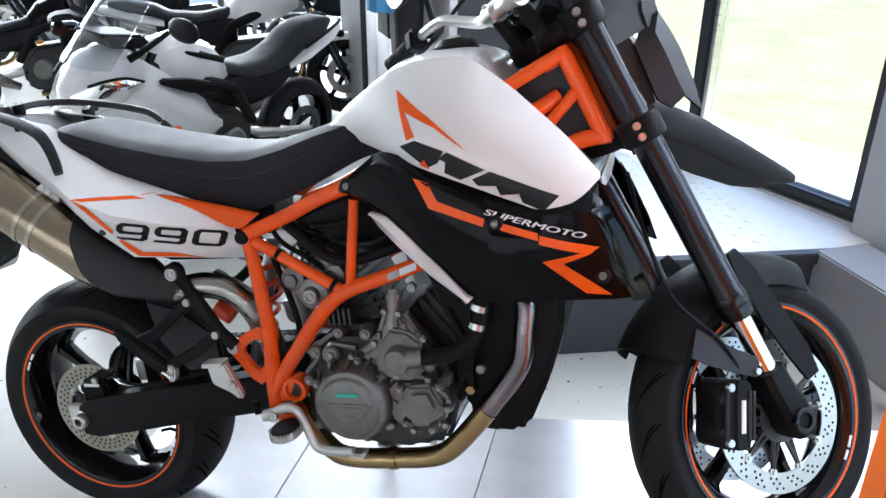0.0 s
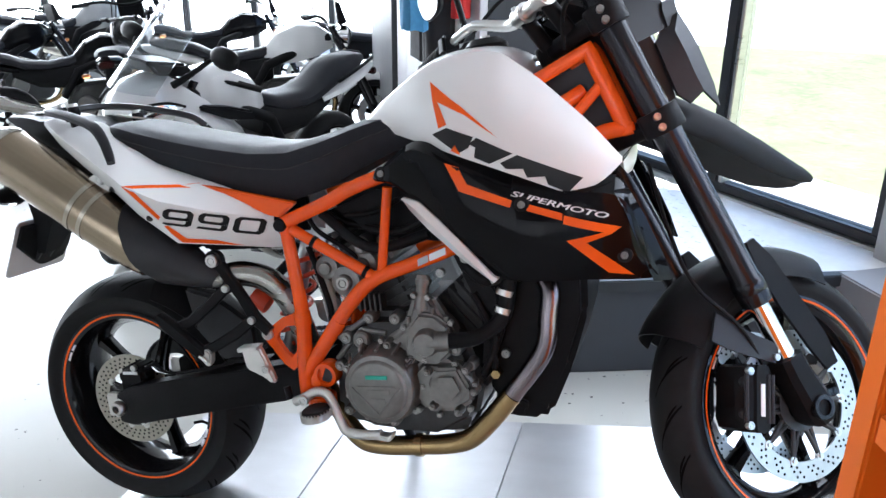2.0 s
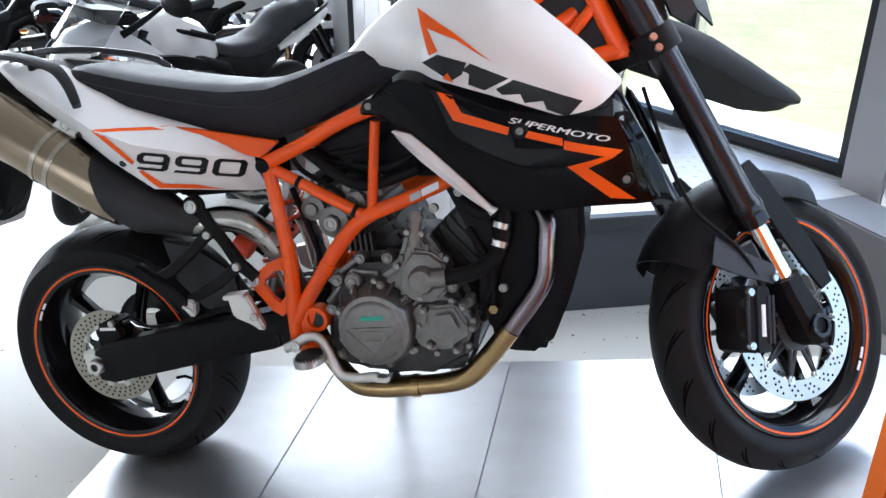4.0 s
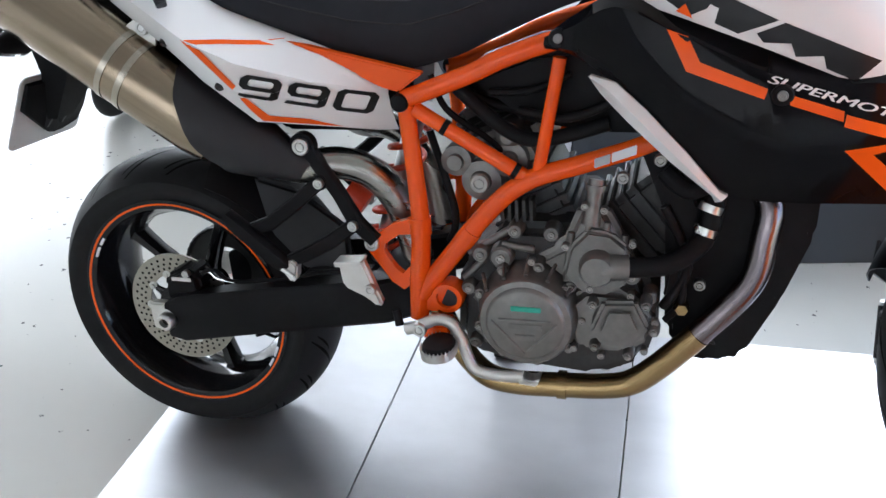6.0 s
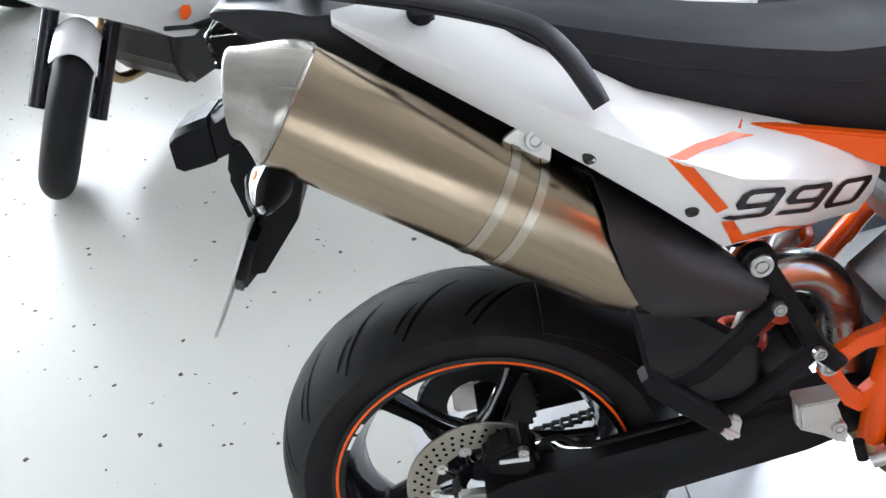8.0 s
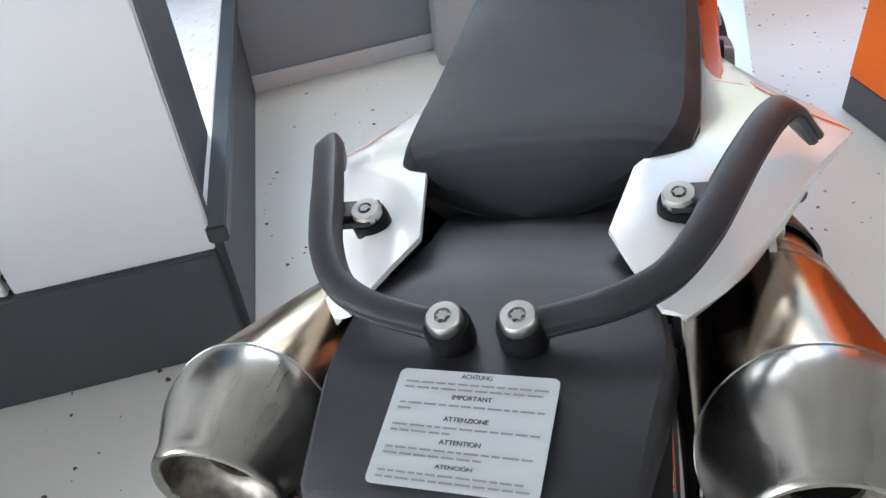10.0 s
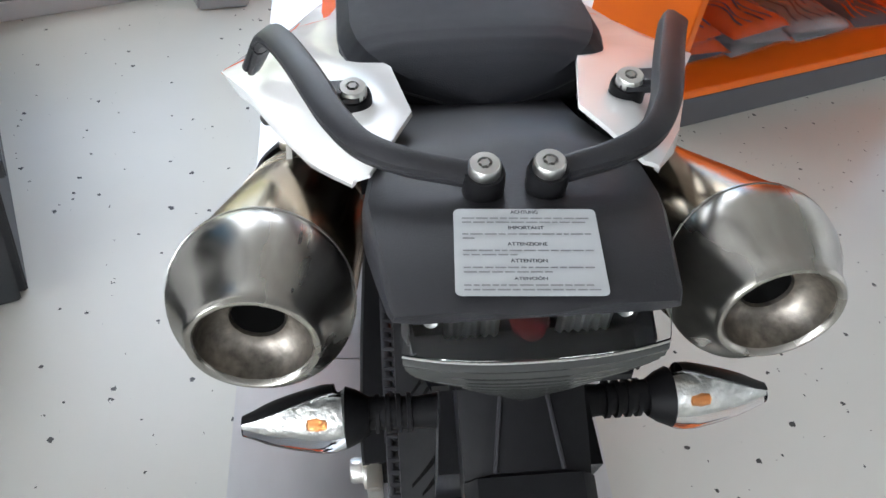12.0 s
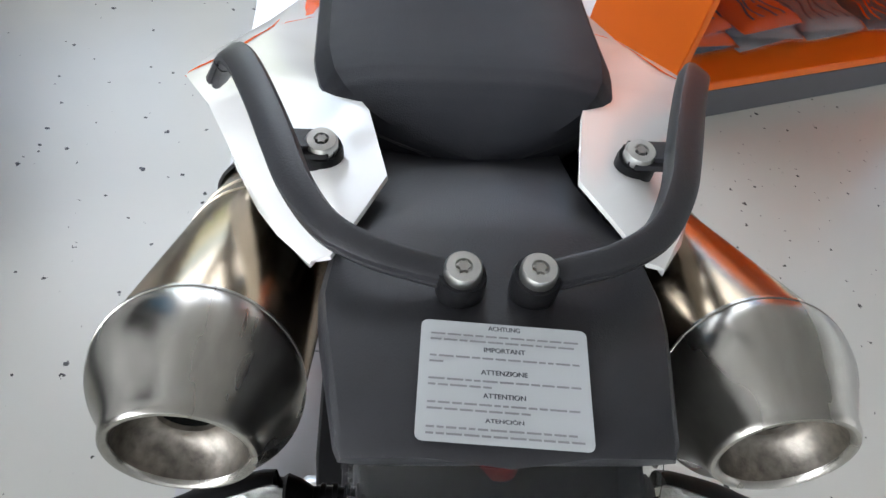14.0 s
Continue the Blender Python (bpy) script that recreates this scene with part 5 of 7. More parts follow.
def build_rear_end():
    sa = empty("swingarm", "", "")
    sa.parent = bike
    for s in (-1, 1):
        secs = []
        for x, z0, z1, y, w in ((-0.005, 0.272, 0.348, 0.128, 0.020), (0.03, 0.266, 0.366, 0.128, 0.022), (0.18, 0.292, 0.390, 0.122, 0.024), (0.34, 0.318, 0.410, 0.112, 0.026), (0.46, 0.335, 0.425, 0.100, 0.030), (0.58, 0.375, 0.455, 0.09, 0.035)):
            m, h = (z0 + z1) / 2, (z1 - z0) / 2
            secs.append([(x, s * (y + w * a), m + h * b) for a, b in ((-1, -0.85), (-0.8, -1), (0.8, -1), (1, -0.85), (1, 0.85), (0.8, 1), (-0.8, 1), (-1, 0.85))])
        part("arm", loft(secs), "black_plastic", sa)
        part("axle_block", slab([(-0.045, 0.285), (0.025, 0.285), (0.025, 0.345), (-0.045, 0.345)], s * 0.12, s * 0.142, 0.004), "alu", sa)
        part("axle_nut", lathe([(0.010, 0.022), (0.016, 0.022), (0.019, 0.018), (0.019, 0.004), (0.028, 0.002), (0.028, -0.004), (0.010, -0.004)], (0, s * 0.145, 0.314), (0, s, 0), 12, closed=True), "alu", sa)
        part("axle_end", lathe([(0, 0.012), (0.010, 0.012), (0.010, -0.002), (0, -0.002)], (0, s * 0.145, 0.314), (0, s, 0), 16), "engine_dark", sa)
        part("adjuster", sweep([(0.02, s * 0.135, 0.318), (0.055, s * 0.135, 0.322)], 0.005, 8), "bolt", sa)
    part("cross_brace", block(0.42, 0.50, -0.09, 0.09, 0.35, 0.42, 0.012), "black_plastic", sa)
    part("arm_pad", slab([(0.30, 0.425), (0.42, 0.435), (0.44, 0.445), (0.32, 0.437)], -0.13, -0.10, 0.003), "black_plastic", sa)
    # rear caliper with hose
    cal = part("rear_caliper", slab([(0.0, 0.405), (0.045, 0.425), (0.075, 0.41), (0.08, 0.375), (0.05, 0.36), (-0.005, 0.375)], -0.138, -0.07, 0.01, segments=3), "black_plastic", bike)
    part("cover_bar", block(0.02, 0.062, -0.1405, -0.1385, 0.398, 0.405, 0), "white_film", cal)
    tube_part("brake_hose", [(0.075, -0.12, 0.41), (0.11, -0.125, 0.42), (0.14, -0.125, 0.40), (0.20, -0.122, 0.402), (0.32, -0.12, 0.425), (0.43, -0.12, 0.47)], 0.0042, "black_plastic", cal)
    part("hose_fitting", sweep(curve([(0.075, -0.12, 0.412), (0.095, -0.122, 0.415), (0.115, -0.125, 0.402), (0.15, -0.125, 0.397)], 4), 0.004, 8), "chrome", cal)
    bolt((0.055, -0.139, 0.415), (0, -1, 0), 0.008, 0.006, cal)
    part("caliper_hanger", slab([(-0.02, 0.34), (0.03, 0.35), (0.06, 0.40), (0.02, 0.40), (-0.02, 0.37)], -0.108, -0.10, 0.003), "black_plastic", cal)
    # hugger over the tyre
    bm = bmesh.new()
    rows = []
    for k in range(15):
        f = radians(18 + 60 * k / 14)
        rows.append([bm.verts.new((0.332 * math.sin(f), 0.098 * yy, 0.314 + 0.332 * math.cos(f) - (0.05 * abs(yy) ** 3))) for yy in np.linspace(-1, 1, 9)])
    for p, q in zip(rows, rows[1:]):
        for k in range(8):
            bm.faces.new((p[k], p[k + 1], q[k + 1], q[k]))
    bmesh.ops.recalc_face_normals(bm, faces=bm.faces)
    bmesh.ops.solidify(bm, geom=list(bm.faces), thickness=0.004)
    hug = part("hugger", bm, "black_plastic", bike)
    part("hugger_side", slab([(0.215, 0.612), (0.30, 0.590), (0.395, 0.520), (0.395, 0.430), (0.30, 0.425), (0.235, 0.50)], -0.112, -0.096, 0.008), "dark_plastic", hug)
    # chain, sprocket
    part("sprocket", lathe([(0.055, -0.003), (0.098, -0.003), (0.098, 0.003), (0.055, 0.003)], (0, 0.098, 0.314), (0, 1, 0), 60, closed=True), "engine_dark", rear_wheel)
    bm = bmesh.new()
    for k in range(42):
        f = 2 * math.pi * k / 42
        c = Vector((0.099 * math.sin(f), 0.098, 0.314 + 0.099 * math.cos(f)))
        lathe([(0, -0.003), (0.0042, -0.003), (0.0042, 0.003), (0, 0.003)], c, (0, 1, 0), 8, bm)
    part("sprocket_teeth", bm, "engine_dark", rear_wheel)
    ch = empty("chain", "", "")
    ch.parent = bike
    for z0, z1 in ((0.416, 0.445), (0.212, 0.355)):
        for k in range(32):
            t = k / 32
            p = Vector((0.52 * t, 0.098, z0 + (z1 - z0) * t))
            bm = bmesh.new()
            for y in (-0.008, 0.008):
                sweep([p + Vector((-0.008, y, 0)), p + Vector((0.008, y, 0.0004))], 0.0065, 8, flat=0.35, bm=bm, up=(0, 0, 1))
            lathe([(0, -0.011), (0.0042, -0.011), (0.0042, 0.011), (0, 0.011)], p + Vector((0.008, 0, 0)), (0, 1, 0), 8, bm)
            part("chain_link", bm, "dark_plastic", ch)
    bm = bmesh.new()
    for k in range(20):
        f = math.pi + math.pi * (k + 0.5) / 20
        p = Vector((0.102 * math.sin(f), 0.098, 0.314 + 0.102 * math.cos(f)))
        t = Vector((math.cos(f), 0, -math.sin(f)))
        for y in (-0.008, 0.008):
            sweep([p - t * 0.008 + Vector((0, y, 0)), p + t * 0.008 + Vector((0, y, 0))], 0.005, 8, flat=0.8, bm=bm)
        lathe([(0, -0.011), (0.0045, -0.011), (0.0045, 0.011), (0, 0.011)], p + t * 0.008, (0, 1, 0), 8, bm)
    part("chain_wrap", bm, "dark_plastic", ch)
    # passenger peg bracket
    br = empty("passenger_bracket", "", "")
    br.parent = bike
    for s in (-1, 1):
        y = 0.165 * s
        def bar(name, pts, half, deep, mat="black_plastic"):
            line = [Vector(q) for q in pts]
            secs = []
            for k, q in enumerate(line):
                way = (line[min(k + 1, len(line) - 1)] - line[max(k - 1, 0)]).normalized()
                flank = way.cross(Vector((0, 1, 0))).normalized()
                h = half[k] if isinstance(half, (list, tuple)) else half
                secs.append([q + flank * (h * a) + Vector((0, deep * b, 0)) for a, b in ((-1, -0.6), (-0.75, -1), (0.75, -1), (1, -0.6), (1, 0.6), (0.75, 1), (-0.75, 1), (-1, 0.6))])
            part(name, loft(secs), mat, br)
        bar("bracket_arm", [(0.352, y, 0.698), (0.380, y, 0.655), (0.412, y, 0.603), (0.438, y, 0.552), (0.470, y, 0.520)], [0.016, 0.013, 0.012, 0.014, 0.012], 0.010)
        bar("bracket_arm", [(0.381, y * 1.02, 0.628), (0.335, y * 1.08, 0.590), (0.285, y * 1.14, 0.553), (0.243, y * 1.16, 0.540)], [0.012, 0.013, 0.013, 0.010], 0.008)
        bar("bracket_arm", [(0.436, y * 1.02, 0.552), (0.392, y * 1.08, 0.520), (0.345, y * 1.14, 0.496), (0.305, y * 1.18, 0.482)], [0.012, 0.013, 0.012, 0.010], 0.008)
        bar("folded_peg", [(0.208, y * 1.22, 0.572), (0.222, y * 1.23, 0.556), (0.265, y * 1.23, 0.518), (0.303, y * 1.22, 0.484), (0.312, y * 1.2, 0.474)], [0.006, 0.014, 0.015, 0.014, 0.010], 0.013)
        part("peg_hinge", slab([(0.300, 0.470), (0.320, 0.492), (0.334, 0.482), (0.330, 0.455), (0.318, 0.446), (0.310, 0.458)], min(y * 1.12, y * 1.26), max(y * 1.12, y * 1.26), 0.004), "cast_alu", br)
        part("spring_pin", sweep([(0.306, y * 1.28, 0.476), (0.326, y * 1.28, 0.462)], 0.004, 8), "bolt", br)
        for q, r in (((0.356, y + s * 0.010, 0.690), 0.0165), ((0.381, y + s * 0.012, 0.626), 0.010), ((0.436, y + s * 0.012, 0.551), 0.010)):
            part("boss", lathe([(0, 0.003), (r * 1.35, 0.003), (r * 1.4, -0.012), (0, -0.012)], (q[0], q[1] - s * 0.004, q[2]), (0, s, 0), 20), "black_plastic", br)
            bolt(q, (0, s, 0), r * 0.9, 0.008, br)
    # shock with red spring
    sh = empty("rear_shock", "", "")
    sh.parent = bike
    p0, p1 = Vector((0.40, 0.02, 0.40)), Vector((0.50, 0.02, 0.70))
    part("damper", sweep([p0, p1], 0.018, 16), "bolt", sh)
    coil = [p0.lerp(p1, t) + Vector((0.035 * math.cos(t * 44), 0.035 * math.sin(t * 44), 0)) for t in np.linspace(0.12, 0.9, 90)]
    part("spring", sweep(coil, 0.006, 8), "spring", sh)
    part("shock_reservoir", sweep([(0.395, -0.09, 0.585), (0.43, -0.09, 0.56)], 0.022, 20), "spring", sh)
    # rider pegs, heel guards, brake lever, side stand
    for s in (-1, 1):
        y = 0.175 * s
        part("heel_guard", slab([(0.405, 0.490), (0.452, 0.494), (0.462, 0.470), (0.472, 0.442), (0.484, 0.410), (0.472, 0.404), (0.455, 0.420), (0.412, 0.440)], min(y, y + s * 0.02), max(y, y + s * 0.02), 0.005, segments=3), "cast_alu", bike, "bare aluminium heel guard")
        part("guard_flange", slab([(0.404, 0.494), (0.456, 0.498), (0.452, 0.488), (0.405, 0.484)], min(y, y + s * 0.034), max(y, y + s * 0.034), 0.002), "cast_alu", bike)
        bolt((0.463, y + s * 0.019, 0.440), (0, s, 0), 0.010, 0.007, bike)
        oval = [(0.590 + 0.031 * math.cos(f), 0.222 + 0.044 * math.copysign(abs(math.sin(f)) ** 0.8, math.sin(f))) for f in (2 * math.pi * k / 28 for k in range(28))]
        hang = lambda yy: 0.347 + 0.05 * (yy - 0.17)
        peg = part("foot_peg", loft([[(0.590 + (x - 0.590) * g, s * (0.222 + (yy - 0.222) * g), hang(yy) + dz) for x, yy in oval] for g, dz in ((0.80, -0.011), (0.97, -0.008), (1.0, 0.004), (0.92, 0.006))]), "bolt", bike, "steel foot peg with rubber pad and teeth")
        part("rubber_pad", loft([[(0.590 + (x - 0.590) * g, s * (0.222 + (yy - 0.222) * g), hang(yy) + dz) for x, yy in oval] for g, dz in ((0.88, 0.005), (0.87, 0.012), (0.80, 0.0145))]), "rubber", peg)
        bm = bmesh.new()
        for k in range(28):
            (xa, ya), (xb, yb) = oval[k], oval[(k + 1) % 28]
            foot = [(xa, s * ya, hang(ya) + 0.003), (xb, s * yb, hang(yb) + 0.003)]
            inner = [(0.590 + (x - 0.590) * 0.93, s * (0.222 + (yy - 0.222) * 0.93), hang(yy) + 0.003) for x, yy in ((xb, yb), (xa, ya))]
            vs = [bm.verts.new(q) for q in foot + inner]
            tip = bm.verts.new(((xa + xb) / 2, s * (ya + yb) / 2, hang((ya + yb) / 2) + 0.014))
            for j in range(4):
                bm.faces.new((vs[j], vs[(j + 1) % 4], tip))
        tagged(part("peg_teeth", bm, "bolt", peg, smooth=False), kind="stuff")
        part("peg_mount", block(0.548, 0.60, min(0.13 * s, 0.18 * s), max(0.13 * s, 0.18 * s), 0.335, 0.372, 0.006), "orange", bike)
    lever = tube_part("brake_lever", [(0.520, -0.185, 0.361), (0.548, -0.188, 0.373), (0.578, -0.19, 0.388), (0.606, -0.195, 0.386), (0.622, -0.198, 0.362), (0.635, -0.20, 0.325), (0.650, -0.205, 0.304), (0.69, -0.21, 0.300), (0.735, -0.212, 0.304)], 0.0092, "cast_alu", bike, 8, 14, "bare aluminium brake lever", flat=1.2)
    bolt((0.549, -0.196, 0.370), (0, -1, 0), 0.0125, 0.008, lever)
    part("lever_tip", slab([(0.725, 0.295), (0.758, 0.292), (0.765, 0.31), (0.75, 0.302), (0.735, 0.307)], -0.225, -0.195, 0.003), "alu", lever)
    part("master_rod", sweep([(0.508, -0.185, 0.368), (0.502, -0.18, 0.395)], 0.008, 10), "black_plastic", lever)
    tube_part("side_stand", [(0.56, 0.15, 0.33), (0.58, 0.24, 0.16), (0.60, 0.303, 0.022)], 0.013, "black_plastic", bike, smooth_path=False)
    part("stand_foot", moved(block(0.57, 0.64, -0.03, 0.03, -0.006, 0.006, 0.003), Matrix.Translation((0, 0.303, 0.0)) @ Matrix.Rotation(radians(-7.8), 4, "X").inverted() @ Matrix.Translation((0, 0, 0.049))), "black_plastic", bike)


build_rear_end()


def build_tail():
    secs = []
    for x, w, zt, zl in ((0.06, 0.072, 0.970, 0.93), (0.0, 0.074, 1.000, 0.94), (-0.05, 0.083, 1.024, 0.95), (-0.075, 0.099, 1.032, 0.958), (-0.12, 0.106, 1.036, 0.968), (-0.145, 0.103, 1.044, 0.98), (-0.18, 0.097, 1.050, 1.000), (-0.222, 0.090, 1.053, 1.036), (-0.229, 0.087, 1.050, 1.040)):
        h = zt - zl
        secs.append([(x - (0.006 if abs(a) < 0.5 and x < -0.2 else 0), w * a, zl + h * b) for a, b in ((-0.86, 0.0), (-1.02, 0.35), (-1.0, 0.86), (-0.96, 0.96), (-0.5, 1.02), (0, 1.06), (0.5, 1.02), (0.96, 0.96), (1.0, 0.86), (1.02, 0.35), (0.86, 0.0))])
    cover = part("tail_cover", loft(secs), "dark_plastic", bike, "matt black tail cover with warning label")
    # warning label, rounded, with readable headings and bars for small print
    lab_c, tilt = Vector((-0.1895, 0.0015, 1.0565)), Matrix.Rotation(radians(-4), 4, "Z") @ Matrix.Rotation(radians(3), 4, "Y")
    corner = []
    for cx, cy in ((1, 1), (-1, 1), (-1, -1), (1, -1)):
        for k in range(5):
            f = math.atan2(cy, cx) - math.pi / 4 + k * math.pi / 8
            corner.append((cx * 0.0325 + 0.004 * math.cos(f), cy * 0.0425 + 0.004 * math.sin(f)))
    bm = bmesh.new()
    base = Matrix.Translation(lab_c) @ tilt
    bm.faces.new([bm.verts.new(base @ Vector((x, y, 0))) for x, y in corner])
    lab = part("warning_label", bm, "label", cover, "silver multilingual warning label", smooth=False)

    def flat_text(text, x, height, width):
        cu = bpy.data.curves.new("letters", "FONT")
        cu.body, cu.size, cu.align_x = text, 1, "CENTER"
        ob = bpy.data.objects.new("letters", cu)
        scene.collection.objects.link(ob)
        me = bpy.data.meshes.new_from_object(ob.evaluated_get(bpy.context.evaluated_depsgraph_get()))
        bpy.data.objects.remove(ob)
        b2 = bmesh.new()
        b2.from_mesh(me)
        bpy.data.meshes.remove(me)
        xs, ys = [v.co.x for v in b2.verts], [v.co.y for v in b2.verts]
        k, h = width / (max(xs) - min(xs)), height / (max(ys) - min(ys))
        for v in b2.verts:
            v.co = base @ Vector((x + v.co.y * h, -v.co.x * k, 0.0006))
        twin = bmesh.ops.duplicate(b2, geom=list(b2.verts) + list(b2.edges) + list(b2.faces))["geom"]
        for v in (g for g in twin if isinstance(g, bmesh.types.BMVert)):
            v.co += base.to_3x3() @ Vector((0.0001, 0.0003, 0.0001))
        part("heading", b2, "ink", lab, smooth=False)
    for i, word in enumerate(("ACHTUNG", "IMPORTANT", "ATTENZIONE", "ATTENTION", "ATENCIÓN")):
        x = 0.0315 - i * 0.0140
        flat_text(word, x, 0.0029, 0.0028 * len(word) * 0.9)
        rnd = random.Random(i)
        for j in (0, 1):
            bm = bmesh.new()
            y = 0.041
            while y > -0.038:
                w = min(rnd.uniform(0.003, 0.009), y + 0.0412)
                q = [(x - 0.0034 - j * 0.0036, y), (x - 0.0034 - j * 0.0036, y - w), (x - 0.0046 - j * 0.0036, y - w), (x - 0.0046 - j * 0.0036, y)]
                bm.faces.new([bm.verts.new(base @ Vector((a, b, 0.0006))) for a, b in q])
                y -= w + 0.0012
                if j and rnd.random() < 0.06:
                    break
            part("print_line", bm, "ink_faint", lab, smooth=False)
    # grab rails
    for s in (-1, 1):
        line = curve([(-0.121, 0.022 * s, 1.053), (-0.116, 0.045 * s, 1.055), (-0.106, 0.075 * s, 1.056), (-0.086, 0.103 * s, 1.054), (-0.050, 0.124 * s, 1.049), (-0.008, 0.139 * s, 1.041), (0.041, 0.156 * s, 1.029), (0.091, 0.175 * s, 1.014), (0.119, 0.188 * s, 1.000), (0.142, 0.200 * s, 0.975), (0.158, 0.211 * s, 0.948), (0.168, 0.220 * s, 0.928)], 7)
        wide = np.interp(np.linspace(0, 1, len(line)), [0, 0.12, 0.3, 0.45, 0.7, 0.82, 0.92, 1], [0.0085, 0.0088, 0.0105, 0.0125, 0.0125, 0.0115, 0.0105, 0.0085])
        secs = []
        for k, q in enumerate(line):
            way = (line[min(k + 1, len(line) - 1)] - line[max(k - 1, 0)]).normalized()
            flank = way.cross(Vector((0, 0.25 * s, 1))).normalized() * -s
            over = flank.cross(way).normalized()
            over = over if over.z > 0 or k > len(line) * 0.8 else -over
            secs.append([q + flank * (wide[k] * x) + over * (0.0075 * z) for x, z in ((-0.7, -1), (0.6, -1), (0.95, -0.6), (1, -0.1), (0.86, 0.0), (0.86, 0.18), (0.99, 0.28), (0.9, 0.75), (0.6, 1.0), (-0.5, 1.12), (-0.85, 0.9), (-1, 0.4), (-1, -0.6))])
        rail = part("grab_rail", loft(secs), "dark_plastic", bike, "curved black passenger grab rail")
        part("ear", slab([(-0.014, 1.026), (0.016, 1.022), (0.014, 1.034), (-0.012, 1.038)], min(s * 0.102, s * 0.138), max(s * 0.102, s * 0.138), 0.004), "dark_plastic", rail)
        for x, y, z in ((-0.121, 0.022 * s, 1.027), (0.001, 0.111 * s, 0.996)):
            part("stand_off", lathe([(0, 0.034), (0.0138, 0.034), (0.0148, 0.030), (0.0148, 0.016), (0.0130, 0.010), (0.0130, 0.0), (0.016, -0.002), (0.017, -0.008), (0, -0.008)], (x, y, z), (-0.06, 0, 1), 28), "black_plastic", rail)
            part("torx_bolt", lathe([(0, 0.0405), (0.0046, 0.0405), (0.0052, 0.0425), (0.0100, 0.0422), (0.0113, 0.040), (0.0113, 0.033), (0, 0.033)], (x, y, z), (-0.06, 0, 1), 24), "bolt", rail)
            star = [((0.0044 if k % 2 else 0.0028) * math.cos(math.pi * k / 6), (0.0044 if k % 2 else 0.0028) * math.sin(math.pi * k / 6)) for k in range(12)]
            part("torx_socket", loft([[(x - 0.0025 + a, y + b, z + h) for a, b in star] for h in (0.0395, 0.0427)]), "dull_bolt", rail)
    # tail light: housing, reflector, smoked lens, red bulb
    tl = empty("tail_light", "", "")
    tl.parent = bike
    part("housing", loft([[(x, w * a, zl + (zt - zl) * b) for a, b in ((-1, 0.1), (-0.95, 1), (0.95, 1), (1, 0.1), (0.5, 0), (-0.5, 0))] for x, w, zl, zt in ((-0.16, 0.082, 0.965, 1.03), (-0.194, 0.0835, 0.968, 1.040), (-0.205, 0.080, 0.972, 1.040))]), "black_plastic", tl)
    for y0, y1 in ((-0.056, -0.019), (0.019, 0.056)):
        n = 12
        ridge = [((-0.2135 if k % 2 else -0.2105), y0 + (y1 - y0) * k / n) for k in range(n + 1)]
        part("reflector", loft([[(x, y, z) for x, y in ridge] for z in (0.996, 1.004, 1.014, 1.034)], cap=False, closed=False), "reflector", tl, smooth=False)

    def lens_row(t, x_in=0.0):
        z = 1.046 - 0.100 * t
        x = -0.229 - 0.024 * math.sin(min(t * 2.6, 1.0) * math.pi / 2) + 0.034 * max(0.0, t - 0.36) ** 1.4
        w = 0.084 * (1 - 0.70 * max(0.0, t - 0.25) ** 1.9 / 0.58)
        return [(x + x_in + 0.008 * abs(a) ** 2.5, w * a, z + 0.010 * abs(a) ** 2 * t) for a in np.linspace(-1, 1, 17)]
    for name, mat, t0, t1, lab in (("upper_lens", "clear", 0.0, 0.235, "clear upper tail light lens"), ("lower_lens", "smoke", 0.245, 1.04, "smoked ribbed lower lens")):
        bm = bmesh.new()
        count = 9 if mat == "clear" else 25
        rows = [[bm.verts.new(v) for v in lens_row(t0 + (t1 - t0) * k / (count - 1), 0.0012 * (k % 2) if mat == "smoke" else 0.0)] for k in range(count)]
        for p, q in zip(rows, rows[1:]):
            for k in range(16):
                bm.faces.new((p[k], p[k + 1], q[k + 1], q[k]))
        bmesh.ops.recalc_face_normals(bm, faces=bm.faces)
        bmesh.ops.solidify(bm, geom=list(bm.faces), thickness=0.0015)
        part(name, bm, mat, tl, lab).visible_shadow = mat == "smoke"
    part("bulb", lathe([(0, 0.020), (0.008, 0.018), (0.0125, 0.010), (0.0135, 0.0), (0, 0.0)], (-0.208, 0, 1.012), (-1, 0, 0.35), 24), "red", tl)
    part("lens_rim", sweep([Vector(v) + Vector((-0.0008, 0, 0)) for v in lens_row(0.24)], 0.0008, 8), "alu", tl)
    part("housing_floor", loft([[(x, w * a, z) for a, z in ((-1, 0.983), (-1, 0.990), (1, 0.990), (1, 0.983))] for x, w in ((-0.196, 0.080), (-0.222, 0.076), (-0.244, 0.066))]), "black_gloss", tl)
    for s in (-1, 1):
        part("side_wall", loft([[(-0.196, s * (0.081 - d), z), (-0.238, s * (0.0765 - d), z)] + [(-0.238, s * (0.0745 - d), z), (-0.196, s * (0.079 - d), z)] for z, d in ((0.984, 0.004), (1.022, 0.0))]), "black_gloss", tl)
    for y in (-0.064, 0.064):
        part("lens_screw", lathe([(0, 0.003), (0.002, 0.001), (0.005, 0.003), (0.006, 0), (0, 0)], (-0.2085, y, 1.014), (-1, 0, 0.4), 12), "bolt", tl)
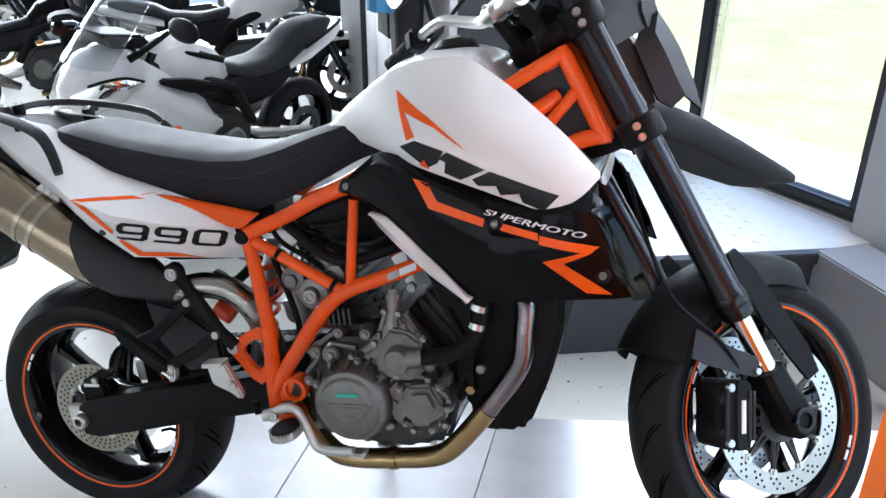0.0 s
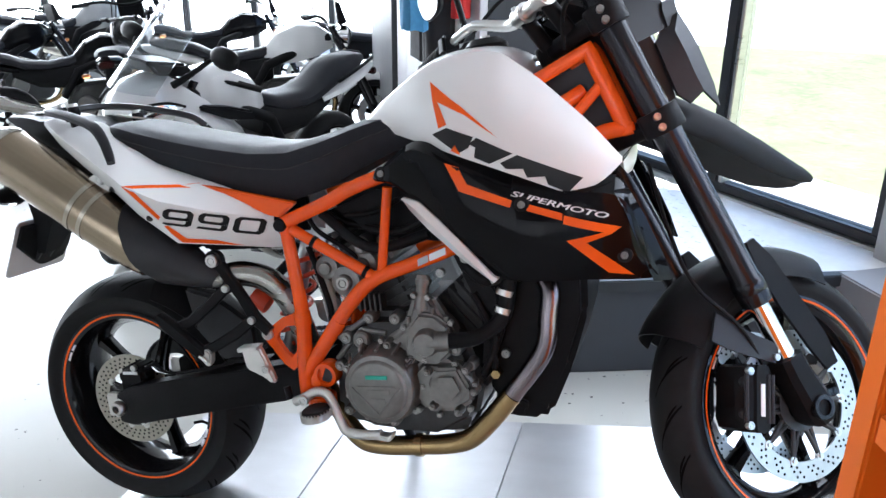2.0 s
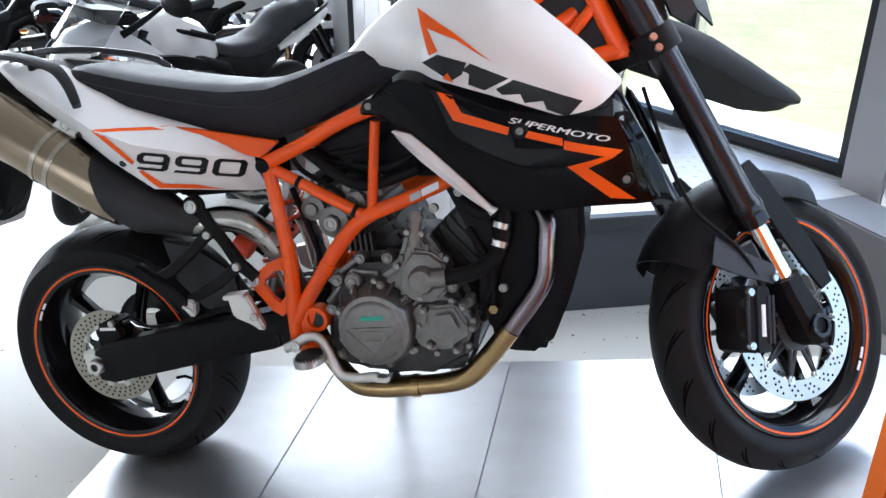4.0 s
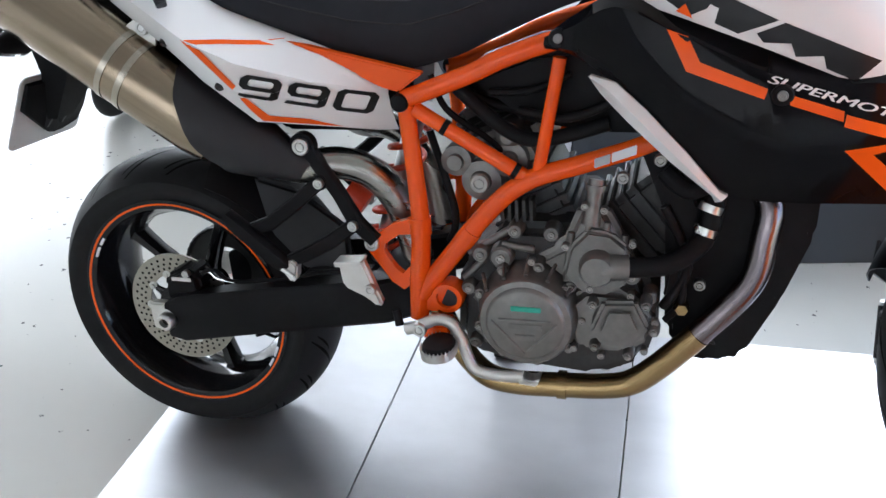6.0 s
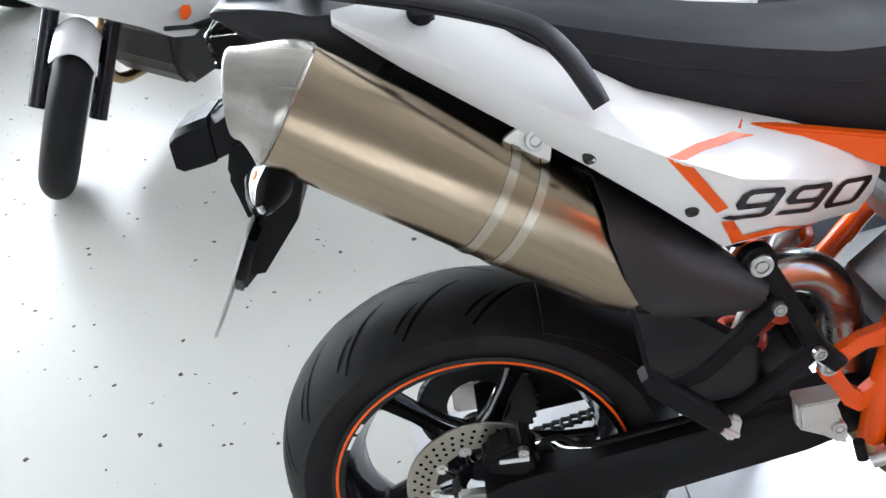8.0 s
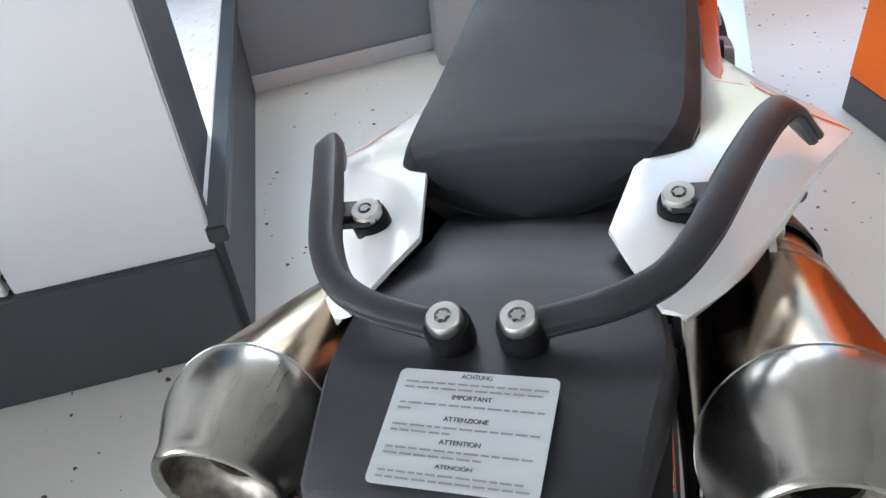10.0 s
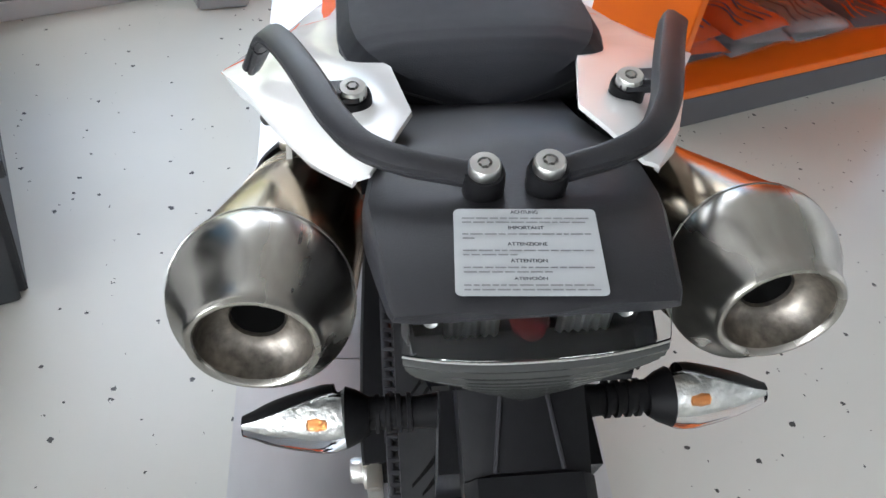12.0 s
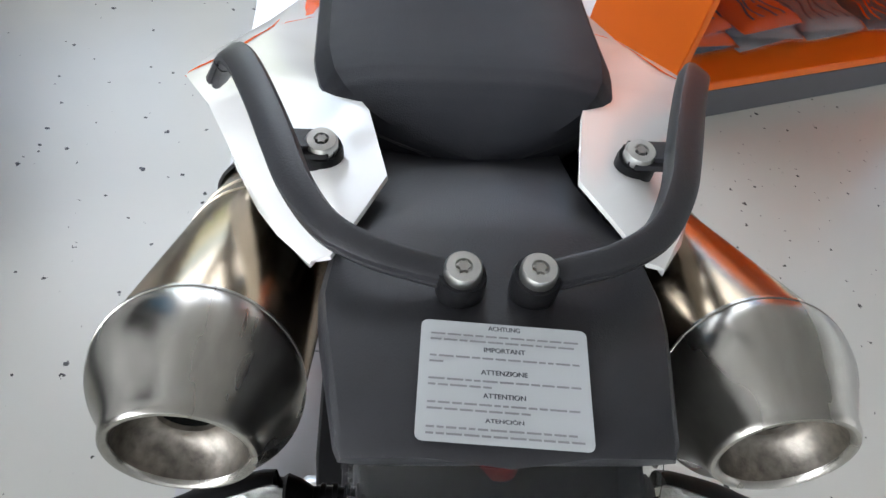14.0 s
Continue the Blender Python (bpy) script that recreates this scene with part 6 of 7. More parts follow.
    # under-tail body and plate bracket
    part("under_tail", loft([[(x, w * a, z0 + (z1 - z0) * b) for a, b in ((-1, 0), (-1, 1), (1, 1), (1, 0))] for x, w, z0, z1 in ((0.25, 0.09, 0.70, 0.84), (0.05, 0.09, 0.86, 0.95), (-0.10, 0.075, 0.92, 0.985), (-0.20, 0.050, 0.925, 0.975))]), "black_plastic", bike)
    pb = empty("plate_bracket", "", "")
    pb.parent = bike
    part("upper_arm", loft([[(x, w * a, z + h * b) for a, b in ((-1, -1), (-1.0, 0.6), (-0.55, 1), (0.55, 1), (1.0, 0.6), (1, -1))] for x, w, z, h in ((-0.16, 0.048, 0.935, 0.035), (-0.20, 0.046, 0.927, 0.03), (-0.25, 0.046, 0.905, 0.028), (-0.276, 0.045, 0.894, 0.026))]), "black_plastic", pb)
    for s in (-1, 1):
        part("crease", sweep([(-0.20, s * 0.012, 0.9575), (-0.276, s * 0.024, 0.921)], 0.0016, 6), "dark_plastic", pb)
    part("lamp_box", loft([[(x, 0.046 * a, z + h * b) for a, b in ((-1, -1), (-1, 0.7), (-0.8, 1), (0.8, 1), (1, 0.7), (1, -1))] for x, z, h in ((-0.279, 0.893, 0.028), (-0.300, 0.889, 0.028), (-0.322, 0.884, 0.026), (-0.331, 0.882, 0.018))]), "black_plastic", pb)
    part("backing", slab([(-0.262, 0.88), (-0.275, 0.84), (-0.262, 0.77), (-0.245, 0.77), (-0.225, 0.82), (-0.225, 0.89)], -0.04, 0.04, 0.008), "black_plastic", pb)
    # number plate: frame, sheet, blue field, bars in place of characters
    pt = Matrix.Translation((-0.3006, -0.002, 0.6933)) @ Matrix.Rotation(radians(28.5), 4, "Y")
    npl = empty("number_plate", "", "")
    npl.parent = bike
    outline = [(c * 0.088 + 0.0145 * math.sin(f), e + 0.0145 * math.cos(f)) for c, e, g in ((1, 0.0915, 0), (1, -0.0455, 90), (-1, -0.0455, 180), (-1, 0.0915, 270)) for f in (radians(g + 22.5 * k) for k in range(5))]
    part("plate_sheet", moved(loft([[(x, y, z) for y, z in outline] for x in (-0.001, 0.001)]), pt), "plate_white", npl)
    rings = []
    for x, g in ((0.0012, 1.0), (-0.003, 1.0), (-0.003, 0.93), (0.0012, 0.93)):
        rings.append([(x, y * (1 - (1 - g) * 0.7), 0.023 + (z - 0.023) * g) for y, z in outline])
    part("plate_frame", moved(loft(rings + rings[:1], cap=False), pt), "plate_white", npl)
    # black backing added to put the shade on the plate's back
    tongue = [(-0.094, 0.096), (-0.094, 0.036), (-0.060, 0.008), (-0.034, -0.013), (-0.012, -0.031), (0.006, -0.036), (0.030, -0.036), (0.055, -0.032), (0.082, -0.025), (0.094, 0.010), (0.094, 0.096)]
    back = part("plate_shade_backing", moved(loft([[(x, 0.002 + (y - 0.002) * g, z) for y, z in tongue] for x, g in ((0.0025, 1.0), (0.010, 1.0), (0.014, 0.94))]), pt), "black_plastic", npl)
    part("mud_flap", loft([[(-0.190, w * 0.9, 0.900), (-0.258, w, 0.882), (-0.2395, w, 0.790), (-0.268, w * 0.7, 0.735), (-0.282, w * 0.45, 0.690), (-0.262, w * 0.4, 0.690), (-0.195, w * 0.8, 0.775), (-0.165, w * 0.9, 0.860)] for w in (-0.062, -0.056, 0.056, 0.062)]), "black_plastic", pb)
    for y in (-0.022, 0.022):
        part("backing_rib", moved(loft([[(x, y + 0.006 * a, z) for x, a in ((0.0135, -1), (0.0135 + h, -0.5), (0.0135 + h, 0.5), (0.0135, 1))] for z, h in ((0.09, 0.030), (0.03, 0.018), (-0.015, 0.004))]), pt), "dark_plastic", back)
    part("blue_field", moved(block(-0.0022, -0.0012, 0.052, 0.088, 0.03, 0.098, 0), pt), "plate_blue", npl)
    bm = bmesh.new()
    for k in range(12):
        f = 2 * math.pi * k / 12
        bmesh.ops.create_icosphere(bm, subdivisions=1, radius=0.0022, matrix=Matrix.Translation((-0.0024, 0.07 + 0.011 * math.sin(f), 0.075 + 0.011 * math.cos(f))) @ Matrix.Diagonal((0.3, 1, 1, 1)))
    part("star_ring", moved(bm, pt), "yellow", npl)
    for z0, y0, y1 in ((0.03, -0.08, 0.045), (-0.046, -0.08, 0.08)):
        part("character_bar", moved(block(-0.0022, -0.0012, y0, y1, z0, z0 + 0.055, 0), pt), "black_film", npl)
    # indicators
    for s in (-1, 1):
        ind = empty("rear_indicator", "", "")
        ind.parent = bike
        part("stalk", sweep([(-0.195, s * 0.045, 0.862), (-0.195, s * 0.072, 0.862), (-0.195, s * 0.125, 0.866)], [0.0155, 0.0128, 0.0132], 18, flat=1.1), "black_plastic", ind)
        for k in range(4):
            part("stalk_rib", lathe([(0.0125, -0.0024), (0.0158, -0.0017), (0.0158, 0.0017), (0.0125, 0.0024)], (-0.195, s * (0.080 + k * 0.0085), 0.863), (0, s, 0), 20, closed=True), "black_plastic", ind)
        shell_secs, lens_secs, mirror_secs = [], [], []
        for t in np.linspace(0, 1, 12):
            y = s * (0.112 + 0.100 * t)
            r = 0.0325 * max(1 - t, 0.04) ** 0.44 * (0.45 + 0.55 * min(1.0, t * 3.2) ** 0.8)
            cx, cz = -0.198, 0.866 - 0.004 * t
            hi = 66 + 55 * max(0.0, t - 0.2)
            if t < 0.24:
                hi = 300
            shell_secs.append([(cx + r * 1.03 * math.cos(f), y, cz + 0.001 + r * 1.03 * math.sin(f)) for f in (radians(v) for v in np.linspace(-50, hi, 15))])
            if t >= 0.17:
                lens_secs.append([(cx + r * math.cos(f), y, cz + r * math.sin(f)) for f in (radians(v) for v in np.linspace(hi if hi < 200 else 66, 312, 13))])
                mirror_secs.append([(cx + 0.003 + r * 0.62 * math.cos(f), y, cz + r * 0.62 * math.sin(f) + 0.001) for f in (radians(v) for v in np.linspace(66, 312, 13))])
        part("shell", loft(shell_secs), "black_plastic", ind)
        part("indicator_lens", loft(lens_secs), "clear", ind, "clear indicator lens").visible_shadow = False
        part("indicator_reflector", loft(mirror_secs), "reflector", ind).location = (0, 0, 0)
        part("amber_bulb", lathe([(0, 0.009), (0.004, 0.007), (0.0052, 0.0), (0.004, -0.007), (0, -0.009)], (-0.2065, s * 0.152, 0.8745), (0, 1, 0), 14), "amber", ind)


build_tail()


def build_front():
    f = empty("fork", "", "")
    f.parent = bike
    leg0 = AXLE
    for s in (-1, 1):
        b = leg0 + Vector((0, s * 0.102, 0))
        p = lambda h, fw=0.0, dy=0.0: b + KING * h + FWD * fw + Vector((0, s * dy, 0))
        part("stanchion", moved(sweep([p(0.06), p(0.32)], 0.0205, 28), STEER), "chrome", f, "hard-chromed fork tube")
        part("outer_tube", moved(lathe([(0.026, 0.235), (0.031, 0.238), (0.032, 0.25), (0.032, 0.29), (0.0295, 0.295), (0.0295, 0.60), (0.0295, 0.93), (0.024, 0.945), (0.012, 0.947), (0.012, 0.955), (0, 0.955)], b, KING, 32), STEER), "fork", f, "black anodised fork outer tube")
        part("tube_collar", moved(lathe([(0.032, 0.262), (0.0335, 0.264), (0.0335, 0.285), (0.032, 0.287)], b, KING, 32, closed=True), STEER), "fork", f)
        lug = part("axle_lug", moved(loft([[p(h, fw + w * a, d * c) for a, c in ((-1, -1), (-1, 0.6), (-0.6, 1), (0.6, 1), (1, 0.6), (1, -1))] for h, fw, w, d in ((0.115, 0, 0.027, 0.026), (0.07, 0, 0.030, 0.027), (0.02, 0.004, 0.034, 0.028), (-0.018, 0.004, 0.034, 0.028), (-0.035, 0.004, 0.022, 0.024))]), STEER), "black_plastic", f)
        part("axle_ring", moved(lathe([(0.016, 0.034), (0.024, 0.034), (0.026, 0.030), (0.026, 0.02), (0.016, 0.02)], b, (0, s, 0), 30, closed=True), STEER), "fork", lug)
        part("axle_bore", moved(lathe([(0.016, 0.031), (0.016, 0.012), (0, 0.012)], b, (0, s, 0), 24), STEER), "hole", lug)
        # radial caliper behind the leg
        def cp(u, w, dy):
            return p(0.092 - 0.83 * u - 0.56 * w, -0.118 - 0.56 * u + 0.83 * w, dy)
        cal = part("front_caliper", moved(loft([[cp(u, w * k, dy) for w, dy in ((-0.044, -0.05), (-0.044, 0.004), (-0.032, 0.018), (-0.014, 0.022), (-0.010, 0.027), (0.024, 0.027), (0.034, 0.016), (0.036, -0.05))] for u, k in ((-0.064, 0.55), (-0.058, 0.85), (-0.040, 1.0), (-0.012, 0.96), (0.012, 0.96), (0.040, 1.0), (0.058, 0.85), (0.064, 0.55))]), STEER), "black_plastic", f, "black radial brake caliper")
        for w, r in ((-0.030, 0.0045), (0.018, 0.004), (0.027, 0.0045)):
            part("caliper_rib", moved(sweep([cp(-0.046, w, 0.0225 if w < 0 else 0.027), cp(0.046, w, 0.0225 if w < 0 else 0.027)], r, 8), STEER), "dark_plastic", cal)
        part("caliper_mark", moved(sweep([cp(-0.028, 0.005, 0.0268), cp(0.033, 0.005, 0.0268)], 0.0055, 8, flat=0.35), STEER), "white_film", cal)
        for u in (-0.030, 0.030):
            part("piston_cap", moved(lathe([(0, 0.004), (0.011, 0.004), (0.013, 0.001), (0.013, -0.006), (0, -0.006)], cp(u, -0.026, 0.016), (0, s, 0), 20), STEER), "dark_plastic", cal)
        for u in (-0.051, 0.051):
            bolt(cp(u, -0.022, 0.018), (0, s, 0), 0.008, 0.009, cal, m=STEER)
        # clamps
        for h, r in ((0.645, 0.04), (0.875, 0.038)):
            part("clamp", moved(lathe([(0.0297, -0.024), (r, -0.024), (r + 0.002, -0.02), (r + 0.002, 0.02), (r, 0.024), (0.0297, 0.024)], b + KING * h, KING, 32, closed=True), STEER), "black_plastic", f)
            for e in (-0.011, 0.011):
                q = b + KING * (h + e) - FWD * 0.028 + Vector((0, s * 0.028, 0))
                bolt(q, (-0.5, s, 0), 0.0075, 0.008, f, m=STEER)
        # disc guard / leg protector blade
        part("leg_guard", moved(loft([[p(h, fw + a * w, dy) for a, dy in ((-1, -0.004), (-1, 0.004), (1, 0.004), (1, -0.004))] for h, fw, w in ((0.350, 0.052, 0.010), (0.30, 0.058, 0.023), (0.20, 0.070, 0.027), (0.10, 0.086, 0.026), (0.04, 0.090, 0.016))]), STEER), "black_plastic", f)
        # fender stay
        part("fender_stay", moved(loft([[p(h, fw, 0.012 + dy - in_) for dy in (-0.006, 0.0)] + [p(h2, fw2, 0.012 + dy - in_) for dy in (0.0, -0.006)] for h, fw, h2, fw2, in_ in ((0.150, -0.012, 0.122, -0.038, 0.0), (0.190, -0.046, 0.160, -0.078, 0.002), (0.232, -0.076, 0.196, -0.112, 0.006), (0.270, -0.098, 0.230, -0.136, 0.012))]), STEER), "dark_plastic", f)
        bolt(p(0.132, -0.032, 0.013), (0, s, 0), 0.007, 0.006, f, m=STEER)
    for h, t in ((0.645, 0.020), (0.875, 0.018)):
        bm = bmesh.new()
        c = leg0 + KING * h
        sweep([c + Vector((0, -0.09, 0)) - FWD * 0.008, c - FWD * 0.034 + Vector((0, -0.05, 0)), c - FWD * 0.036 + Vector((0, 0.05, 0)), c + Vector((0, 0.09, 0)) - FWD * 0.008], t, 12, bm=bm)
        part("yoke", moved(bm, STEER), "black_plastic", f)
    # front road fender
    bm = bmesh.new()
    rows = []
    for k in range(17):
        a = radians(24 - 83 * k / 16)
        n = Vector((math.sin(a), 0, math.cos(a)))
        wid = 0.080 + 0.014 * k / 16
        rows.append([bm.verts.new(AXLE + n * (0.330 + 0.014 * k / 16 - 0.070 * abs(yy) ** 2.6) + Vector((0, wid * yy, 0))) for yy in np.linspace(-1, 1, 11)])
    for p, q in zip(rows, rows[1:]):
        for k in range(10):
            bm.faces.new((p[k], p[k + 1], q[k + 1], q[k]))
    bmesh.ops.recalc_face_normals(bm, faces=bm.faces)
    bmesh.ops.solidify(bm, geom=list(bm.faces), thickness=0.003)
    part("front_fender", moved(bm, STEER), "black_plastic", bike, "matt black front mudguard hugging the tyre")
    # headlamp mask
    def pt(h, fw, y):
        return AXLE + KING * h + FWD * fw + Vector((0, y, 0))
    mask = part("headlamp_mask", moved(loft([[pt(h, fw - 0.060 * abs(a) ** 2.2, w * a) for a in np.linspace(-1, 1, 11)] + [pt(h, fw - 0.10, w * a * 0.8) for a in (0.9, 0, -0.9)] for h, fw, w in ((0.935, 0.070, 0.075), (0.90, 0.110, 0.092), (0.82, 0.135, 0.096), (0.74, 0.145, 0.092), (0.67, 0.135, 0.080))]), STEER), "dark_plastic", bike, "matt black headlamp mask")
    part("headlamp", moved(lathe([(0, 0.012), (0.04, 0.008), (0.058, 0.0), (0.062, -0.02), (0, -0.02)], pt(0.79, 0.150, 0), FWD, 32), STEER), "clear", mask)
    for s in (-1, 1):
        # swept side fin: outer edge leans out past the lamp, with a folded crease
        secs = []
        for h0, f0, h1, f1, h2, f2 in ((0.813, 0.120, 0.816, 0.140, 0.817, 0.150), (0.782, 0.074, 0.785, 0.112, 0.775, 0.156), (0.72, 0.068, 0.735, 0.112, 0.735, 0.158), (0.673, 0.064, 0.69, 0.108, 0.66, 0.150), (0.645, 0.085, 0.655, 0.108, 0.612, 0.137)):
            line = [(h0, f0, 0.104), (h1, f1, 0.124), (h2, f2, 0.112)]
            secs.append([pt(h, fw, s * y) for h, fw, y in line] + [pt(h, fw, s * (y - 0.006)) for h, fw, y in line[::-1]])
        part("mask_fin", moved(loft(secs), STEER), "dark_plastic", mask)
        part("mask_horn", moved(loft([[pt(h, fw + a, s * (y + b)) for a, b in ((-0.018, -0.004), (-0.018, 0.004), (0.018, 0.003), (0.018, -0.003))] for h, fw, y in ((0.800, 0.128, 0.110), (0.832, 0.133, 0.112), (0.848, 0.142, 0.112))]), STEER), "dark_plastic", mask)
        part("mask_cheek", moved(loft([[pt(h, fw + a, s * (y + b)) for a, b in ((-0.05, -0.006), (-0.05, 0.003), (0.045, 0.006), (0.045, -0.004))] for h, fw, y in ((0.930, 0.065, 0.085), (0.90, 0.085, 0.098), (0.84, 0.085, 0.104), (0.80, 0.075, 0.104))]), STEER), "dark_plastic", mask)
    # beak fender
    secs = []
    for fw, top, low, w in ((0.05, 0.705, 0.615, 0.070), (0.124, 0.642, 0.545, 0.067), (0.18, 0.586, 0.480, 0.062), (0.25, 0.500, 0.410, 0.052), (0.305, 0.432, 0.372, 0.040), (0.340, 0.392, 0.356, 0.030), (0.354, 0.374, 0.358, 0.024)):
        g = top - low
        secs.append([pt(low + g * b + c, fw, w * a) for a, b, c in ((-0.92, 0, 0), (-1, 0.12, 0), (-1.04, 0.55, 0), (-0.98, 0.92, 0), (-0.90, 1.0, 0), (-0.5, 1.0, -0.010), (0, 1.0, -0.013), (0.5, 1.0, -0.010), (0.90, 1.0, 0), (0.98, 0.92, 0), (1.04, 0.55, 0), (1, 0.12, 0), (0.92, 0, 0), (0, 0.1, 0))])
    part("beak", moved(loft(secs), STEER), "black_plastic", bike, "black beak fender under the headlamp")
    # handlebar: risers, silver bar with bends, controls
    hb = empty("handlebar", "", "")
    hb.parent = bike
    for s in (-1, 1):
        part("riser", moved(sweep([pt(0.885, -0.05, s * 0.045), pt(0.955, -0.065, s * 0.045)], 0.0165, 16), STEER), "black_plastic", hb)
        part("bar_clamp", moved(lathe([(0.0145, -0.017), (0.022, -0.017), (0.022, 0.017), (0.0145, 0.017)], pt(0.968, -0.067, s * 0.045), (0, 1, 0), 24, closed=True), STEER), "alu", hb)
        for e in (-0.013, 0.013):
            bolt(pt(0.985, -0.067 + e, s * 0.045), KING, 0.005, 0.006, hb, m=STEER)
    ends = lambda s: [(0.968, -0.067, s * 0.02), (0.968, -0.067, s * 0.075), (0.975, -0.070, s * 0.115), (1.012, -0.088, s * 0.18), (1.022, -0.096, s * 0.215), (1.018, -0.125, s * 0.30), (1.010, -0.150, s * 0.37)]
    path = [pt(*q) for q in ends(-1)[::-1]] + [pt(*q) for q in ends(1)]
    part("bar", moved(sweep(curve(path, 6), [0.011, 0.011, 0.011, 0.012, 0.014, 0.0142, 0.0142, 0.014, 0.012, 0.011, 0.011, 0.011], 18), STEER), "alu", hb, "tapered silver handlebar")
    for s in (-1, 1):
        g0, g1 = pt(1.0172, -0.128, s * 0.305), pt(1.008, -0.156, s * 0.395)
        grip = part("grip", moved(sweep([g0, g0.lerp(g1, 0.05), g1.lerp(g0, 0.06), g1], [0.019, 0.0165, 0.0165, 0.018], 18), STEER), "rubber", hb)
        for k in range(8):
            q = g0.lerp(g1, 0.1 + k * 0.1)
            part("grip_rib", moved(lathe([(0.016, -0.002), (0.0175, -0.0015), (0.0175, 0.0015), (0.016, 0.002)], q, g1 - g0, 18, closed=True), STEER), "rubber", grip)
        sw = g0.lerp(g1, -0.2)
        part("switch_box", moved(block(sw.x - 0.021, sw.x + 0.021, sw.y - 0.02, sw.y + 0.02, sw.z - 0.024, sw.z + 0.022, 0.007), STEER), "black_plastic", hb)
        lv = [pt(1.015, -0.085, s * 0.25), pt(1.012, -0.065, s * 0.285), pt(1.004, -0.075, s * 0.34), pt(0.998, -0.09, s * 0.395)]
        part("lever", moved(sweep(curve(lv, 5), [0.010, 0.008, 0.0065, 0.007], 10, flat=0.7), STEER), "black_plastic", hb)
        part("lever_perch", moved(sweep([pt(1.018, -0.11, s * 0.245), pt(1.016, -0.072, s * 0.262)], 0.014, 12), STEER), "black_plastic", hb)
        mir = part("mirror_stem", moved(sweep(curve([pt(1.03, -0.092, s * 0.235), pt(1.10, -0.075, s * 0.235), pt(1.135, -0.065, s * 0.245), pt(1.148, -0.058, s * 0.28), pt(1.150, -0.055, s * 0.34)], 6), 0.0075, 10), STEER), "black_plastic", hb)
        mc, nrm = pt(1.155, -0.060, s * 0.392), (-FWD + KING * 0.15).normalized()
        side, up2 = Vector((0, 1, 0)), nrm.cross(Vector((0, 1, 0)))
        out = [(0.058 * math.copysign(abs(math.cos(a)) ** 0.75, math.cos(a)), 0.038 * math.copysign(abs(math.sin(a)) ** 0.75, math.sin(a))) for a in (2 * math.pi * k / 28 for k in range(28))]
        part("mirror_shell", moved(loft([[mc + nrm * d + side * (x * k) + up2 * (z * k) for x, z in out] for d, k in ((0.0, 1.0), (-0.006, 1.04), (-0.018, 0.9), (-0.026, 0.5), (-0.027, 0.1))]), STEER), "black_plastic", hb)
        part("mirror_glass", moved(loft([[mc + nrm * d + side * (x * k) + up2 * (z * k) for x, z in out] for d, k in ((0.0012, 0.93), (0.0002, 0.95))]), STEER), "chrome", hb)
    res = pt(1.045, -0.07, -0.235)
    part("reservoir", moved(lathe([(0, 0.032), (0.017, 0.032), (0.018, 0.026), (0.0165, 0.024), (0.016, 0.0), (0, 0.0)], res, KING, 20), STEER), "black_plastic", hb)
    part("dash", moved(block(-0.05, 0.05, -0.07, 0.07, -0.015, 0.015, 0.01), STEER @ Matrix.Translation(pt(0.965, 0.02, 0)) @ Matrix.Rotation(radians(-30), 4, "Y")), "black_plastic", bike)
    for q in ([pt(1.015, -0.07, -0.25), pt(1.03, 0.0, -0.18), pt(0.95, 0.04, -0.10), pt(0.80, 0.03, -0.06), pt(0.60, 0.0, -0.05)], [pt(1.015, -0.07, 0.25), pt(1.04, 0.01, 0.16), pt(0.93, 0.02, 0.09), pt(0.75, -0.02, 0.05)], [pt(1.01, -0.06, -0.23), pt(0.96, -0.04, -0.15), pt(0.92, -0.06, -0.07), pt(0.86, -0.07, -0.03)]):
        part("cable", moved(sweep(curve(q, 8), 0.0045, 8), STEER), "black_plastic", hb)
    part("brake_line", moved(sweep(curve([pt(0.58, -0.035, -0.05), pt(0.45, -0.085, -0.075), pt(0.34, -0.11, -0.10), pt(0.22, -0.07, -0.112), pt(0.12, -0.06, -0.105)], 8), 0.0042, 8), STEER), "black_plastic", f)


build_front()


# ---- shop furniture ----
SHELF = Matrix.Translation(uv(1.007, -1.262)) @ Matrix.Rotation(ROOM + radians(3.5), 4, "Z")


def build_shelf():
    s = empty("display_shelf", "bright orange display shelf on a grey plinth", "shelf")

    def board(name, u0, u1, v0, v1, z0, z1, mat="shelf"):
        part(name, moved(block(u0, u1, v0, v1, z0, z1, 0.003), SHELF), mat, s)
    board("plinth", 0.006, 0.43, -1.56, -0.004, FLOOR, 0.085, "plinth")
    board("side_board", 0, 0.43, -0.03, 0, 0.087, 1.95)
    board("side_board", 0, 0.43, -1.565, -1.535, 0.087, 1.95)
    for z in (0.087, 0.56, 1.03, 1.50):
        board("shelf_board", 0.002, 0.409, -1.534, -0.031, z, z + 0.032)
    board("top_board", 0, 0.43, -1.565, 0, 1.951, 1.985)
    board("back_board", 0.41, 0.43, -1.534, -0.031, 0.087, 1.949)


build_shelf()


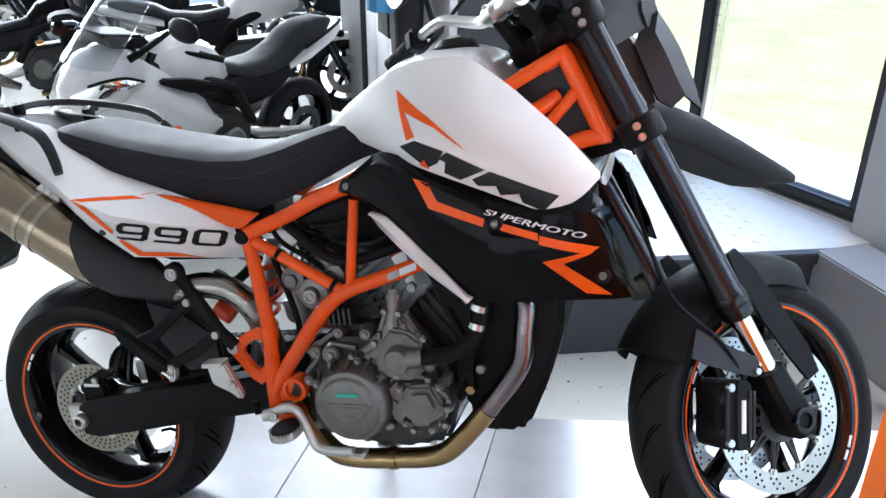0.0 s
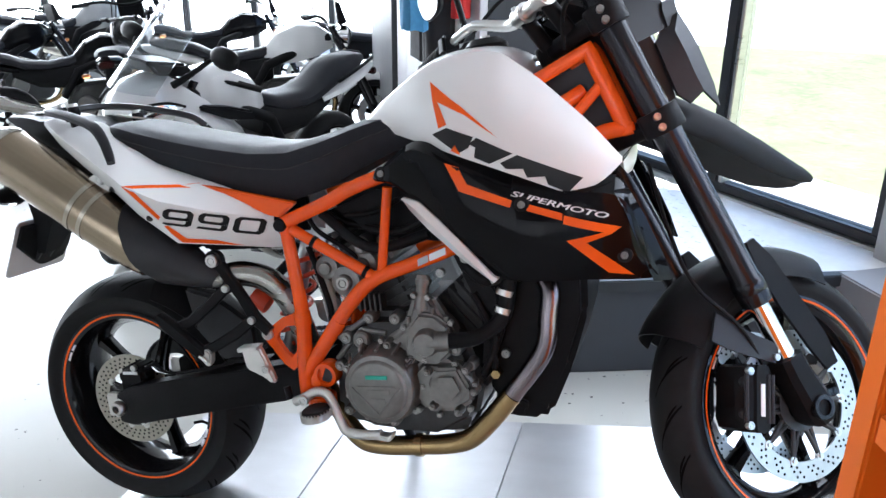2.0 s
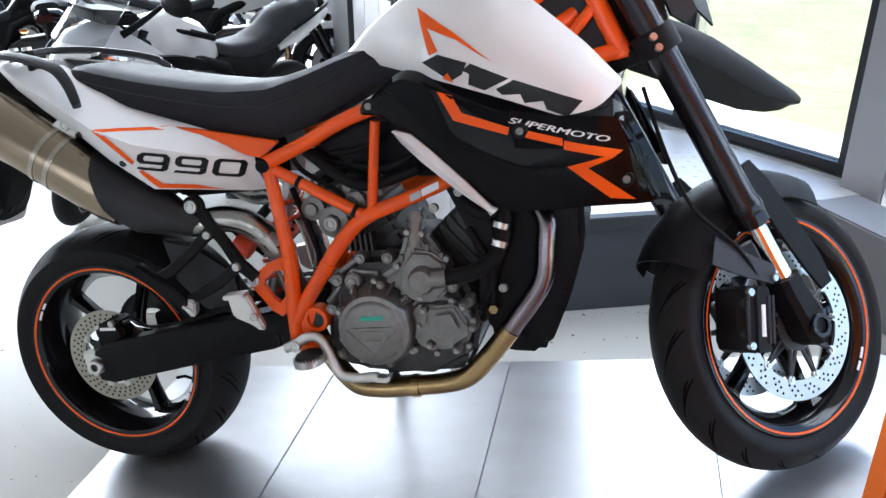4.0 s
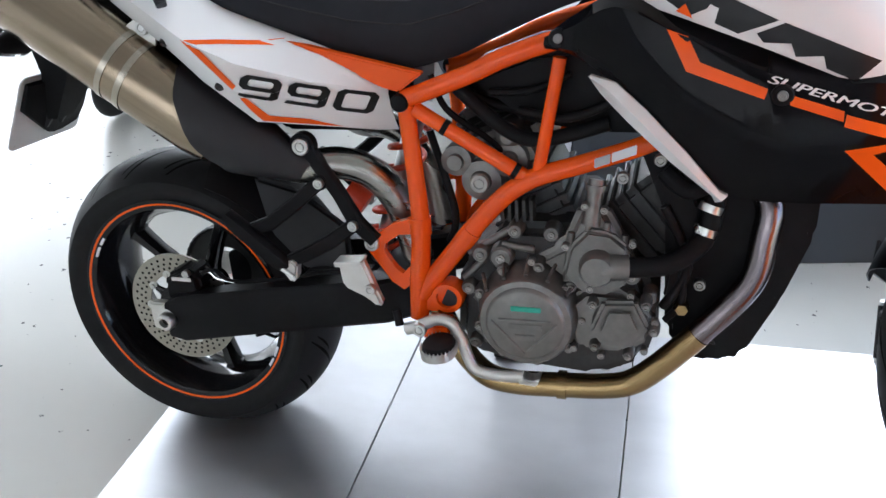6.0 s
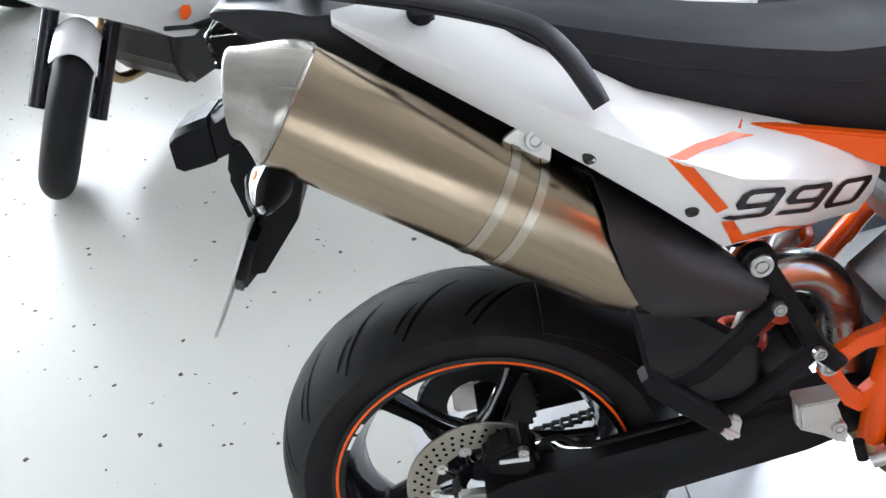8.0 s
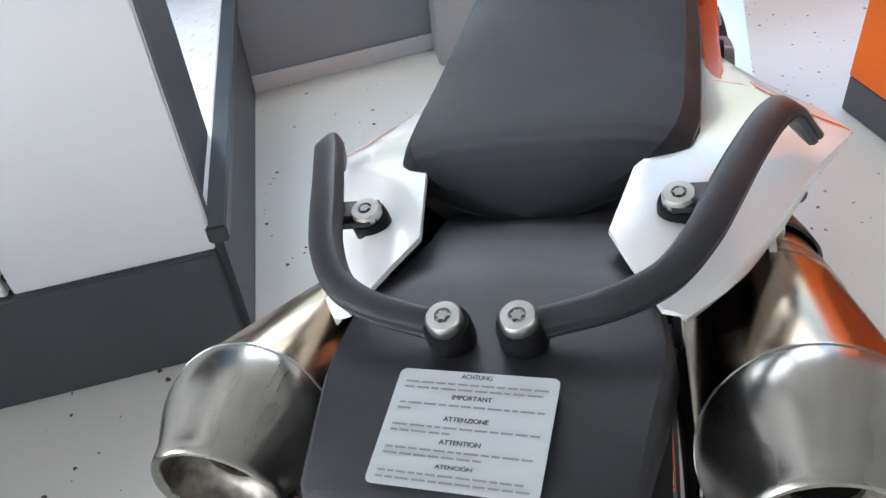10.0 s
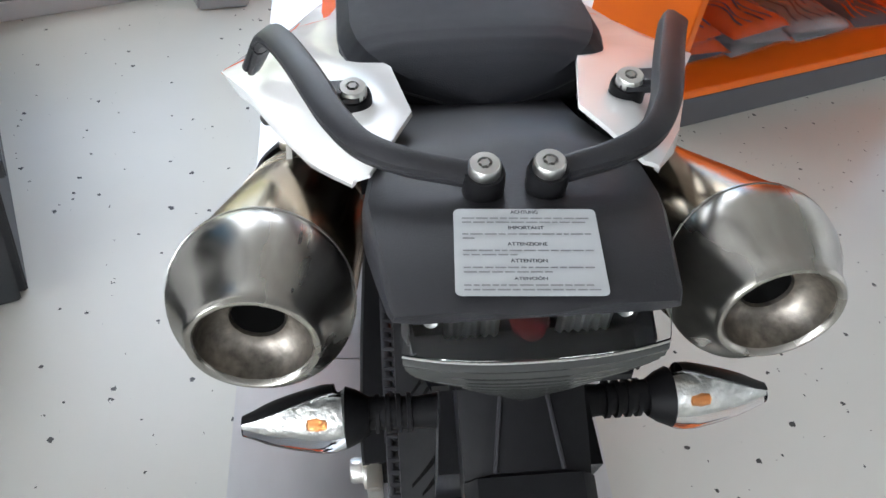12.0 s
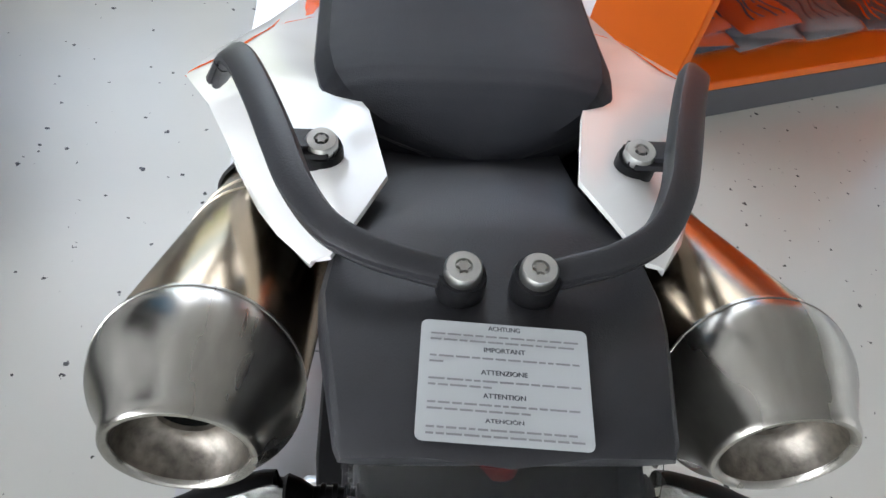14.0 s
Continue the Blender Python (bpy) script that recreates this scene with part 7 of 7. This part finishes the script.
def packed_shirt(u, v, z, turn, mats, seed):
    """A folded garment in a clear bag, soft and crumpled."""
    rnd = random.Random(seed)
    t = empty("packed_shirt", "folded " + ("orange" if mats[0] == "orange_film" else "grey") + " shirt in a clear bag on the shelf", "clothing", "packed shirts on the shelf")
    base = SHELF @ Matrix.Translation((u, v, z)) @ Matrix.Rotation(radians(turn), 4, "Z")
    n = 18
    for layer, (mat, grow, h) in enumerate(((mats[0], 0.0, 0.030), ("bag_clear", 0.012, 0.040))):
        bm = bmesh.new()
        rows = []
        for i in range(n + 1):
            row = []
            for j in range(n + 1):
                a, b = i / n * 2 - 1, j / n * 2 - 1
                edge = max(abs(a), abs(b))
                x, y = a * (0.12 + grow), b * (0.16 + grow)
                k = noise.noise(Vector((x * 16 + seed, y * 16, layer))) * 0.010 + noise.noise(Vector((x * 45, y * 45 + seed, layer))) * 0.004
                row.append(bm.verts.new((x, y, max(0.004, h * (1 - edge ** 5) + k * (1 - edge ** 4)))))
            rows.append(row)
        for p, q in zip(rows, rows[1:]):
            for c in range(n):
                bm.faces.new((p[c], p[c + 1], q[c + 1], q[c]))
        part("shirt" if layer == 0 else "bag", moved(bm, base), mat, t)
    bm = bmesh.new()
    for k in range(5):
        y0 = -0.12 + k * 0.05 + rnd.uniform(-0.01, 0.01)
        for i in range(10):
            xa, xb = -0.09 + i * 0.018, -0.09 + (i + 1) * 0.018
            f = lambda x, e: (x, y0 + 0.02 * math.sin(x * 30 + k) + e, 0.033 + noise.noise(Vector((x * 16 + seed, y0 * 16, 0))) * 0.010)
            bm.faces.new([bm.verts.new(f(xa, 0)), bm.verts.new(f(xb, 0)), bm.verts.new(f(xb, 0.012)), bm.verts.new(f(xa, 0.012))])
    part("print", moved(bm, base), mats[1], t)


for _i, (_u, _v, _z, _r, _m) in enumerate(((0.265, -0.22, 0.119, 4, ("plinth", "orange_film")), (0.26, -0.23, 0.152, -6, ("orange_film", "ink")), (0.27, -0.21, 0.185, 9, ("orange_film", "ink")),
                                           (0.265, -0.56, 0.119, 8, ("bike_silver", "ink")), (0.26, -0.57, 0.152, -12, ("bike_silver", "ink")), (0.265, -0.55, 0.185, 6, ("orange_film", "ink")),
                                           (0.265, -0.92, 0.119, 3, ("bike_silver", "ink_faint")), (0.26, -0.91, 0.152, -4, ("bike_silver", "ink")), (0.265, -1.28, 0.119, -5, ("plinth", "orange_film")))):
    packed_shirt(_u, _v, _z, _r, _m, _i + 3)


def hanging(name, label, u, v, z0, z1, wide, deep, mat, legs, seed):
    """A garment on a hanger: folds run down a soft cloth tube; trousers split into legs."""
    g = empty(name, label, "clothing", "clothes on the panel wall")
    parts = ((-0.5, 0.5),) if not legs else ((-0.5, -0.02), (0.02, 0.5))
    for k, (a0, a1) in enumerate(parts):
        secs = []
        for i in range(15):
            t = i / 14
            z = z1 + (z0 - z1) * t
            w = wide * (0.8 + 0.3 * t) * (a1 - a0) / 2
            c = wide * (a0 + a1) / 2 * (1 + 0.25 * t)
            ring = []
            for j in range(20):
                f = 2 * math.pi * j / 20
                fold = 1 + 0.22 * noise.noise(Vector((math.cos(f) * 2.2 + seed, math.sin(f) * 2.2, t * 2 + k)))
                ring.append(tuple(uv(u + deep * math.cos(f) * fold * 0.5, v + c + w * math.sin(f) * fold, z + 0.015 * noise.noise(Vector((f, seed, 1.0))) * t)))
            secs.append(ring)
        part("leg" if legs else "cloth", loft(secs), mat, g)
    part("hanger", sweep([uv(u, v, z1 - 0.01), uv(u, v, z1 + 0.06), uv(u + 0.10, v, z1 + 0.08), uv(0.905 - 0.085 * (max(v, 0.66) - 0.62), max(v, 0.66), z1 + 0.08)], 0.004, 8), "chrome", g)


hanging("trousers", "light blue trousers hanging on the panel wall", 0.69, 0.66, 1.17, 1.75, 0.17, 0.08, "cloth_blue", True, 1)
hanging("trousers", "black riding trousers hanging on the panel wall", 0.775, 0.80, 1.0, 1.80, 0.20, 0.09, "cloth_black", True, 5)
hanging("jacket", "black jacket with dark folds on the panel wall", 0.76, 1.10, 1.02, 1.85, 0.26, 0.12, "cloth_black", False, 8)
hanging("jacket", "red and black jacket hanging on the panel wall", 0.835, 0.66, 1.20, 1.75, 0.06, 0.06, "cloth_red", False, 11)


# ---- the other motorcycles ----
def simple_bike(label, paint, faired, tall, turn=0.0, group="motorcycles in the showroom"):
    """A street motorcycle at the origin, front wheel on +x: wheels, fork, tank, seat, engine, bars, mirrors, optional fairing."""
    b = empty("parked_motorcycle", label, "motorcycle", group)
    wb = 1.44
    head = Vector((-0.33, 0, 0.68)).normalized()
    steer = Matrix.Translation((wb, 0, 0.30)) @ Matrix.Rotation(turn, 4, head) @ Matrix.Translation((-wb, 0, -0.30))

    def p(name, bm, mat, parent=b, lab="", front=False):
        return part(name, moved(bm, steer) if front else bm, mat, parent, lab)
    for x, wd, nm in ((0, 0.16, "rear_wheel"), (wb, 0.12, "front_wheel")):
        c = (x, 0, 0.30)
        prof = [(0.30 - 0.075 * (1 - math.cos(a * math.pi / 2)), wd / 2 * math.sin(a * math.pi / 2)) for a in np.linspace(-1, 1, 13)] + [(0.215, wd * 0.42), (0.215, -wd * 0.42)]
        fr = x > 0
        w = p(nm, lathe(prof, c, (0, 1, 0), 48, closed=True), "rubber", front=fr)
        p("rim", lathe([(0.222, wd * 0.43), (0.205, wd * 0.42), (0.19, wd * 0.2), (0.19, -wd * 0.2), (0.205, -wd * 0.42), (0.222, -wd * 0.43)], c, (0, 1, 0), 48, closed=True), "rim", w, front=fr)
        for k in range(5):
            f = 2 * math.pi * k / 5
            n = Vector((math.sin(f), 0, math.cos(f)))
            p("spoke", sweep([Vector(c) + n * 0.02, Vector(c) + n * 0.20], [0.022, 0.014, 0.018], 10), "rim", w, front=fr)
        for s in (-1, 1):
            p("brake_disc", lathe([(0.09, -0.002), (0.14, -0.002), (0.14, 0.002), (0.09, 0.002)], (x, s * wd * 0.5, 0.30), (0, 1, 0), 36, closed=True), "disc", w, front=fr)
    for s in (-1, 1):
        p("fork_leg", sweep([(wb, s * 0.095, 0.30), (wb - 0.33, s * 0.095, 0.98)], [0.030, 0.028, 0.026, 0.024], 16), "fork", front=True)
        p("swing_arm", sweep([(0, s * 0.12, 0.30), (0.25, s * 0.115, 0.34), (0.52, s * 0.09, 0.40)], [0.026, 0.03, 0.036], 12), "alu")
        p("foot_peg", sweep([(0.52, s * 0.12, 0.40), (0.52, s * 0.24, 0.40)], 0.013, 10), "black_plastic")
    p("front_fender", loft([[(wb + 0.325 * math.sin(a), 0.07 * y, 0.30 + 0.325 * math.cos(a) - 0.05 * abs(y) ** 2) for y in np.linspace(-1, 1, 9)] + [(wb + 0.318 * math.sin(a), 0.066 * y, 0.30 + 0.318 * math.cos(a) - 0.05 * abs(y) ** 2) for y in np.linspace(1, -1, 9)] for a in np.linspace(radians(-50), radians(22), 14)]), paint, front=True)
    p("engine", slab([(0.50, 0.30), (0.60, 0.22), (0.92, 0.22), (1.02, 0.32), (1.04, 0.50), (0.92, 0.62), (0.62, 0.60), (0.50, 0.48)], -0.17, 0.17, 0.03, segments=3), "engine_dark")
    for s in (-1, 1):
        p("engine_cover", lathe([(0, 0.03), (0.07, 0.03), (0.085, 0.018), (0.09, -0.02), (0, -0.02)], (0.66, s * 0.17, 0.40), (0, s, 0), 32), "engine")
        p("frame_beam", sweep([(0.48, s * 0.13, 0.48), (0.62, s * 0.16, 0.70), (1.10, s * 0.09, 0.90)], [0.03, 0.035, 0.03], 12), "black_plastic")
    p("header", sweep(curve([(1.0, -0.08, 0.55), (1.12, -0.10, 0.42), (1.0, -0.12, 0.22), (0.6, -0.14, 0.20)], 6), 0.022, 14), "pipe")
    p("silencer", sweep([(0.45, -0.17, 0.28), (0.30, -0.20, 0.36), (-0.12, -0.22, 0.52)], [0.03, 0.055, 0.058], 24), "cap_steel")

    def body(st, mat, name, lab=""):
        secs = []
        xs = [q[0] for q in st]
        for x in np.linspace(xs[0], xs[-1], 22):
            zt, w, zl = (float(np.interp(x, xs, [q[k] for q in st])) for k in (1, 2, 3))
            secs.append([(x, w * y, zl + (zt - zl) * z) for y, z in ((-0.8, 0), (-1, 0.25), (-0.96, 0.6), (-0.75, 0.88), (-0.4, 0.98), (0, 1), (0.4, 0.98), (0.75, 0.88), (0.96, 0.6), (1, 0.25), (0.8, 0))])
        return p(name, loft(secs), mat, b, lab)
    body([(0.60, 0.84, 0.09, 0.72), (0.70, 0.95, 0.14, 0.70), (0.85, 1.02, 0.165, 0.72), (1.00, 1.00, 0.16, 0.76), (1.12, 0.92, 0.10, 0.82)], paint, "tank")
    if faired:
        body([(-0.27, 0.945, 0.045, 0.91), (-0.18, 0.965, 0.10, 0.87), (-0.02, 0.955, 0.125, 0.82), (0.08, 0.915, 0.135, 0.78), (0.16, 0.845, 0.14, 0.74), (0.30, 0.795, 0.145, 0.70), (0.48, 0.795, 0.13, 0.70), (0.60, 0.83, 0.10, 0.74), (0.68, 0.88, 0.08, 0.80)], "seat", "seat")
        for s in (-1, 1):
            p("grab_rail", sweep(curve([(0.06, s * 0.15, 0.83), (-0.10, s * 0.165, 0.90), (-0.26, s * 0.12, 0.935), (-0.33, s * 0.05, 0.93)], 5), 0.011, 10), "black_plastic")
    else:
        body([(-0.22, 0.90, 0.07, 0.86), (-0.10, 0.91, 0.12, 0.82), (0.10, 0.87, 0.14, 0.78), (0.20, 0.82, 0.14, 0.74), (0.40, 0.80, 0.14, 0.72), (0.58, 0.83, 0.11, 0.74), (0.66, 0.87, 0.09, 0.78)], "seat", "seat")
    body([(-0.38, 0.88, 0.03, 0.85), (-0.25, 0.87, 0.09, 0.80), (0.0, 0.81, 0.135, 0.73), (0.16, 0.77, 0.13, 0.70)], paint, "tail_unit")
    body([(0.10, 0.77, 0.12, 0.68), (0.30, 0.75, 0.15, 0.58), (0.55, 0.76, 0.16, 0.56), (0.66, 0.78, 0.14, 0.60)], "black_plastic", "side_cover")
    p("tail_light", block(-0.40, -0.36, -0.05, 0.05, 0.80, 0.845, 0.008), "red")
    p("plate_holder", sweep([(-0.30, 0, 0.80), (-0.45, 0, 0.58)], 0.03, 8, flat=0.4), "black_plastic")
    h = 1.12 if tall else 0.98 if faired else 1.04
    p("handlebar", sweep(curve([(0.92, -0.38, h), (1.02, -0.20, h + 0.01), (1.08, -0.05, h - 0.03), (1.08, 0.05, h - 0.03), (1.02, 0.20, h + 0.01), (0.92, 0.38, h)], 5), 0.012, 12), "black_plastic", front=True)
    for s in (-1, 1):
        p("grip", sweep([(0.955, s * 0.28, h + 0.005), (0.91, s * 0.40, h)], 0.018, 12), "rubber", front=True)
        if faired:
            continue
        p("mirror_stem", sweep(curve([(0.99, s * 0.24, h + 0.02), (1.0, s * 0.29, h + 0.14), (0.98, s * 0.36, h + 0.18)], 5), 0.006, 8), "black_plastic")
        p("mirror", lathe([(0, 0.012), (0.03, 0.010), (0.045, 0.0), (0.045, -0.006), (0.02, -0.024), (0, -0.026)], (0.97, s * 0.39, h + 0.19), (-1, 0, 0.1), 20), "black_plastic")
        p("indicator", lathe([(0, 0.03), (0.012, 0.022), (0.016, 0.0), (0.012, -0.02), (0, -0.026)], (1.20, s * 0.20, 0.80), (0, s, 0), 14), "amber")
        p("rear_indicator", lathe([(0, 0.03), (0.012, 0.022), (0.016, 0.0), (0.012, -0.02), (0, -0.026)], (-0.34, s * 0.15, 0.76), (0, s, 0), 14), "amber")
    p("stand", sweep([(0.62, 0.14, 0.26), (0.66, 0.24, 0.012)], 0.012, 8), "black_plastic")
    if faired:
        f = p("fairing", loft([[(x, w * y, zl + (zt - zl) * z) for y, z in ((-0.75, 0), (-1, 0.3), (-1, 0.62), (-0.72, 0.9), (0, 1.0), (0.72, 0.9), (1, 0.62), (1, 0.3), (0.75, 0), (0, -0.03))] for x, w, zl, zt in ((0.76, 0.215, 0.50, 0.61), (0.84, 0.242, 0.46, 0.72), (0.95, 0.258, 0.45, 0.82), (1.08, 0.262, 0.49, 0.93), (1.22, 0.232, 0.57, 1.03), (1.36, 0.178, 0.64, 1.00), (1.46, 0.12, 0.68, 0.93), (1.52, 0.06, 0.72, 0.86), (1.535, 0.02, 0.75, 0.81))]), paint, b, "half fairing")
        for s in (-1, 1):
            lamp = p("headlight", loft([[(x, s * y, z - h), (x + 0.008, s * (y + 0.010), z - h * 0.5), (x + 0.010, s * (y + 0.014), z + h * 0.3), (x, s * (y + 0.006), z + h), (x - 0.03, s * (y - 0.02), z)] for x, y, z, h in ((1.25, 0.236, 0.88, 0.012), (1.32, 0.218, 0.855, 0.048), (1.39, 0.184, 0.83, 0.066), (1.46, 0.134, 0.805, 0.064), (1.525, 0.070, 0.785, 0.045))]), "chrome", f)
            p("headlight_surround", sweep(curve([(1.24, s * 0.246, 0.885), (1.32, s * 0.228, 0.912), (1.40, s * 0.190, 0.906), (1.47, s * 0.138, 0.880)], 4), 0.007, 8), "black_plastic", f)
            secs = []
            for k in range(9):
                g = math.pi * k / 8
                rr = max(math.sin(g), 0.05)
                secs.append([(1.10 + 0.036 * rr ** 0.6 * math.cos(q), s * (0.39 - 0.095 * math.cos(g)), 1.135 + 0.058 * rr ** 0.6 * math.sin(q)) for q in (2 * math.pi * j / 14 for j in range(14))])
            arm = p("fairing_mirror", loft(secs), "black_plastic", f)
            p("mirror_arm", sweep(curve([(1.27, s * 0.19, 0.985), (1.22, s * 0.24, 1.03), (1.13, s * 0.32, 1.12)], 5), [0.020, 0.016, 0.011], 10), "black_plastic", f)
            p("flank_indicator", lathe([(0, 0.016), (0.018, 0.012), (0.030, 0.0), (0, 0.0)], (1.085, s * 0.256, 0.600), (0.1, s, 0), 16), "orange_film", f)
            p("flank_stripe", sweep([(1.00, s * 0.262, 0.52), (1.18, s * 0.236, 0.565)], 0.009, 8), "dark_plastic", f)
            p("fairing_vent", slab([(0.86, 0.49), (1.04, 0.52), (1.06, 0.545), (0.87, 0.52)], min(s * 0.250, s * 0.272), max(s * 0.250, s * 0.272), 0.004), "black_plastic", f)
            p("inner_panel", slab([(0.80, 0.745), (0.83, 0.800), (0.98, 0.845), (1.12, 0.870), (1.15, 0.850), (0.98, 0.775)], min(s * 0.20, s * 0.266), max(s * 0.20, s * 0.266), 0.01), "black_plastic", f)
        rows = [[(1.47 - 0.36 * t - 0.09 * abs(y) ** 2 * (1 + t), (0.20 - 0.05 * t) * y, 0.95 + 0.46 * t) for y in np.linspace(-1, 1, 9)] for t in np.linspace(0, 1, 8)]
        bm = bmesh.new()
        vs = [[bm.verts.new(q) for q in r] for r in rows]
        for a, c in zip(vs, vs[1:]):
            for k in range(8):
                bm.faces.new((a[k], a[k + 1], c[k + 1], c[k]))
        bmesh.ops.recalc_face_normals(bm, faces=bm.faces)
        bmesh.ops.solidify(bm, geom=list(bm.faces), thickness=0.003)
        p("screen", bm, "screen", b, "clear windscreen").visible_shadow = False
        p("dash", slab([(1.06, 0.98), (1.30, 1.02), (1.36, 1.10), (1.12, 1.06)], -0.11, 0.11, 0.015), "black_plastic")
    else:
        p("headlight", lathe([(0, 0.03), (0.06, 0.02), (0.085, 0.0), (0.08, -0.06), (0.03, -0.10), (0, -0.10)], (1.24, 0, 0.90), (1, 0, -0.1), 28), "chrome")
        p("headlight_glass", lathe([(0, 0.036), (0.05, 0.028), (0.076, 0.008), (0, 0.008)], (1.24, 0, 0.90), (1, 0, -0.1), 28), "clear")
        p("small_screen", slab([(1.17, 0.98), (1.24, 1.0), (1.18, 1.16), (1.15, 1.16)], -0.10, 0.10, 0.01), "black_plastic")
    return b


tourer = simple_bike("white half-faired touring motorcycle with clear windscreen", "bike_white", True, False, radians(36))
def parked(rear, heading, lean=5, size=0.88):
    """The pose of a parked motorcycle from its rear wheel's place and its heading in degrees."""
    return Matrix.Translation((rear[0], rear[1], FLOOR)) @ Matrix.Rotation(radians(heading), 4, "Z") @ Matrix.Rotation(radians(-lean), 4, "X") @ Matrix.Scale(size, 4)


tourer.matrix_basis = parked((-0.715, 2.59), -111.4, size=0.87)
naked = simple_bike("white naked motorcycle with black seat by the windows", "bike_white", False, False)
naked.matrix_basis = parked((-1.95, 3.12), 27.5)
dark = simple_bike("black naked motorcycle with red tail light", "black_gloss", False, True)
dark.matrix_basis = parked((-2.12, 2.78), 119)
for _r, _h, _l in (((-3.15, 2.80), 42, "dark adventure motorcycle standing side-on"), ((-3.1, 4.6), 30, "black motorcycle near the far windows"), ((-4.5, 4.9), 30, "black motorcycle near the far windows"), ((-4.0, 3.1), 65, "black motorcycle parked in the row")):
    tagged(copy_thing(dark, parked(_r, _h)), _l)
blue = simple_bike("dark blue motorcycle with small screen by the windows", "bike_blue", False, True)
blue.matrix_basis = parked((-1.5, 4.4), 21)
silver = simple_bike("silver-grey motorcycle with tall bars", "bike_silver", False, True)
silver.matrix_basis = parked((-4.2, 4.0), 50)
